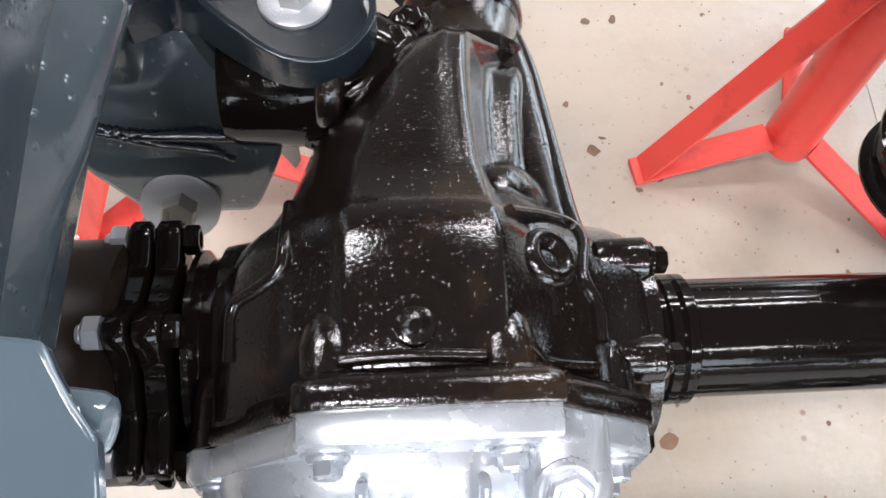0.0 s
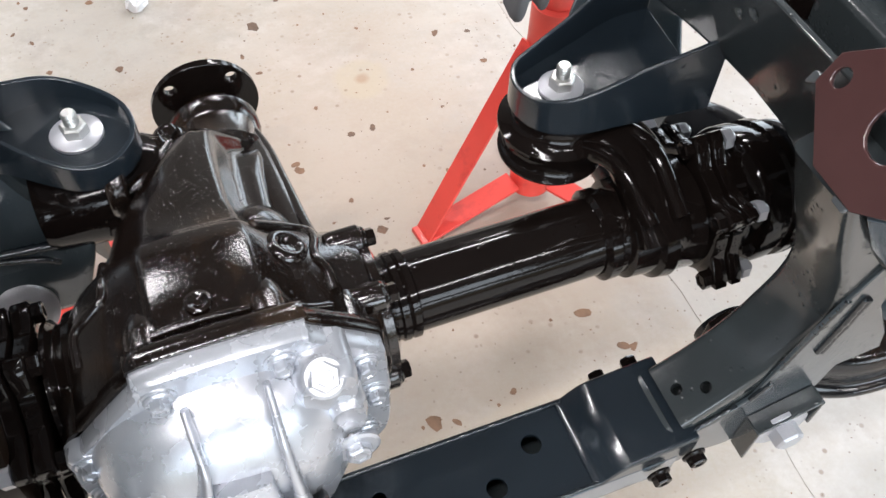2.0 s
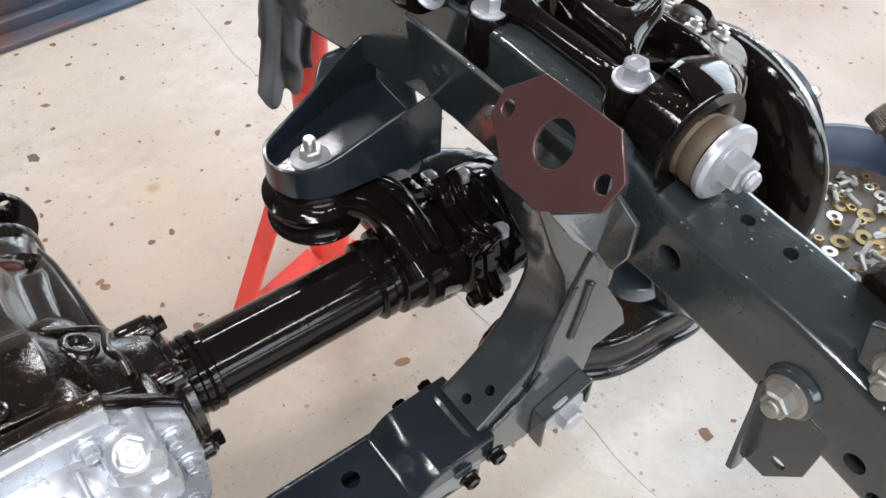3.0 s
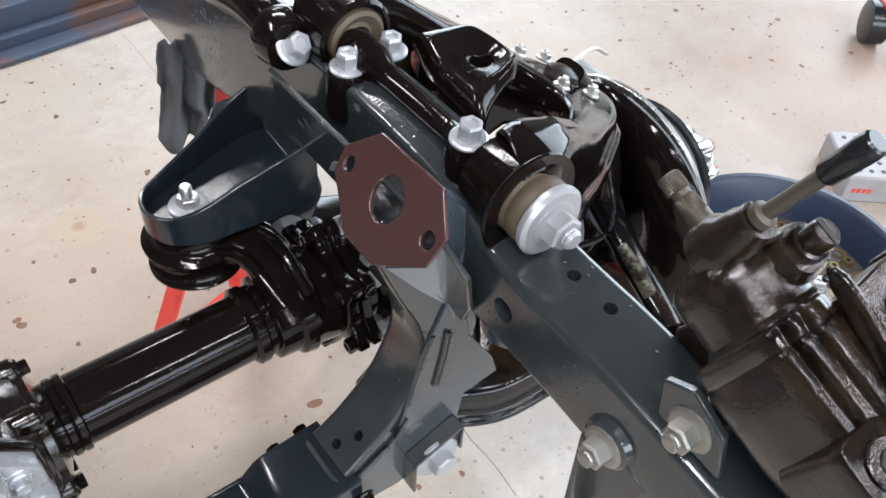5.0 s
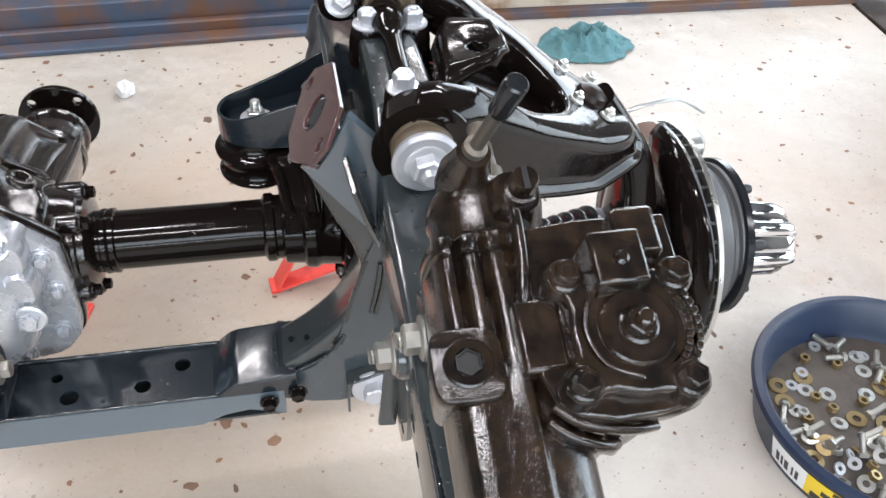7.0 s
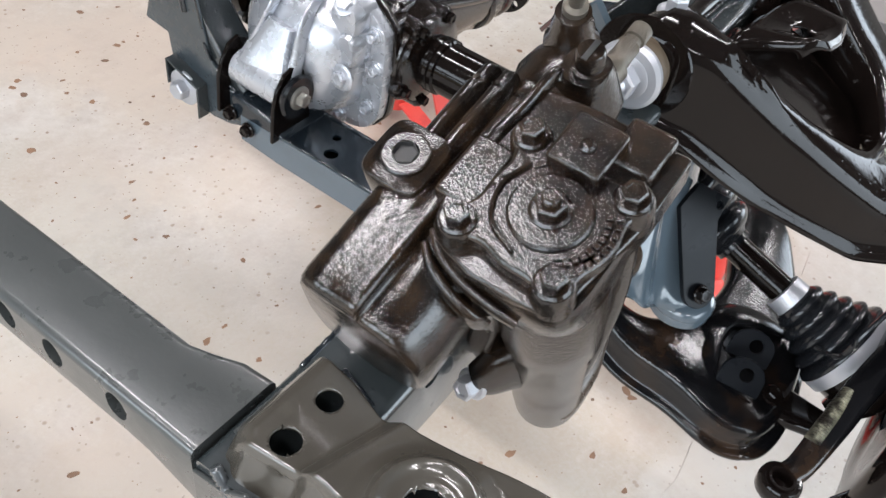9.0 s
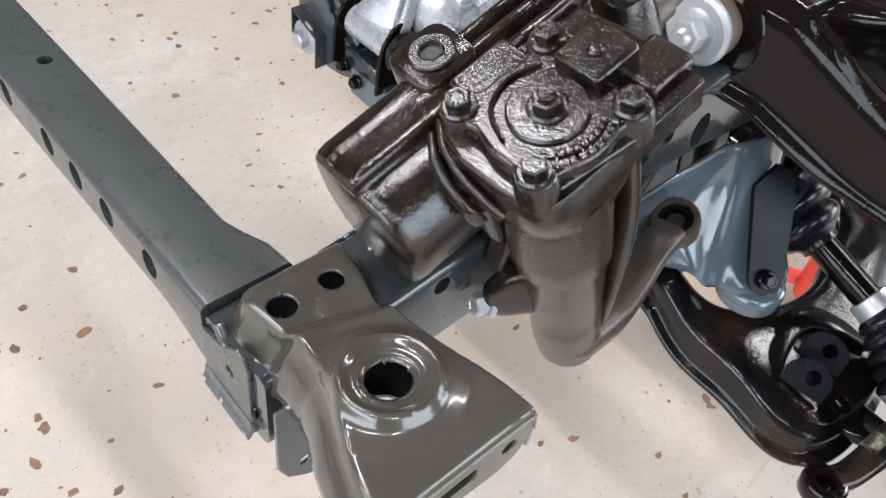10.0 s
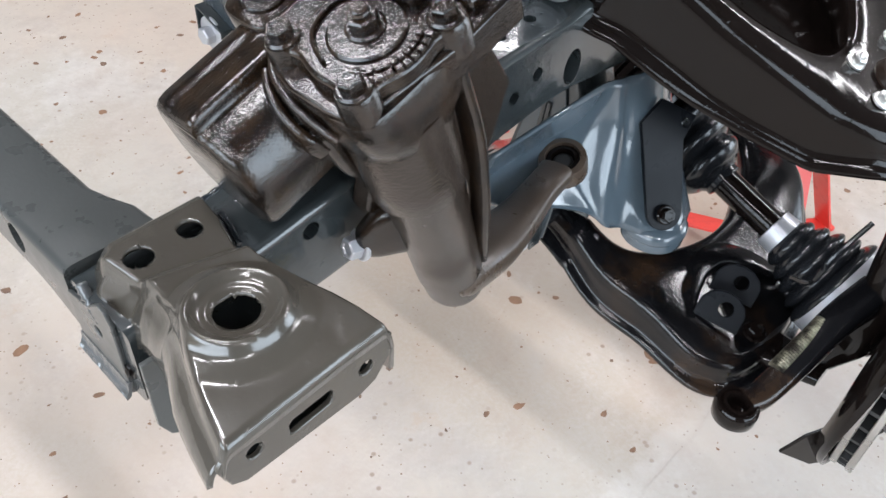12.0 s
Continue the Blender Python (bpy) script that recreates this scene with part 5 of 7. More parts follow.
HUB = V(0.77, 0.205, 0.472)
shaft_l = thing("drive_shaft", "black front drive shaft with ribbed rubber boots", "drive shaft", (0.45, 0.2, 0.5), "drive shafts")
bm = bmesh.new()
lathe(bm, V(0.328, AX.y, AX.z), (1, 0, -0.06), [(0, 0.058), (0.012, 0.058), (0.018, 0.068), (0.024, 0.071), (0.040, 0.071), (0.043, 0.067), (0.052, 0.067), (0.055, 0.071), (0.064, 0.071), (0.068, 0.066)], 44)
part("inner_joint", bm, GLOSS_BLACK, shaft_l)
S0, S1 = V(0.392, 0.2210, 0.5440), V(0.70, 0.212, 0.446)
SD = (S1 - S0).normalized()
bm = bmesh.new()
bellows(bm, S0, SD, 0.082, 0.066, 0.036, 3)
lathe(bm, S0 + SD * 0.08, SD, [(0, 0.035), (0.004, 0.028), (0.008, 0.0245), (0.014, 0.0245), (0.016, 0.019)], 32)
part("inner_boot", bm, RUBBER, shaft_l)
bm = bmesh.new()
cyl(bm, S0 + SD * 0.06, S0 + SD * 0.22, 0.0185, n=28)
part("shaft", bm, GLOSS_BLACK, shaft_l)
bm = bmesh.new()
lathe(bm, S0 + SD * 0.178, SD, [(-0.004, 0.0225), (-0.003, 0.0255), (0.016, 0.0265), (0.017, 0.024)], 28)
part("small_clamp", bm, WHITE_ZINC, shaft_l)
bm = bmesh.new()
bellows(bm, S0 + SD * 0.194, SD, 0.085, 0.027, 0.061, 5)
part("outer_boot", bm, RUBBER, shaft_l)
bm = bmesh.new()
lathe(bm, S0 + SD * 0.277, SD, [(-0.004, 0.060), (-0.003, 0.065), (0.014, 0.065), (0.015, 0.060)], 36)
part("large_clamp", bm, WHITE_ZINC, shaft_l)
bm = bmesh.new()
lathe(bm, S0 + SD * 0.288, SD, [(0, 0.061), (0.02, 0.061), (0.03, 0.045), (0.07, 0.035)], 36)
part("outer_joint", bm, GLOSS_BLACK, shaft_l)
shaft_r = thing("drive_shaft", "black drive shaft joint with smeared dull paint", "drive shaft", (-0.45, 0.2, 0.5), "drive shafts")
bm = bmesh.new()
lathe(bm, V(-0.334, AX.y, AX.z), (-1, 0, 0), [(0, 0.070), (0.003, 0.077), (0.10, 0.077), (0.104, 0.079), (0.12, 0.079), (0.123, 0.05)], 44)
part("inner_joint", bm, BRAKE_BROWN, shaft_r)
bm = bmesh.new()
bellows(bm, V(-0.455, AX.y, AX.z), V(-1, 0, -0.1).normalized(), 0.07, 0.046, 0.026, 3)
part("inner_boot", bm, RUBBER, shaft_r)
bm = bmesh.new()
cyl(bm, (-0.51, AX.y, AX.z - 0.005), (-0.67, AX.y, AX.z - 0.022), 0.0165, n=24)
part("shaft", bm, GLOSS_BLACK, shaft_r)


# ---------------------------------------------------------------- control arms
uca = thing("upper_control_arm", "gloss black pressed upper control arm with white washers", "control arm", (0.45, 0.15, 0.75), "control arms")


def uca_z(x, y):
    z = np.interp(x, [0.33, 0.38, 0.42, 0.45, 0.50, 0.60, 0.68], [0.880, 0.884, 0.873, 0.850, 0.810, 0.746, 0.715])
    return float(z)


UCA_OUT = [(0.350, -0.021), (0.390, -0.020), (0.425, -0.002), (0.49, 0.034), (0.55, 0.066), (0.605, 0.099), (0.650, 0.130), (0.670, 0.165), (0.660, 0.207), (0.624, 0.252), (0.572, 0.292), (0.525, 0.326), (0.46, 0.338), (0.40, 0.335), (0.348, 0.326)]
UCA_IN = [(0.366, 0.036), (0.392, 0.040), (0.418, 0.038), (0.450, 0.046), (0.490, 0.072), (0.530, 0.104), (0.553, 0.133), (0.560, 0.160), (0.556, 0.186), (0.540, 0.214), (0.514, 0.244), (0.468, 0.252), (0.43, 0.262), (0.40, 0.264), (0.348, 0.268)]


def pressed_arm(outer, inner, top, depth, inner_depth):
    """A pressed channel between two edge lines: rounded shoulders, a deep outer skirt with a rolled lip, a short inner flange."""
    bm = bmesh.new()
    cols = []
    for o, i in zip(smooth_path(outer, 6), smooth_path(inner, 6)):
        d = (o - i) / np.linalg.norm(o - i)
        w = np.linalg.norm(o - i)
        dp, di = depth(*o), inner_depth
        ring = []
        for s, dz in ((0.002, -di), (0.0, -di * 0.5), (0.002, -0.008), (0.006, -0.002), (0.012, 0.0), (0.3 * w, 0.002), (0.6 * w, 0.0), (w - 0.015, -0.002), (w - 0.007, -0.0045), (w - 0.0022, -0.0095), (w + 0.0003, -0.0165), (w + 0.0005, -0.0215),
                      (w + 0.0005, -max(0.5 * dp, 0.0255)), (w + 0.0007, -dp + 0.0130), (w + 0.0010, -dp + 0.0080), (w + 0.003, -dp + 0.003), (w + 0.008, -dp + 0.0015), (w + 0.012, -dp + 0.0005), (w + 0.015, -dp - 0.0025), (w + 0.0155, -dp - 0.006)):
            q = i + d * s
            ring.append(V(q[0], q[1], top(*q) + dz))
        cols.append(ring)
    loft(bm, cols, cap=False, closed=False)
    return bm


bm = pressed_arm(UCA_OUT, UCA_IN, uca_z, lambda x, y: float(np.interp(x, [0.31, 0.36, 0.42, 0.52, 0.59, 0.645], [0.080, 0.084, 0.088, 0.074, 0.060, 0.036])) * (1.0 if y < 0.16 else 0.8), 0.070)
part("arm", bm, GLOSS_BLACK, uca, "gloss black pressed arm", angle=70, solid=0.003)
# ball joint plate, its four nuts and the dust cap
for p in ((0.586, 0.24), (0.624, 0.235), (0.582, 0.163), (0.621, 0.152)):
    bolt(uca, (p[0], p[1], uca_z(*p) + 0.002), (0.45, 0, 0.9), 0.0075, 0.006, 0.010, ZINC, stud=0.004, name="nut")
bm = bmesh.new()
lathe(bm, V(0.612, 0.195, 0.738), (0.45, 0, 0.9), [(0, 0.026), (0.004, 0.026), (0.005, 0.022), (0.012, 0.020), (0.017, 0.010), (0.018, 0.002)], 30)
part("ball_joint", bm, BRAKE_BROWN, uca)
# saddle bracket between the arms
bm = bmesh.new()
rows = []
for i in range(15):
    s = i / 14
    line = []
    for j in range(13):
        t = j / 12
        xi, yi = np.interp(s, (0, 0.35, 0.67, 1), (0.424, 0.405, 0.401, 0.3965)), 0.230 - 0.150 * s
        xo, yo = np.interp(s, (0, 0.4, 0.75, 1), (0.484, 0.4905, 0.487, 0.466)), np.interp(s, (0, 0.4, 0.75, 1), (0.215, 0.172, 0.138, 0.119))
        x, y = xi + (xo - xi) * t, yi + (yo - yi) * t + 0.006 * s * math.sin(math.pi * t)
        z = 0.850 - 0.004 * s * (1 - t) + 0.012 * s * t - 0.010 * math.exp(-((t - 0.6) / 0.32) ** 2 - ((s - 0.55) / 0.3) ** 2)
        z -= 0.020 * max(0, s - 0.90) / 0.10 + 0.014 * max(0, t - 0.92) / 0.08 + 0.03 * max(0, 0.08 - t) / 0.08 + 0.006 * max(0, 0.1 - s) / 0.1
        line.append(bm.verts.new((x, y, z)))
    rows.append(line)
for i in range(14):
    for j in range(12):
        bm.faces.new((rows[i][j], rows[i + 1][j], rows[i + 1][j + 1], rows[i][j + 1]))
sc = (0.453, 0.156)
for line in rows:
    for v in line:
        d = math.hypot(v.co.x - sc[0], v.co.y - sc[1])
        if 0 < abs(d - 0.0115) < 0.0045:
            v.co.x, v.co.y = sc[0] + (v.co.x - sc[0]) * 0.0115 / d, sc[1] + (v.co.y - sc[1]) * 0.0115 / d
bmesh.ops.delete(bm, geom=[f for f in bm.faces if (f.calc_center_median().xy - Vector(sc)).length < 0.0105], context="FACES")
part("saddle_bracket", bm, GLOSS_BLACK, uca, solid=0.004, angle=60, sub=1)
# the saddle's inner wall, and a black sheet added to darken the arm's window
bm = bmesh.new()
wall = [(0.4235, 0.228), (0.404, 0.176), (0.400, 0.13), (0.396, 0.082)]
loft(bm, [[V(x, y, z), V(x + 0.004, y, z), V(x + 0.002, y, z - 0.075), V(x - 0.002, y, z - 0.075)] for (x, y), z in zip(wall, (0.832, 0.832, 0.832, 0.830))])
part("saddle_wall", bm, GLOSS_BLACK, uca, angle=50)
bm = bmesh.new()
sheet = [(0.396, 0.100, 0.790), (0.424, 0.112, 0.792), (0.460, 0.122, 0.790), (0.500, 0.132, 0.770), (0.535, 0.150, 0.745), (0.555, 0.178, 0.735), (0.545, 0.215, 0.738), (0.515, 0.248, 0.750), (0.470, 0.262, 0.775), (0.425, 0.262, 0.790), (0.398, 0.20, 0.790)]
loft(bm, [[V(x, y, z) for x, y, z in sheet], [V(x, y, z - 0.004) for x, y, z in sheet]])
part("added_under_sheet", bm, GLOSS_BLACK, uca, angle=50)
# pivot shaft with its saddles, bushes, washers and nuts
bm = bmesh.new()
lathe(bm, V(0.360, -0.065, 0.842), (0, 1, 0.02), [(0, 0.012), (0.06, 0.012), (0.075, 0.014), (0.10, 0.018), (0.13, 0.018), (0.142, 0.0125), (0.155, 0.0105), (0.235, 0.0105), (0.250, 0.0125), (0.265, 0.019), (0.30, 0.019), (0.315, 0.016), (0.36, 0.014)], 28)
part("pivot_shaft", bm, GLOSS_BLACK, uca)
for x, y, z in ((0.337, 0.212, 0.846), (0.390, 0.218, 0.842), (0.353, 0.052, 0.862)):
    bm = bmesh.new()
    lathe(bm, V(x, y, 0.80), (0, 0, 1), [(0, 0.022), (0.024, 0.021), (z - 0.80 - 0.004, 0.0185), (z - 0.80, 0.0165)], 26)
    part("shaft_saddle", bm, GLOSS_BLACK, uca)
    bolt(uca, (x, y, z), (0.0, -0.05, 1), 0.0110, 0.015, 0.0170, WHITE_ZINC)
bm = bmesh.new()
loft(bm, [oval((0.363, 0.215, 0.832), (1, 0, 0.0), 0.026, 0.016, 3, 20), oval((0.372, 0.217, 0.832), (1, 0, 0), 0.026, 0.016, 3, 20)])
box(bm, (0.335, 0.195, 0.805), (0.395, 0.235, 0.828))
part("saddle_block", bm, GLOSS_BLACK, uca, bevel=0.004)
bm = bmesh.new()
lathe(bm, V(0.360, 0.012, 0.842), (0, -1, 0), [(0, 0.028), (0.006, 0.030), (0.030, 0.030), (0.034, 0.0285), (0.038, 0.0305), (0.046, 0.0305), (0.050, 0.029)], 36)
part("bush", bm, BUSH_BROWN, uca, "brown rubber bush")
bm = bmesh.new()
lathe(bm, V(0.361, 0.032, 0.840), (0, -1, 0), [(0, 0.033), (0.020, 0.036), (0.044, 0.0390), (0.0480, 0.0475), (0.0510, 0.0490), (0.0530, 0.0480), (0.0520, 0.0420), (0.0510, 0.0330), (0.044, 0.0305)], 44)
part("bush_eye", bm, GLOSS_BLACK, uca, angle=50)
bm = bmesh.new()
lathe(bm, V(0.360, -0.040, 0.842), (0, -1, 0), [(0, 0.0315), (0.003, 0.0325), (0.006, 0.0325), (0.009, 0.029), (0.010, 0.018)], 40)
part("washer", bm, WHITE_ZINC, uca, "large white zinc washer")
bolt(uca, (0.360, -0.049, 0.842), (0, -1, 0), 0.0160, 0.014, 0.0215, WHITE_ZINC, stud=0.008, name="nut", label="white zinc flanged nut")
bm = bmesh.new()
lathe(bm, V(0.366, 0.240, 0.852), (0, 1, 0.06), [(0.014, 0.004), (0.010, 0.026), (0.004, 0.029), (0.003, 0.033), (-0.001, 0.0345), (-0.002, 0.0375), (0.002, 0.0405), (0.055, 0.0405), (0.060, 0.036)], 40)
part("bush", bm, GLOSS_BLACK, uca)
bm = bmesh.new()
lathe(bm, V(0.366, 0.238, 0.852), (0, 1, 0.06), [(0.006, 0.031), (0.000, 0.030), (-0.002, 0.026), (0.002, 0.018), (0.000, 0.014), (0.010, 0.006)], 36)
part("bush_face", bm, BUSH_BROWN, uca, "brown rubber bush face")
bolt(uca, (0.312, 0.268, 0.846), (0.15, -0.75, 0.6), 0.0122, 0.014, 0.0185, WHITE_ZINC)
bm = bmesh.new()
loft(bm, [oval((0.312, y, 0.846), (0, 1, 0), a, a, 2.2, 24) for y, a in ((0.27, 0.026), (0.29, 0.030), (0.30, 0.028))])
sweep(bm, [(0.318, 0.29, 0.842, 0.024, 0.020), (0.318, 0.36, 0.845, 0.022, 0.022), (0.318, 0.46, 0.82, 0.020, 0.020)], power=2, n=20)
part("torsion_anchor", bm, GLOSS_BLACK, uca, angle=60)

lca = thing("lower_control_arm", "oily black pressed lower control arm", "control arm", (0.5, 0.15, 0.36), "control arms")


def lca_z(x, y):
    z = np.interp(x, [0.30, 0.38, 0.50, 0.62, 0.66], [0.480, 0.464, 0.440, 0.414, 0.408])
    return float(z + 0.010 * math.sin(40 * x) * (0.38 < x < 0.62) * 0.6)


LCA_OUT = [(0.295, 0.070), (0.345, 0.066), (0.40, 0.050), (0.455, 0.038), (0.51, 0.034), (0.565, 0.036), (0.602, 0.048), (0.626, 0.072), (0.636, 0.115), (0.634, 0.17), (0.622, 0.23), (0.600, 0.285), (0.562, 0.352), (0.515, 0.418), (0.44, 0.465), (0.295, 0.49)]
LCA_IN = [(0.295, 0.094), (0.345, 0.097), (0.385, 0.093), (0.415, 0.095), (0.440, 0.106), (0.460, 0.126), (0.474, 0.148), (0.483, 0.170), (0.489, 0.195), (0.491, 0.222), (0.488, 0.25), (0.478, 0.28), (0.464, 0.32), (0.440, 0.37), (0.40, 0.41), (0.295, 0.43)]
bm = pressed_arm(LCA_OUT, LCA_IN, lca_z, lambda x, y: 0.048 - 0.008 * min(1.0, max(0.0, (x - 0.48) / 0.08)), 0.03)
part("arm", bm, LCA_BLACK, lca, "gloss black pressed arm with brown oil", angle=70, solid=0.003)
bm = bmesh.new()
sweep(bm, [(0.590, 0.225, 0.420, 0.010, 0.003), (0.552, 0.205, 0.434, 0.018, 0.006), (0.520, 0.178, 0.441, 0.020, 0.007), (0.514, 0.138, 0.441, 0.018, 0.007), (0.525, 0.098, 0.437, 0.016, 0.005), (0.545, 0.070, 0.428, 0.010, 0.003)], power=2.2, n=18)
part("pressed_rib", bm, LCA_BLACK, lca, angle=60)
for px, py, pz, tw in ((0.574, 0.086, 0.430, 0.5), (0.566, 0.134, 0.434, 0.5)):
    bm = bmesh.new()
    out = [(-0.028, 0), (0.028, 0), (0.028, 0.018)] + [(0.028 * math.cos(a), 0.020 + 0.022 * math.sin(a)) for a in np.linspace(0.2, math.pi - 0.2, 7)] + [(-0.028, 0.018)]
    plate(bm, out, [hole_ring(0.004, 0.022, 0.009)], 0.004, axes_matrix((px, py, pz - 0.004), (0.85, tw * 0.5, -0.15), (-0.15, 0.55, 0.75)))
    part("shock_bracket", bm, BRACKET, lca, bevel=0.001)
bolt(lca, (0.614, 0.112, 0.424), (0.1, -0.2, 1), 0.0095, 0.008, 0.014, GLOSS_BLACK)
bm = bmesh.new()
loft(bm, [oval((x, 0.135, z), (1, 0, 0), a, b, 3, 18) for x, z, a, b in ((0.60, 0.395, 0.030, 0.012), (0.64, 0.392, 0.028, 0.012), (0.67, 0.395, 0.022, 0.012), (0.70, 0.40, 0.018, 0.010))])
part("ball_joint", bm, GLOSS_BLACK, lca)
for y in (0.082, 0.366):
    bm = bmesh.new()
    cyl(bm, (0.316, y - 0.045, 0.463), (0.316, y + 0.045, 0.463), 0.030, n=28)
    part("bush", bm, RUBBER, lca)

# ---------------------------------------------------------------- knuckle, hub and brake
knuckle = thing("steering_knuckle", "gloss black steering knuckle with a forward arm", "steering knuckle", (0.7, 0.18, 0.4))
bm = bmesh.new()
sweep(bm, [(0.628, 0.20, 0.738, 0.022, 0.018), (0.655, 0.20, 0.70, 0.026, 0.020), (0.690, 0.20, 0.645, 0.036, 0.022), (0.705, 0.20, 0.57, 0.052, 0.026), (0.710, 0.20, 0.49, 0.060, 0.028), (0.702, 0.19, 0.43, 0.044, 0.026), (0.685, 0.165, 0.395, 0.028, 0.018)], up=(1, 0, 0), power=3, n=24)
part("upright", bm, GLOSS_BLACK, knuckle, angle=50)
bm = bmesh.new()
sweep(bm, [(0.700, 0.16, 0.522, 0.020, 0.022), (0.688, 0.105, 0.512, 0.018, 0.016), (0.680, 0.05, 0.488, 0.017, 0.013), (0.672, 0.0, 0.468, 0.015, 0.012), (0.664, -0.022, 0.466, 0.014, 0.011)], power=3, n=18)
part("steering_arm", bm, LCA_BLACK, knuckle, angle=50)
bm = bmesh.new()
k0, k1 = V(0.669, 0.022, 0.484), V(0.679, 0.096, 0.514)
lathe(bm, k0, k1 - k0, [(0, 0.005)] + [(0.0016 * i, 0.0100 if i % 2 else 0.0094) for i in range(1, 49)] + [(0.080, 0.005)], 26)
part("threaded_sleeve", bm, THREAD, knuckle, "pale worn threaded sleeve")
bm = bmesh.new()
lathe(bm, V(0.661, -0.034, 0.447), (0.0, 0, 1), [(0.002, 0.020), (0.006, 0.0232), (0.018, 0.0240), (0.023, 0.0232), (0.0260, 0.0208), (0.0262, 0.0185), (0.0240, 0.0176), (0.0240, 0.0160), (0.0270, 0.0150), (0.0270, 0.0118), (0.010, 0.0110), (0.009, 0.001)], 28)
part("arm_eye", bm, GLOSS_BLACK, knuckle)
bm = bmesh.new()
sweep(bm, [(0.668, 0.14, 0.62, 0.003, 0.003), (0.655, 0.105, 0.585, 0.003, 0.003), (0.648, 0.10, 0.545, 0.003, 0.003), (0.625, 0.12, 0.52, 0.004, 0.004)], power=2, n=8)
part("sensor_lead", bm, RUBBER, knuckle)

brake = thing("brake_disc", "vented steel brake disc with black dust shield and chrome hub", "brake disc", HUB)
bm = bmesh.new()
for x0, x1 in ((-0.014, -0.006), (0.004, 0.012)):
    loft(bm, [circle(HUB + V(x, 0, 0), (1, 0, 0), r, 64) for x, r in ((x0, 0.10), (x0, 0.177), (x0 + 0.001, 0.178), (x1 - 0.001, 0.178), (x1, 0.177), (x1, 0.10))], cap=False)
    loft(bm, [circle(HUB + V(x0, 0, 0), (1, 0, 0), 0.10, 64), circle(HUB + V(x1, 0, 0), (1, 0, 0), 0.10, 64)], cap=False)
rotor = part("rotor", bm, STEEL, brake, "bare turned steel rotor")
# black vanes put the shade between the rotor faces into their colour
bm = bmesh.new()
for i in range(44):
    t = 2 * math.pi * i / 44
    m = Matrix.Translation(HUB) @ Matrix.Rotation(t, 4, "X")
    box(bm, (-0.0065, 0.10, -0.0022), (0.0045, 0.175, 0.0022), m)
tagged(part("vane_ring", bm, INK_AND_VOID, rotor), kind="stuff")
bm = bmesh.new()
lathe(bm, HUB + V(0.008, 0, 0), (1, 0, 0), [(0, 0.118), (0.05, 0.116), (0.056, 0.112), (0.060, 0.104), (0.066, 0.104), (0.068, 0.111), (0.078, 0.113), (0.084, 0.108), (0.087, 0.055)], 56)
part("hat", bm, DISC_GREY, brake, "grey hub drum")
bm = bmesh.new()
lathe(bm, HUB + V(0.074, 0, 0), (1, 0, -0.05), [(0, 0.108), (0.003, 0.118), (0.013, 0.118), (0.017, 0.111), (0.020, 0.07)], 56)
part("wheel_flange", bm, RUBBER, brake)
for i in range(6):
    t = radians(30 + 60 * i)
    p = HUB + V(0.090, 0.086 * math.cos(t), 0.086 * math.sin(t))
    bm = bmesh.new()
    lathe(bm, p, (1, 0, 0), [(0, 0.008), (0.026, 0.008), (0.032, 0.006)], 14)
    part("wheel_stud", bm, INK_AND_VOID, brake)
bm = bmesh.new()
lathe(bm, HUB + V(0.086, 0, -0.006), (1, 0, -0.12), [(0, 0.064), (0.010, 0.064), (0.015, 0.058), (0.032, 0.056), (0.036, 0.050)], 40)
rings = []
for x, r, lobe in ((0.116, 0.047, 0.008), (0.122, 0.048, 0.011), (0.188, 0.046, 0.011), (0.204, 0.042, 0.009), (0.212, 0.034, 0.005), (0.213, 0.024, 0.0)):
    rings.append([HUB + V(x, k * math.cos(t), k * math.sin(t) - 0.12 * (x - 0.03)) for t in [2 * math.pi * i / 72 for i in range(72)] for k in [r + lobe * max(0, math.cos(6 * t)) ** 0.6]])
loft(bm, rings)
part("locking_hub", bm, CHROME, brake, "chrome locking hub", angle=40)
# dust shield: a dished plate with a notch for the caliper
bm = bmesh.new()
rings = []
n = 60
for k, (x, r) in enumerate(((-0.032, 0.07), (-0.034, 0.15), (-0.030, 0.172), (-0.020, 0.186), (-0.012, 0.188))):
    rings.append([HUB + V(x + 0.006 * math.sin(3 * t) * (k > 1), r * math.cos(t), r * math.sin(t)) for t in [radians(75 + 290 * i / (n - 1)) for i in range(n)]])
loft(bm, rings, cap=False, closed=False)
part("dust_shield", bm, GLOSS_BLACK, brake, "gloss black dust shield", solid=0.003, angle=60)
bm = bmesh.new()
plate(bm, [(-0.03, -0.02), (0.035, -0.034), (0.045, -0.026), (0.058, 0.055), (0.050, 0.085), (0.0, 0.092), (-0.012, 0.06), (-0.03, 0.02)], [], 0.004, axes_matrix((0.735, 0.055, 0.372), (0.45, 0.6, -0.35), (0.3, 0.2, 0.9)))
part("shield_tab", bm, GLOSS_BLACK, brake, bevel=0.002)
bm = bmesh.new()
c = HUB + V(0.045, 0.130, 0.066)
loft(bm, [oval(c + V(x, 0, 0), (1, 0, 0.0), a, b, 7, 32) for x, a, b in ((-0.078, 0.036, 0.038), (-0.07, 0.043, 0.044), (0.0, 0.045, 0.046), (0.036, 0.044, 0.046), (0.044, 0.038, 0.040))])
loft(bm, [oval(c + V(x, -0.04, 0.035), (1, 0, 0), 0.018, 0.018, 3, 20) for x in (-0.07, 0.03)])
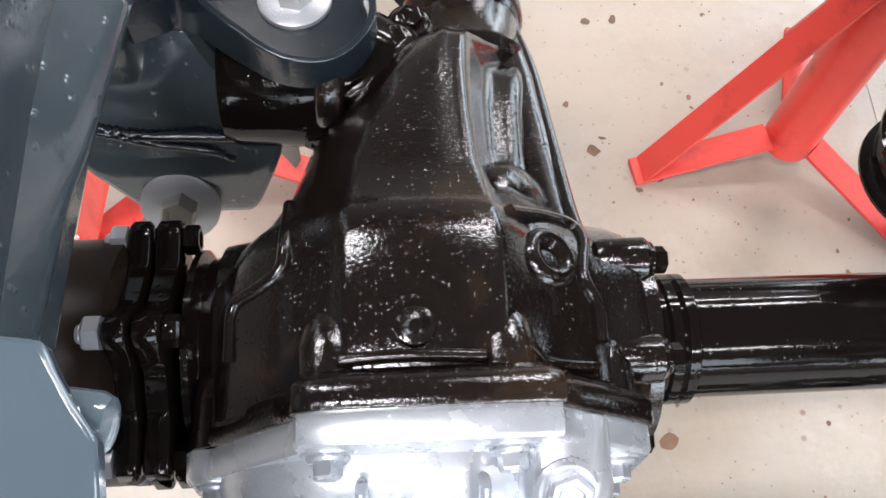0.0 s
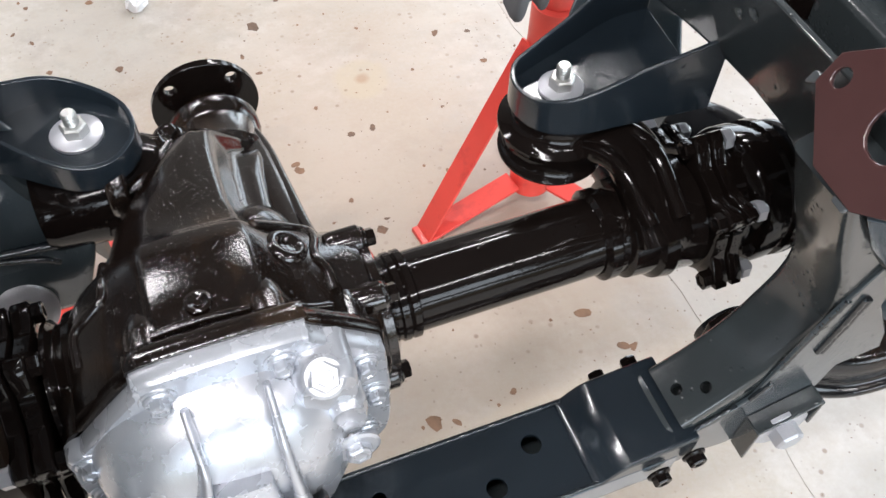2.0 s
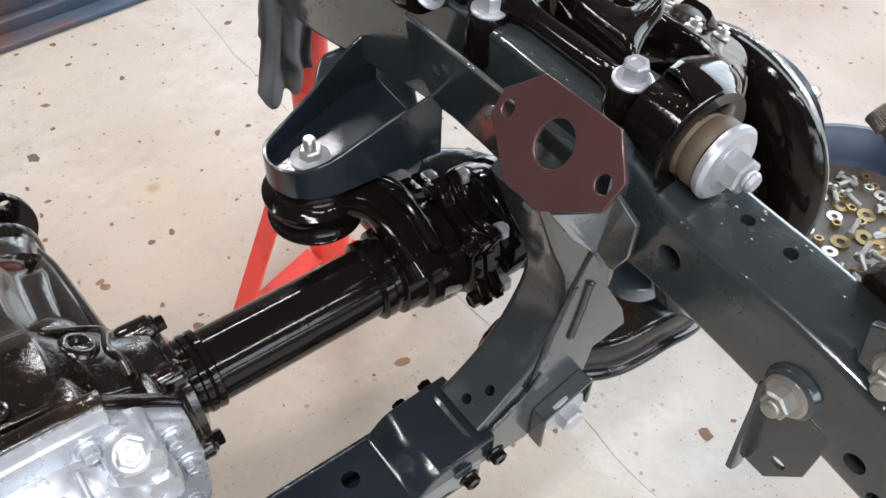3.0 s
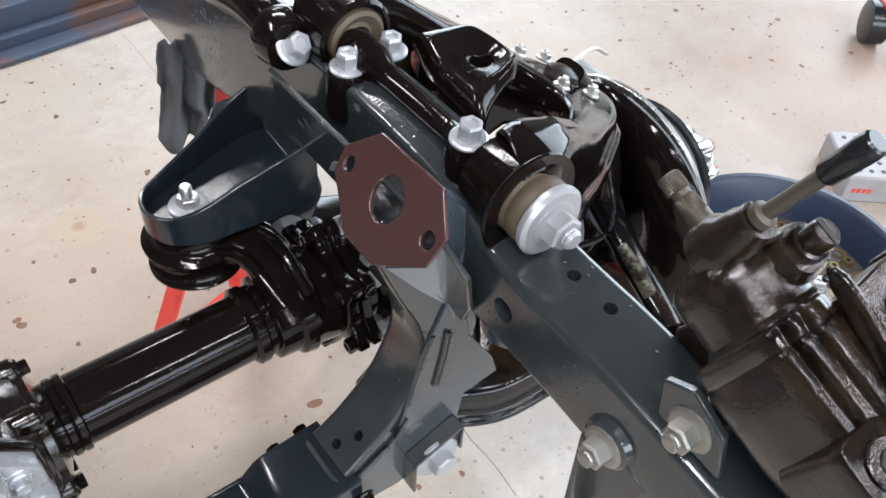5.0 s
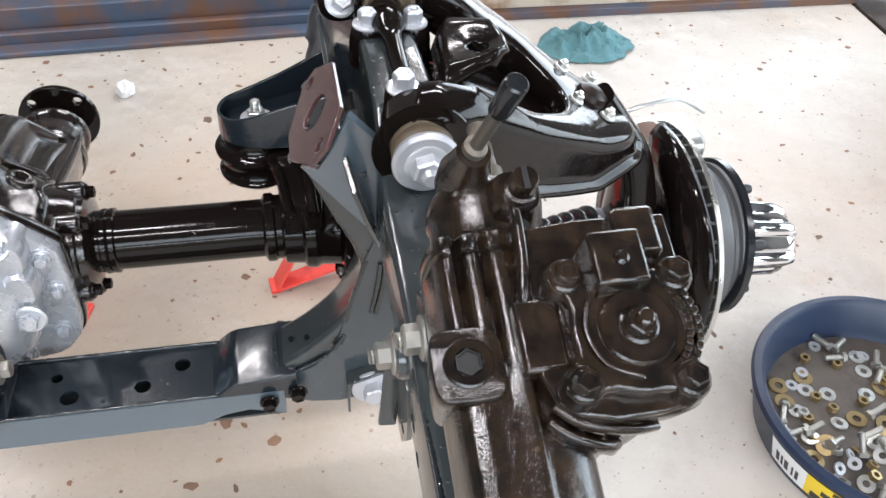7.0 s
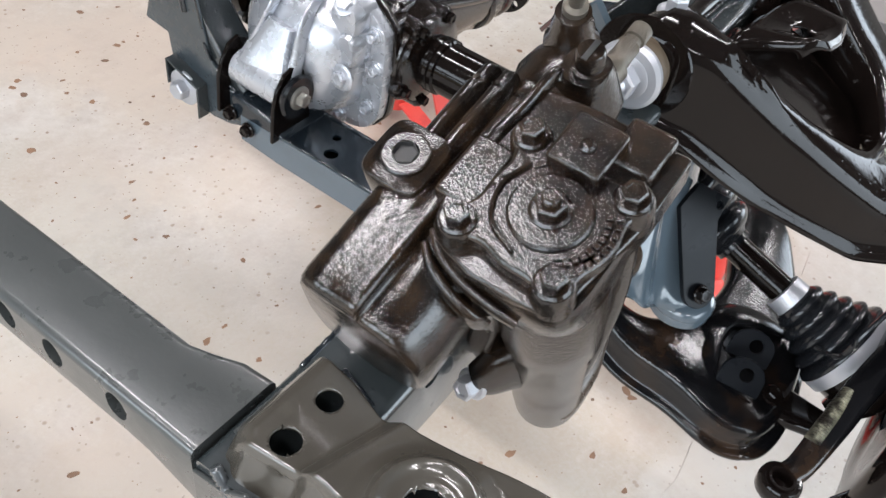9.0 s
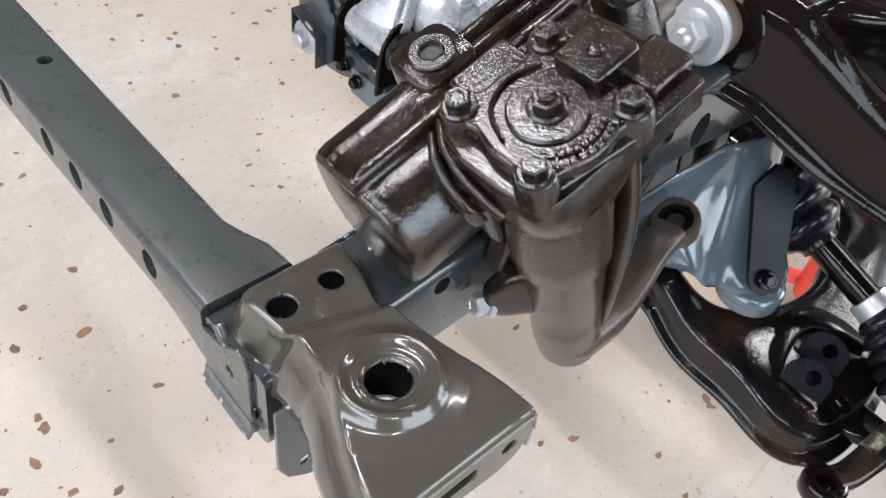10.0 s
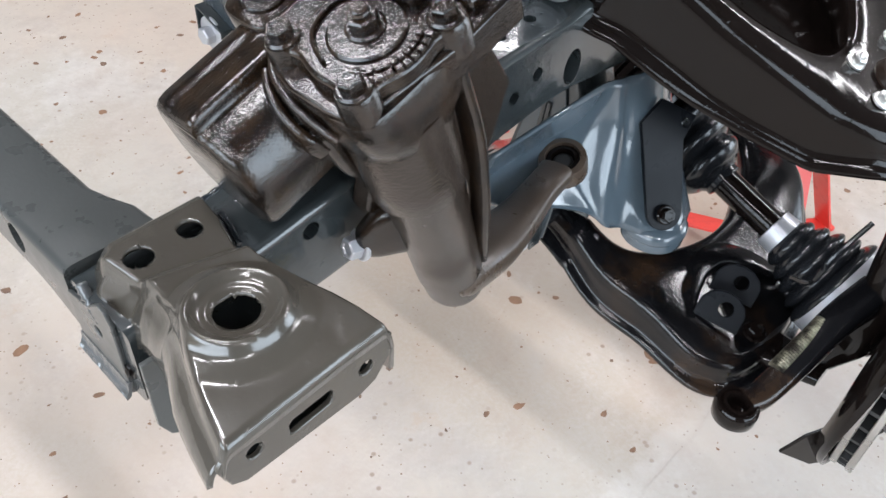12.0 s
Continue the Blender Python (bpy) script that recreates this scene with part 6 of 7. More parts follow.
cal = part("caliper", bm, ZINC, brake, "silver wrapped brake caliper", angle=50)
bm = bmesh.new()
sweep(bm, [(0.70, 0.30, 0.63, 0.003, 0.003), (0.73, 0.29, 0.655, 0.003, 0.003), (0.80, 0.31, 0.65, 0.003, 0.003), (0.86, 0.33, 0.61, 0.003, 0.003)], power=2, n=8)
part("brake_pipe", bm, ZINC, cal)

# ---------------------------------------------------------------- steering box
SB = axes_matrix((0.439, -0.346, 0.941), (1, 0, 0), (0, 0.935, 0.355))  # u across, v along the worm, w up the sector shaft
SBD = SB.to_3x3()
gear = thing("steering_box", "oily black cast steering box bolted to the chassis rail", "steering box", (0.44, -0.3, 0.62))


def sb(u, v, w):
    return SB @ V(u, v, w)


def local(bm):
    bmesh.ops.transform(bm, matrix=SB, verts=bm.verts)
    return bm


def ring_uw(v, pts, f=1.0, c=(-0.072, -0.095)):
    """A closed smooth section of the worm housing at v, drawn in by f."""
    line = smooth_path([*pts, pts[0]], 4)[:-1]
    return [V(c[0] + (u - c[0]) * f, v, c[1] + (w - c[1]) * f) for u, w in line]


REAR = [(-0.060, -0.150), (-0.095, -0.142), (-0.114, -0.120), (-0.119, -0.092), (-0.1185, -0.070), (-0.1155, -0.050), (-0.110, -0.0405), (-0.1035, -0.0405), (-0.0995, -0.0485),
        (-0.095, -0.0385), (-0.0875, -0.037), (-0.083, -0.0460), (-0.0775, -0.0375), (-0.0705, -0.036), (-0.066, -0.037), (-0.058, -0.040), (-0.040, -0.055), (-0.026, -0.080), (-0.024, -0.110), (-0.034, -0.140)]
FORE = [(-0.064, -0.142), (-0.095, -0.134), (-0.112, -0.116), (-0.119, -0.092), (-0.1185, -0.072), (-0.1165, -0.054), (-0.111, -0.0440), (-0.1030, -0.0405), (-0.0975, -0.0396),
        (-0.092, -0.0398), (-0.0865, -0.0392), (-0.0815, -0.0386), (-0.076, -0.0378), (-0.0695, -0.0370), (-0.0662, -0.0395), (-0.0640, -0.0480), (-0.050, -0.0500), (-0.034, -0.060), (-0.0225, -0.088), (-0.030, -0.122)]
bm = bmesh.new()
loft(bm, [ring_uw(-0.1075, FORE, 0.88), ring_uw(-0.1062, FORE, 0.945), ring_uw(-0.1025, FORE, 0.985), ring_uw(-0.096, FORE), ring_uw(-0.040, FORE), ring_uw(-0.015, FORE), ring_uw(0.015, REAR), ring_uw(0.040, REAR), ring_uw(0.072, REAR), ring_uw(0.0735, REAR, 0.965),
          ring_uw(0.076, REAR, 0.95), ring_uw(0.0775, REAR, 0.985), ring_uw(0.088, REAR, 0.985), ring_uw(0.0915, REAR, 0.93)])
worm = part("worm_housing", local(bm), BOX_BLACK, gear, "oily black ribbed worm housing", angle=50)
bm = bmesh.new()
sweep(bm, [(-0.0640, 0.028, -0.040, 0.003, 0.004), (-0.0635, 0.034, -0.033, 0.0046, 0.009), (-0.0600, 0.06, -0.029, 0.0042, 0.009), (-0.0585, 0.092, -0.026, 0.0035, 0.007), (-0.0585, 0.096, -0.033, 0.002, 0.003)], power=3, n=14)
part("ridge", local(bm), BOX_BLACK, worm, angle=60)
bm = bmesh.new()
sweep(bm, [(-0.058, -0.038, -0.034, 0.003, 0.004), (-0.046, -0.048, -0.037, 0.003, 0.005), (-0.026, -0.0545, -0.042, 0.003, 0.006), (-0.004, -0.0560, -0.048, 0.003, 0.006), (0.012, -0.054, -0.054, 0.003, 0.004)], power=2.6, n=12)
part("ridge", local(bm), BOX_BLACK, worm, angle=60)
bm = bmesh.new()
sweep(bm, [(-0.061, -0.045, -0.043, 0.003, 0.005), (-0.048, -0.055, -0.048, 0.004, 0.007), (-0.030, -0.0610, -0.056, 0.004, 0.008), (-0.016, -0.0610, -0.066, 0.004, 0.007), (-0.012, -0.056, -0.080, 0.004, 0.006)], power=2.6, n=12)
part("ridge", local(bm), BOX_BLACK, worm, angle=60)
bm = bmesh.new()
sweep(bm, [(-0.014, -0.050, -0.066, 0.008, 0.006), (-0.017, -0.047, -0.090, 0.009, 0.007), (-0.018, -0.042, -0.118, 0.007, 0.006), (-0.016, -0.036, -0.132, 0.003, 0.003)], up=(0, 1, 0), power=3, n=14)
part("neck_lug", local(bm), BOX_BLACK, worm, angle=60)


# sector housing and its column
bm = bmesh.new()
loft(bm, [oval((u, v, w), (0, 0, 1), a, b, p, 48, up=(0, 1, 0)) for u, v, w, a, b, p in ((-0.003, -0.002, -0.030, 0.045, 0.049, 5.0), (-0.003, -0.002, -0.034, 0.047, 0.051, 5.0), (-0.002, -0.002, -0.056, 0.0455, 0.049, 4.6), (0.001, -0.004, -0.066, 0.0425, 0.045, 3.6), (0.005, -0.007, -0.078, 0.0385, 0.040, 2.6), (0.007, -0.008, -0.082, 0.034, 0.035, 2.2))])
part("sector_housing", local(bm), BOX_BLACK, gear, "oily black sector housing", angle=40)
bm = bmesh.new()
loft(bm, [circle((u, v, w), (0, 0, 1), r, 44) for u, v, w, r in ((0.006, -0.007, -0.066, 0.0385), (0.009, -0.009, -0.090, 0.0372), (0.010, -0.010, -0.122, 0.0366), (0.010, -0.010, -0.1440, 0.0362), (0.010, -0.010, -0.1475, 0.0345), (0.010, -0.010, -0.1530, 0.0312), (0.010, -0.010, -0.190, 0.0303), (0.010, -0.010, -0.1915, 0.0294), (0.009, -0.012, -0.240, 0.0288), (0.009, -0.013, -0.2740, 0.0285), (0.009, -0.013, -0.2755, 0.0275), (0.009, -0.013, -0.298, 0.0270), (0.009, -0.013, -0.305, 0.0248), (0.009, -0.013, -0.308, 0.019))])
column = part("sector_column", local(bm), BOX_LOWER, gear, "satin brown-black sector column", angle=40)
bm = bmesh.new()
sweep(bm, [(0.033, 0.030, -0.050, 0.011, 0.005), (0.033, 0.030, -0.12, 0.011, 0.005), (0.030, 0.023, -0.19, 0.010, 0.005), (0.026, 0.014, -0.25, 0.008, 0.005), (0.023, 0.008, -0.292, 0.005, 0.003)], up=(0, 1, 0), power=3, n=14)
part("column_rib", local(bm), BOX_BLACK, column, angle=60)
# black insert, its colour stands for the hole's shaded inside
bm = bmesh.new()
lathe(bm, V(-0.02, -0.012, -0.245), (-0.75, -0.65, 0), [(0.005, 0.008), (0.019, 0.008), (0.0195, 0.006), (0.014, 0.005)], 14)
part("grease_hole", local(bm), INK_AND_VOID, column)
# mounting flange against the rail, with its ear and white bolt
bm = bmesh.new()
plate(bm, [(-0.320, 0.755), (-0.30, 0.715), (-0.18, 0.735), (-0.16, 0.80), (-0.19, 0.845), (-0.28, 0.83), (-0.315, 0.79)], [], 0.02, axes_matrix((0.4145, 0, 0), (0, 1, 0), (0, 0, 1)))
part("mount_flange", bm, BOX_LOWER, gear, bevel=0.003)
bm = bmesh.new()
sweep(bm, [(0.440, -0.285, 0.745, 0.016, 0.030), (0.428, -0.303, 0.738, 0.014, 0.026), (0.418, -0.316, 0.728, 0.013, 0.018), (0.412, -0.322, 0.722, 0.011, 0.013)], power=3, n=18)
part("mount_ear", bm, BOX_BLACK, gear, angle=60)
bolt(gear, (0.4115, -0.326, 0.721), (-0.15, -0.95, 0.15), 0.0095, 0.011, 0.0135, WHITE_ZINC, label="white zinc bolt")
# top deck, cover with its lobes, bolts and adjuster
bm = bmesh.new()
DECK_OUT = [(-0.064, -0.020), (-0.058, -0.038), (-0.044, -0.048), (-0.022, -0.0530), (0.008, -0.0525), (0.027, -0.050), (0.0370, -0.030), (0.0465, 0.034), (0.0460, 0.085), (-0.02, 0.086), (-0.058, 0.082), (-0.060, 0.030)]
plate(bm, DECK_OUT, [], 0.026, Matrix.Translation((0, 0, -0.0262)))
part("deck", local(bm), BOX_BLACK, gear, bevel=0.002)
bm = bmesh.new()
box(bm, (-0.073, -0.018, -0.045), (-0.043, 0.031, -0.0248))
part("pad", local(bm), BOX_BLACK, gear, bevel=0.003)
BOLTS = [(-0.039, 0.0387), (-0.042, -0.0326), (0.026, -0.0367), (0.034, 0.0335)]
lob = []
for i in range(60):
    t = 2 * math.pi * i / 60
    r = 0.0425
    for bu, bv in BOLTS:
        a = math.atan2(bv, bu)
        d = abs((t - a + math.pi) % (2 * math.pi) - math.pi)
        r = max(r, 0.0425 + (math.hypot(bu, bv) + 0.013 - 0.0425) * math.exp(-(d / 0.24) ** 2 * 1.2))
    lob.append((r * math.cos(t), r * math.sin(t)))
bm = bmesh.new()
plate(bm, lob, [], 0.014, Matrix.Translation((0, 0, -0.013)))
cover = part("top_cover", local(bm), BOX_BLACK, gear, "oily black cover with cast lettering", bevel=0.003)
for bu, bv in BOLTS:
    bm = bmesh.new()
    lathe(bm, V(bu, bv, -0.035), (0, 0, 1), [(0, 0.0145), (0.020, 0.0132), (0.0225, 0.0118)], 22)
    part("bolt_boss", local(bm), BOX_BLACK, cover)
    bolt(cover, sb(bu, bv, -0.0125), SBD @ V(0, 0, 1), 0.0082, 0.0075, 0.0115, BOX_BLACK)
bm = bmesh.new()
lathe(bm, V(0, 0, -0.015), (0, 0, 1), [(0, 0.026), (0.0035, 0.0255), (0.0050, 0.0240), (0.0052, 0.017)], 36)
part("boss", local(bm), BOX_BLACK, cover)
bolt(cover, sb(0, 0, -0.0102), SBD @ V(0, 0, 1), 0.0100, 0.008, 0.0130, BOX_BLACK, stud=0.006, name="adjuster_nut")
bm = bmesh.new()
sweep(bm, [(-0.028, 0.022, -0.0115, 0.0016, 0.0016), (-0.034, 0.0, -0.0115, 0.0016, 0.0016), (-0.026, -0.022, -0.0115, 0.0016, 0.0016), (-0.004, -0.033, -0.0115, 0.0016, 0.0016)], power=2.4, n=8)
part("cast_rib", local(bm), BOX_BLACK, cover)
# worn cast lettering: short raised bars on an arc
for k in range(9):
    a = radians(-42 + 8.6 * k)
    for r, w in ((0.040, 0.0022), (0.0335, 0.0020)):
        bm = bmesh.new()
        m = Matrix.Translation((r * math.cos(a), r * math.sin(a), -0.012)) @ Matrix.Rotation(a, 4, "Z")
        box(bm, (-0.0022, -w, -0.001), (0.0022, w, 0.0018), m)
        part("letter_bar", local(bm), BOX_BLACK, cover, bevel=0.0005)
# the ported block beside the cover, and the wing behind it
bm = bmesh.new()
box(bm, (-0.022, 0.026, -0.03), (0.014, 0.064, -0.001))
block = part("port_block", local(bm), BOX_BLACK, gear, bevel=0.003)
bm = bmesh.new()
lathe(bm, V(-0.003, 0.043, -0.001), (0, 0, 1), [(0, 0.0052), (0.0012, 0.0050), (0.0030, 0.0030), (0.0032, 0.001)], 16)
part("port", local(bm), BOX_BLACK, block)
bm = bmesh.new()
box(bm, (0.003, 0.051, -0.06), (0.035, 0.088, -0.016))
part("wing", local(bm), BOX_BLACK, gear, bevel=0.004)
# ear with a socket-head bolt
bm = bmesh.new()
loft(bm, [oval((-0.106, -0.004, w), (0, 0, 1), a, b, 4.6, 32, up=(0, 1, 0)) for w, a, b in ((-0.10, 0.018, 0.022), (-0.05, 0.023, 0.0245), (-0.037, 0.0235, 0.0245), (-0.0355, 0.0222, 0.0232))])
ear = part("ear", local(bm), BOX_BLACK, gear, angle=50)
bm = bmesh.new()
lathe(bm, V(-0.106, -0.004, -0.036), (0, 0, 1), [(0, 0.0165), (0.003, 0.0165), (0.004, 0.0152), (0.004, 0.0092), (-0.002, 0.009)], 24)
part("socket_bolt", local(bm), BOX_BLACK, ear)
# black hexagon in place of the shade in the socket
bm = bmesh.new()
lathe(bm, V(-0.106, -0.004, -0.0345), (0, 0, 1), [(0, 0.0090), (0.0030, 0.0090), (0.0032, 0.0084), (-0.001, 0.0078)], 6)
part("socket", local(bm), INK_AND_VOID, ear)
# valve end: collars, splined input shaft, banjo plug and the capped hose end
bm = bmesh.new()
lathe(bm, V(-0.068, 0.086, -0.088), (0, 1, 0), [(0, 0.044), (0.006, 0.044), (0.010, 0.040), (0.030, 0.039), (0.034, 0.041), (0.050, 0.039), (0.057, 0.033), (0.061, 0.017), (0.066, 0.0125)], 36)
valve = part("valve_body", local(bm), BOX_BLACK, gear, "oily black valve body")
bm = bmesh.new()
rings = []
for v, r, d in ((0.150, 0.0125, 0), (0.166, 0.0125, 0), (0.167, 0.0090, 0), (0.176, 0.0090, 0), (0.177, 0.0078, 0.0008), (0.190, 0.0078, 0.0008), (0.191, 0.0068, 0), (0.195, 0.0068, 0), (0.196, 0.0078, 0.0008), (0.208, 0.0078, 0.0008), (0.2095, 0.0066, 0)):
    rings.append([V(-0.0545 + (r + (d if i % 2 else 0)) * math.cos(2 * math.pi * i / 60), v, -0.090 + (r + (d if i % 2 else 0)) * math.sin(2 * math.pi * i / 60)) for i in range(60)])
loft(bm, rings)
part("input_shaft", local(bm), OLD_STEEL, valve, "splined dull steel input shaft", angle=50)
bm = bmesh.new()
loft(bm, [oval((-0.050, v, w), (0, 0, 1), a, b, 3, 24, up=(0, 1, 0)) for v, w, a, b in ((0.118, -0.075, 0.026, 0.024), (0.118, -0.045, 0.019, 0.018), (0.118, -0.038, 0.016, 0.016))])
part("banjo_seat", local(bm), BOX_BLACK, valve, angle=50)
bm = bmesh.new()
lathe(bm, V(-0.047, 0.118, -0.040), (0, 0, 1), [(0, 0.0125), (0.006, 0.0125), (0.007, 0.0100), (0.019, 0.0100), (0.021, 0.0088)], 24)
banjo = part("banjo_bolt", local(bm), BOX_BLACK, valve)
# a black bar stands for the shaded slot
bm = bmesh.new()
box(bm, (-0.0490, 0.109, -0.0215), (-0.0450, 0.127, -0.0185))
part("slot", local(bm), INK_AND_VOID, banjo)
bm = bmesh.new()
lathe(bm, V(-0.080, 0.148, -0.075), (0.05, -0.06, 1), [(0, 0.020), (0.018, 0.020), (0.024, 0.016), (0.036, 0.0152), (0.040, 0.0135), (0.049, 0.0125), (0.049, 0.008)], 26)
part("union", local(bm), BOX_BLACK, valve)
HB, HT = V(-0.0775, 0.1465, -0.026), V(-0.063, 0.140, 0.058)
bm = bmesh.new()
lathe(bm, HB.lerp(HT, 0.58), HT - HB, [(0, 0.0062), (0.002, 0.0076), (0.030, 0.0086), (0.0345, 0.0080), (0.036, 0.0066), (0.036, 0.003)], 24)
part("capped_hose_end", local(bm), RUBBER, valve, "dark rubber cap on a hose end")
bm = bmesh.new()
lathe(bm, HB, HT - HB, [(0, 0.0088), (0.006, 0.0088), (0.008, 0.0052), (0.060, 0.0052)], 20)
part("pipe", local(bm), OLD_STEEL, valve)
# rail side: two through bolts with their ears
bm = bmesh.new()
plate(bm, [(-0.265, 0.79), (-0.205, 0.80), (-0.20, 0.835), (-0.225, 0.848), (-0.255, 0.83)], [], 0.008, axes_matrix((0.333, 0, 0), (0, 1, 0), (0, 0, 1)))
part("rail_ear", bm, FRAME_DARK, gear, bevel=0.002)
bm = bmesh.new()
cyl(bm, (0.325, -0.235, 0.815), (0.40, -0.235, 0.815), 0.014, n=20)
part("through_sleeve", bm, BOX_BLACK, gear)
bolt(gear, (0.325, -0.232, 0.814), (-1, 0, 0), 0.0125, 0.013, 0.0185, DULL_ZINC, stud=0.006, name="nut")
bm = bmesh.new()
lathe(bm, V(0.318, -0.183, 0.740), (-1, 0, 0), [(0, 0.024), (0.006, 0.022), (0.008, 0.019)], 26)
part("washer", bm, FRAME_DARK, gear)
bolt(gear, (0.310, -0.183, 0.740), (-1, 0, 0), 0.0125, 0.013, 0.0185, DULL_ZINC, stud=0.006, name="nut")

FORGED = material("brown_forged_steel", (0.062, 0.045, 0.033), 0.30, coat=0.15, bump=0.12, bump_scale=70, fine=0.25, fine_scale=450, vary=0.25)
pit = thing("pitman_arm", "satin brown forged pitman arm on the steering box", "pitman arm", (0.43, -0.15, 0.62))
PW = SBD @ V(0, 0, 1)
PA, PB = sb(0.007, -0.012, -0.286), V(0.411, -0.051, 0.651)
bm = bmesh.new()
mid = PA.lerp(PB, 0.45) + V(0.006, 0, -0.008)
sweep(bm, [(*(PA - V(0, 0.012, 0.005)), 0.026, 0.015), (*PA, 0.031, 0.017), (*PA.lerp(mid, 0.5), 0.031, 0.017), (*mid, 0.023, 0.015), (*mid.lerp(PB, 0.5), 0.0175, 0.0125), (*PB.lerp(mid, 0.14), 0.018, 0.011)], up=tuple(PW), power=3, n=26)
part("arm", bm, FORGED, pit, angle=50)
bm = bmesh.new()
lathe(bm, PB - PW * 0.014, PW, [(0, 0.021), (0.003, 0.0245), (0.020, 0.0250), (0.0235, 0.0240), (0.0245, 0.0215), (0.0245, 0.0180), (0.004, 0.0165)], 36)
part("eye", bm, FORGED, pit)
bm = bmesh.new()
lathe(bm, PB - PW * 0.006, PW, [(0, 0.0172), (0.0125, 0.0172), (0.0135, 0.0155), (0.0135, 0.0125), (0.004, 0.0115)], 28)
part("bore", bm, GLOSS_BLACK, pit)
# black plug puts the bore's shade into its colour
bm = bmesh.new()
lathe(bm, PB - PW * 0.010, PW, [(0, 0.0115), (0.012, 0.0105), (0.014, 0.008)], 24)
part("bore_plug", bm, INK_AND_VOID, pit)

# ---------------------------------------------------------------- outer bracket below the rail
stop = thing("bump_stop_bracket", "blue-grey pressed bump stop bracket on the rail", "bracket", (0.44, 0.03, 0.52))
# one pressed sheet: the web below the rail, hollowed towards the front, rolls over a ridge into the tongue of the stop cup
SHEET = [[(0.399, -0.150, 0.705), (0.390, -0.155, 0.68), (0.388, -0.150, 0.655), (0.398, -0.140, 0.640)],
         [(0.399, -0.080, 0.705), (0.388, -0.090, 0.668), (0.394, -0.108, 0.640), (0.412, -0.111, 0.625)],
         [(0.399, -0.020, 0.705), (0.390, -0.036, 0.660), (0.402, -0.062, 0.628), (0.422, -0.064, 0.605)],
         [(0.400, 0.026, 0.705), (0.394, 0.014, 0.655), (0.408, -0.012, 0.610), (0.432, -0.014, 0.572)],
         [(0.406, 0.044, 0.705), (0.414, 0.038, 0.650), (0.432, 0.010, 0.595), (0.446, 0.004, 0.550)],
         [(0.408, 0.054, 0.705), (0.418, 0.052, 0.640), (0.438, 0.034, 0.585), (0.454, 0.026, 0.540)],
         [(0.414, 0.070, 0.705), (0.426, 0.068, 0.640), (0.447, 0.060, 0.585), (0.476, 0.040, 0.535)],
         [(0.418, 0.100, 0.705), (0.432, 0.103, 0.640), (0.462, 0.100, 0.585), (0.504, 0.068, 0.534)],
         [(0.410, 0.140, 0.705), (0.420, 0.140, 0.640), (0.446, 0.140, 0.585), (0.490, 0.118, 0.534)]]
bm = bmesh.new()
cols = [smooth_path(c, 6) for c in SHEET]
grid = [smooth_path([c[i] for c in cols], 6) for i in range(len(cols[0]))]
loft(bm, [[Vector(p) for p in line] for line in grid], cap=False, closed=False)
part("web", bm, FRAME_BLUE_LIT, stop, solid=0.004, angle=80)
bm = bmesh.new()
lathe(bm, V(0.470, 0.074, 0.541), (0, 0, -1), [(0, 0.024), (0.003, 0.034), (0.008, 0.038), (0.014, 0.0385), (0.018, 0.036), (0.022, 0.037), (0.028, 0.0365), (0.033, 0.030), (0.034, 0.018)], 36)
part("stop_cup", bm, FRAME_BLUE_LIT, stop)
bm = bmesh.new()
out = [(0.020 * math.cos(a), 0.020 * math.sin(a)) for a in np.linspace(math.pi, 2 * math.pi, 12)] + [(0.020, 0.08), (0.034, 0.105), (-0.004, 0.125), (-0.028, 0.10)]
plate(bm, out, [hole_ring(0.022, 0.098, 0.005, n=10)], 0.008, axes_matrix((0.487, 0.053, 0.568), (0.62, 0.78, 0.0), (-0.42, 0.33, 0.84)))
part("link", bm, BRACKET, stop, bevel=0.002)
bolt(stop, (0.490, 0.050, 0.569), (0.7, -0.4, 0.55), 0.008, 0.007, 0.011, GLOSS_BLACK)
# hanging tube and the bent tab inside the rail
tab = thing("chassis_tab", "dark grey bent tab plate under the rail", "bracket", (0.3, -0.2, 0.64))
bm = bmesh.new()
plate(bm, [(0, 0), (0.030, -0.006), (0.058, 0.028), (0.066, 0.085), (0.016, 0.105), (0, 0.09)], [hole_ring(0.036, 0.022, 0.007, 0.005)], 0.005, axes_matrix((0.316, -0.168, 0.632), (0.02, -0.95, 0.1), (0, 0.05, 1)))
part("plate", bm, FRAME_DARK, tab, bevel=0.001)
bm = bmesh.new()
sweep(bm, [(0.313, -0.166, 0.735, 0.003, 0.008), (0.311, -0.170, 0.68, 0.003, 0.009), (0.306, -0.176, 0.632, 0.004, 0.009)], power=4, n=12)
part("edge", bm, FRAME_DARK, tab)

# ---------------------------------------------------------------- stands and the things on the floor
RED_AT = [(0.405, 0.690), (-0.405, 0.690)]


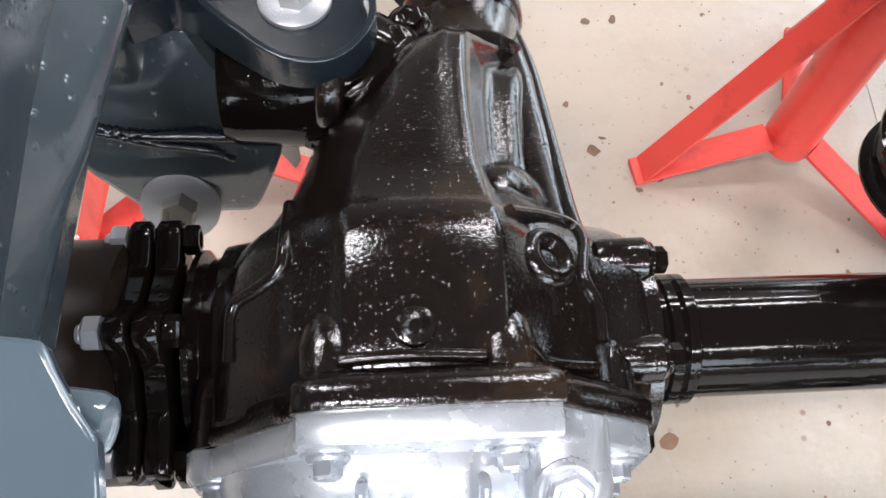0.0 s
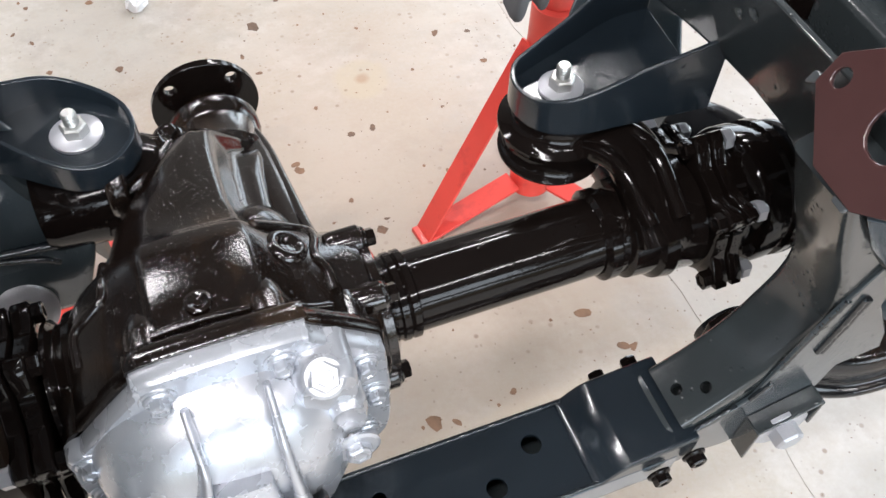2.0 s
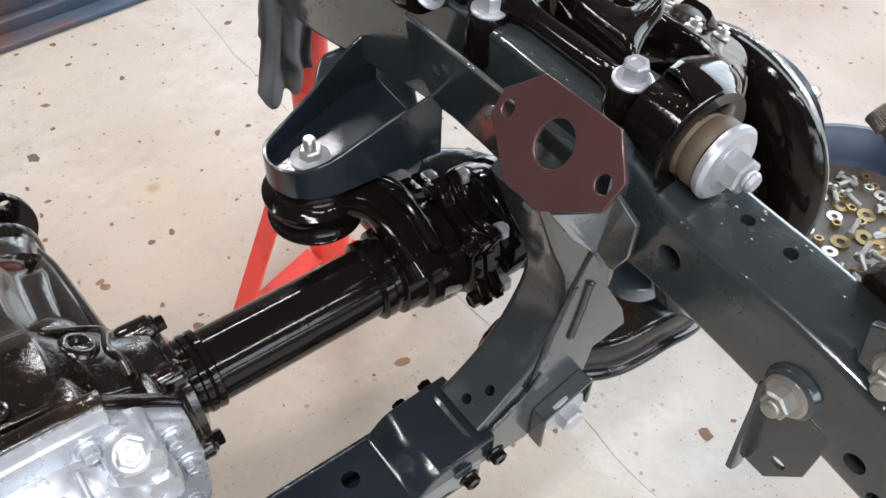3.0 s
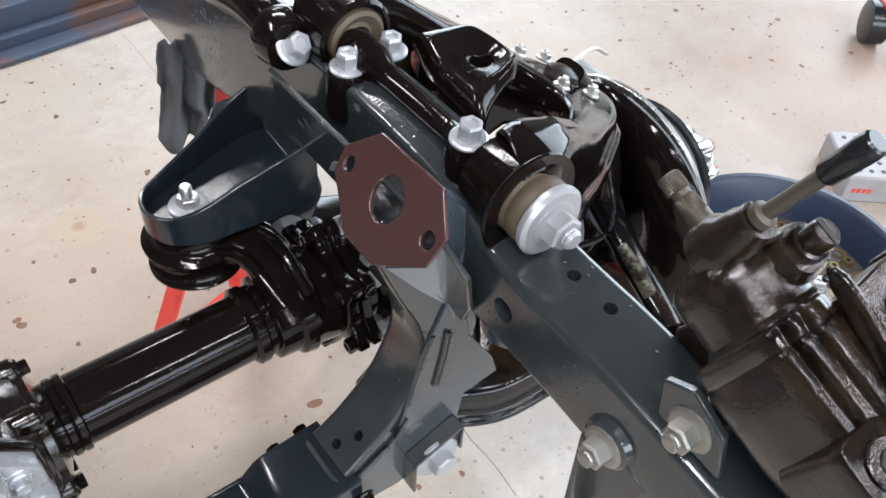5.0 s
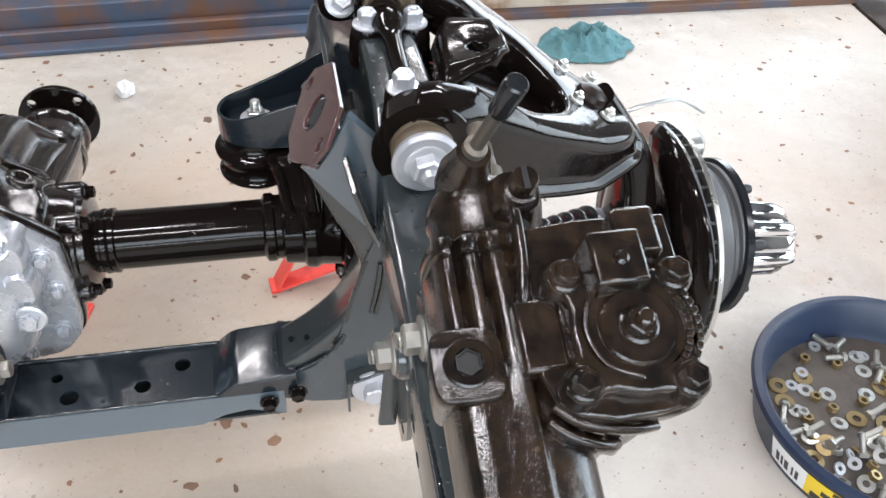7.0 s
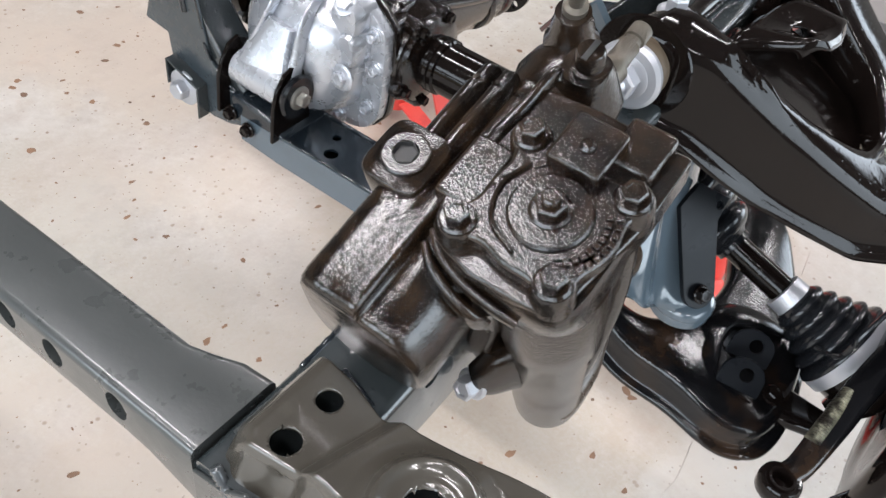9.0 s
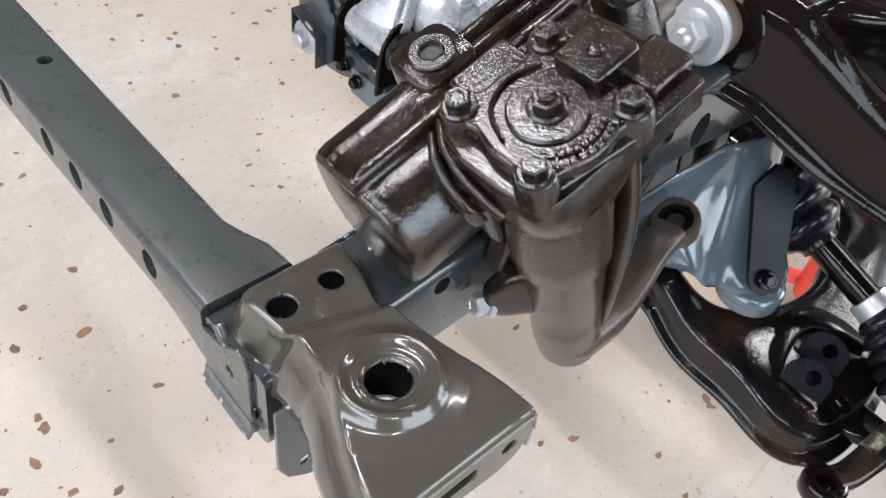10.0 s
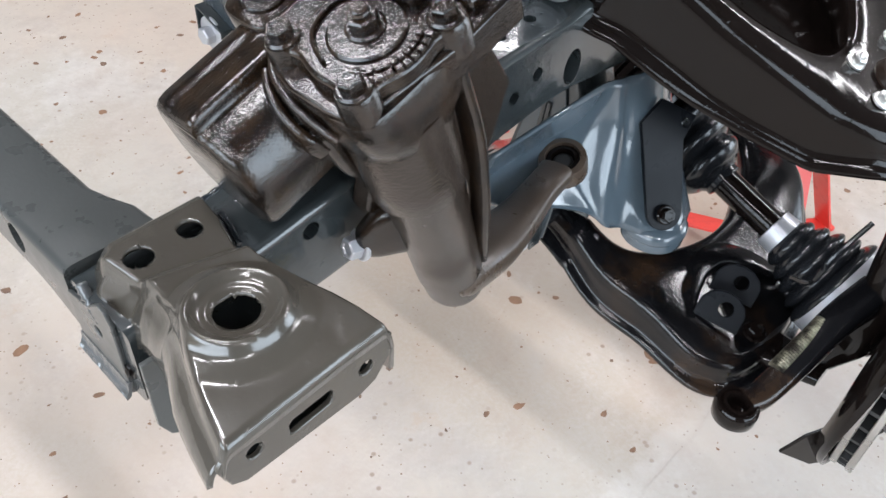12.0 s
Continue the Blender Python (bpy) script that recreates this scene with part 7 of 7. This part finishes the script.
def build_stand(x, y):
    st = thing("axle_stand", "red painted steel axle stand under the chassis rail", "axle stand", (x, y, 0), "axle stands")
    bm = bmesh.new()
    lathe(bm, V(x, y, 0.028), (0, 0, 1), [(0, 0.033), (0.002, 0.037), (0.40, 0.037), (0.402, 0.033)], 26)
    part("tube", bm, RED, st)
    bm = bmesh.new()
    cyl(bm, (x, y, 0.42), (x, y, 0.608), 0.027, n=24)
    part("column", bm, RED, st)
    bm = bmesh.new()
    box(bm, (x - 0.045, y - 0.03, 0.606), (x + 0.045, y + 0.03, 0.6255))
    part("saddle", bm, RED, st, bevel=0.004)
    s = 1 if x > 0 else -1
    for a in ((188, 313, 70) if s > 0 else (346, 214, 98)):
        t = radians(a)
        d = V(math.cos(t), math.sin(t), 0)
        n_ = V(-d.y, d.x, 0)
        foot = V(x, y, 0) + d * 0.218
        bm = bmesh.new()
        for p0, p1 in ((foot + V(0, 0, 0.004), V(x, y, 0.36) + d * 0.037), (foot + V(0, 0, 0.004), V(x, y, 0.05) + d * 0.037)):
            ax = (p1 - p0).normalized()
            up = n_.cross(ax)
            loft(bm, [[q + n_ * 0.021 + up * 0.003, q - n_ * 0.021 + up * 0.003, q - n_ * 0.021 - up * 0.003, q + n_ * 0.021 - up * 0.003] for q in (p0, p1)])
        part("leg", bm, RED, st, bevel=0.001)
        bm = bmesh.new()
        box(bm, (-0.012, -0.021, 0), (0.008, 0.021, 0.010), Matrix.Translation(foot) @ Matrix.Rotation(t + math.pi, 4, "Z"))
        part("foot", bm, RED, st, bevel=0.002)


for p in RED_AT:
    build_stand(*p)


def crumple(bm, nx, ny, fn):
    vs = [[bm.verts.new(fn(i / nx, j / ny)) for j in range(ny + 1)] for i in range(nx + 1)]
    for i in range(nx):
        for j in range(ny):
            bm.faces.new((vs[i][j], vs[i + 1][j], vs[i + 1][j + 1], vs[i][j + 1]))


bm = bmesh.new()


def cloth(s, t):
    p = V(0.285 + 0.105 * s - 0.02 * t, 0.615 + 0.05 * s - 0.02 * t, 0.668 - 0.165 * t * (0.72 + 0.28 * math.sin(2.2 * s + 0.4)))
    k = noise.noise(p * 22) * 0.016 + noise.noise(p * 50) * 0.006
    f = math.sin(15 * s + 2 * t) * 0.012 * (0.4 + t)
    return p + V(k + f * 0.4, -0.02 + f + k * 0.8, k * 0.4)


crumple(bm, 30, 20, cloth)
tagged(part("shop_rag", bm, GREY_CLOTH, solid=0.002, angle=180), "crumpled grey cloth hung on the chassis rail", "rag")
bm = bmesh.new()


def teal(s, t):
    a, r = 2 * math.pi * s, 0.004 + 0.125 * t
    p = V(1.17 + r * 1.15 * math.cos(a + 0.5), 1.575 + r * 0.85 * math.sin(a + 0.5), 0)
    fold = abs(noise.noise(p * 13)) * 0.9 + abs(noise.noise(p * 27 + V(3, 1, 0))) * 0.5 + abs(noise.noise(p * 60)) * 0.2
    ridge = max(0.0, 1 - fold * 1.7)
    edge = 1 - t ** 3
    w = noise.noise_vector(p * 20) * 0.022 * t
    return p + V(w.x, w.y, 0.002 + edge * (0.018 + 0.062 * ridge * (1 - 0.5 * t)) + 0.010 * t * ridge)


crumple(bm, 150, 46, teal)
bmesh.ops.remove_doubles(bm, verts=bm.verts, dist=0.0005)
tagged(part("teal_rag", bm, TEAL_CLOTH, solid=0.002, angle=180), "crumpled teal cloth rag on the floor", "rag")
for x, y, r in ((-0.173, 1.455, 0.024), (0.87, 1.68, 0.014)):
    bm = bmesh.new()
    bmesh.ops.create_icosphere(bm, subdivisions=3, radius=r, matrix=Matrix.Translation((x, y, r * 0.62)))
    for v in bm.verts:
        v.co += V(*(noise.noise_vector(v.co * 60))) * r * 0.55
        v.co.z = max(v.co.z, 0.0005)
    tagged(part("paper_ball", bm, WHITE_PLASTIC, angle=25), "small crumpled white paper on the floor", "paper")

# the long steel ramp behind
ramp = thing("ramp", "rusty blue steel vehicle ramp lying on the floor", "ramp", (-0.8, 1.9, 0))
for name, lo, hi, mat in (("lip", (-3.2, 1.70, 0), (0.72, 1.755, 0.016), RUST), ("lower_channel", (-3.2, 1.757, 0), (0.72, 1.79, 0.045), RUST), ("side_channel", (-3.2, 1.792, 0), (0.75, 1.85, 0.105), RUST), ("deck", (-3.2, 1.852, 0.09), (0.75, 2.10, 0.125), DECK),
                          ("seam_bar", (-3.2, 2.102, 0.0), (0.75, 2.125, 0.122), RUST), ("rear_deck", (-3.2, 2.127, 0.0), (0.75, 2.55, 0.135), DECK)):
    bm = bmesh.new()
    box(bm, lo, hi)
    bmesh.ops.rotate(bm, cent=V(0, 1.7, 0), matrix=Matrix.Rotation(radians(3.2), 3, "Z"), verts=bm.verts)
    part(name, bm, mat, ramp, bevel=0.004)
plank = thing("timber_plank", "pale worn timber plank standing on its edge", "plank", (1.2, 1.8, 0))
bm = bmesh.new()
box(bm, (0.80, 1.79, 0), (2.2, 1.83, 0.135))
part("board", bm, PALE_TIMBER, plank, bevel=0.004)
bm = bmesh.new()
box(bm, (0.78, 1.755, 0), (2.2, 1.788, 0.028))
part("batten", bm, RUST, plank, bevel=0.003)
bm = bmesh.new()
box(bm, (0.9, 1.86, 0), (2.6, 2.5, 0.17))
tagged(part("white_board", bm, WHITE_PLASTIC, bevel=0.006), "thick pale blue-white board lying behind the plank", "board")

TUB = V(1.285, 0.115, 0)
tub = thing("parts_tub", "round navy tub full of nuts, bolts and washers", "tub", TUB)
bm = bmesh.new()
lathe(bm, TUB, (0, 0, 1), [(0, 0.215), (0.004, 0.232), (0.07, 0.252), (0.098, 0.262), (0.106, 0.258), (0.108, 0.246), (0.098, 0.236), (0.04, 0.224), (0.022, 0.215)], 72)
part("rim", bm, NAVY, tub)
bm = bmesh.new()
lathe(bm, TUB, (0, 0, 1), [(0.020, 0.218), (0.026, 0.218), (0.0265, 0.21)], 64)
part("bottom", bm, OILY_TRAY, tub)


def tub_patch(a0, a1, z0, z1, mat, name, out=0.0012):
    bm = bmesh.new()
    n = 14
    rad = lambda z: float(np.interp(z, [0.004, 0.07, 0.098], [0.232, 0.252, 0.262])) + out
    rows = []
    for z in (z0, z1):
        rows.append([TUB + V(rad(z) * math.cos(radians(a0 + (a1 - a0) * i / n)), rad(z) * math.sin(radians(a0 + (a1 - a0) * i / n)), z) for i in range(n + 1)])
    loft(bm, rows, cap=False, closed=False)
    part(name, bm, mat, tub)


tub_patch(186, 205, 0.018, 0.088, LABEL_WHITE, "label")
tub_patch(205, 262, 0.018, 0.088, YELLOW, "label")
for a in (208, 219, 230, 241, 252):
    for z0, z1, sh in ((0.020, 0.040, 0), (0.046, 0.064, 4), (0.070, 0.086, 8)):
        tub_patch(a + sh, a + sh + 5, z0, z1, INK_AND_VOID, "stripe", 0.0018)
for a, w in ((189, 2), (192, 1.2), (194, 2.2), (198, 1.0), (200, 1.6)):
    tub_patch(a, a + w, 0.03, 0.06, INK_AND_VOID, "print_bar", 0.0018)

# loose hardware in the tub
rnd = random.Random(11)


def hw_nut():
    bm = bmesh.new()
    r = 0.011
    loft(bm, [[V(rr * math.cos(math.pi / 3 * i), rr * math.sin(math.pi / 3 * i), z) for i in range(6)] for rr, z in ((r * 0.55, 0.010), (r, 0.010), (r, 0.0), (r * 0.55, 0.0), (r * 0.55, 0.010))], cap=False)
    return bm


def hw_washer(r=0.016, h=0.003):
    bm = bmesh.new()
    loft(bm, [circle((0, 0, z), (0, 0, 1), rr, 24) for rr, z in ((r * 0.42, h), (r, h), (r, 0), (r * 0.42, 0), (r * 0.42, h))], cap=False)
    return bm


def hw_bolt(length):
    bm = bmesh.new()
    lathe(bm, (0, 0, 0.0105), (1, 0, 0), [(0, 0.0105), (0.008, 0.0105)], 6)
    lathe(bm, (0.008, 0, 0.0105), (1, 0, 0), [(0, 0.0058), (length, 0.0058), (length + 0.001, 0.0045)], 12)
    return bm


KINDS = [("nut", "loose zinc nut in the tub", hw_nut(), ZINC), ("washer", "loose zinc washer in the tub", hw_washer(), ZINC), ("washer", "loose yellow washer in the tub", hw_washer(0.019, 0.003), BRASS), ("bolt", "loose dull bolt in the tub", hw_bolt(0.035), DULL_ZINC),
         ("bolt", "long dull bolt in the tub", hw_bolt(0.06), DULL_ZINC), ("washer", "small white washer in the tub", hw_washer(0.012, 0.004), WHITE_ZINC), ("nut", "small brown steel nut in the tub", hw_nut(), BRASS)]
HW = []
for name, label, bm, mat in KINDS:
    ob = part(name, bm, mat)
    tagged(ob, label, name, "loose hardware in the tub")
    HW.append(ob)
for i in range(120):
    a, r = rnd.uniform(0, 6.283), 0.20 * math.sqrt(rnd.random())
    pile = max(0.0, 1 - math.hypot(r * math.cos(a) + 0.08, r * math.sin(a) + 0.06) / 0.13)
    z = 0.0268 + pile * 0.03 * rnd.random()
    p = TUB + V(r * math.cos(a), r * math.sin(a), z)
    m = Matrix.Translation(p * K) @ Euler((rnd.uniform(-1, 1) * 0.9 * pile, rnd.uniform(-1, 1) * 0.9 * pile, rnd.uniform(0, 6.28))).to_matrix().to_4x4()
    k = rnd.choices(range(7), (4, 4, 4, 5, 2, 3, 5))[0]
    if i < 7:
        HW[i].matrix_world = m
    else:
        copy_thing(HW[k], m)

GREY_PLASTIC = material("pale_grey_plastic", (0.34, 0.33, 0.34), 0.4, vary=0.12, second=(0.28, 0.24, 0.22), second_scale=8)
crate = thing("parts_box", "pale grey perforated plastic parts box on the floor", "box", (1.75, 0.2, 0))
M = Matrix.Translation((1.655, 0.205, 0)) @ Matrix.Rotation(radians(-39), 4, "Z")
bm = bmesh.new()
box(bm, (0, 0, 0), (0.34, 0.17, 0.075), M)
part("body", bm, GREY_PLASTIC, crate, bevel=0.006)
# flat black discs stand for the shaded insides of the holes
for i in range(11):
    for j in range(5):
        bm = bmesh.new()
        lathe(bm, M @ V(0.03 + 0.028 * i, 0.025 + 0.03 * j, 0.0745), (0, 0, 1), [(0, 0.006), (0.0012, 0.006)], 10)
        part("hole", bm, INK_AND_VOID, crate)
bm = bmesh.new()
for i in range(4):
    box(bm, (0.02 + 0.012 * i, -0.001, 0.03), (0.028 + 0.012 * i, 0.0005, 0.042), M)
part("print_bars", bm, RED, crate)

jack = thing("trolley_jack", "red trolley jack with a black castor", "jack", (2.4, 0.55, 0))
bm = bmesh.new()
lathe(bm, V(2.33, 0.575, 0.06), (0.7, -0.7, 0), [(-0.03, 0.045), (-0.026, 0.06), (0.026, 0.06), (0.03, 0.045)], 32)
part("castor", bm, RUBBER, jack)
bm = bmesh.new()
box(bm, (-0.05, -0.03, 0.05), (0.5, 0.03, 0.15), Matrix.Translation((2.46, 0.46, 0)) @ Matrix.Rotation(radians(-20), 4, "Z"))
sweep(bm, [(2.33, 0.575, 0.11, 0.03, 0.015), (2.40, 0.52, 0.12, 0.03, 0.02), (2.47, 0.46, 0.11, 0.03, 0.02)], power=4, n=16)
part("frame", bm, RED, jack, bevel=0.004)
bm = bmesh.new()
crumple(bm, 24, 20, lambda s, t: V(2.18 + 0.4 * s, 1.30 + 0.5 * t, 0.002 + 0.05 * math.sin(math.pi * s) * math.sin(math.pi * t) * (1 + noise.noise(V(s * 4, t * 4, 0)))))
tagged(part("floor_mat", bm, BRAKE_BROWN, solid=0.004, angle=180), "dark oily mat lying on the floor", "mat")
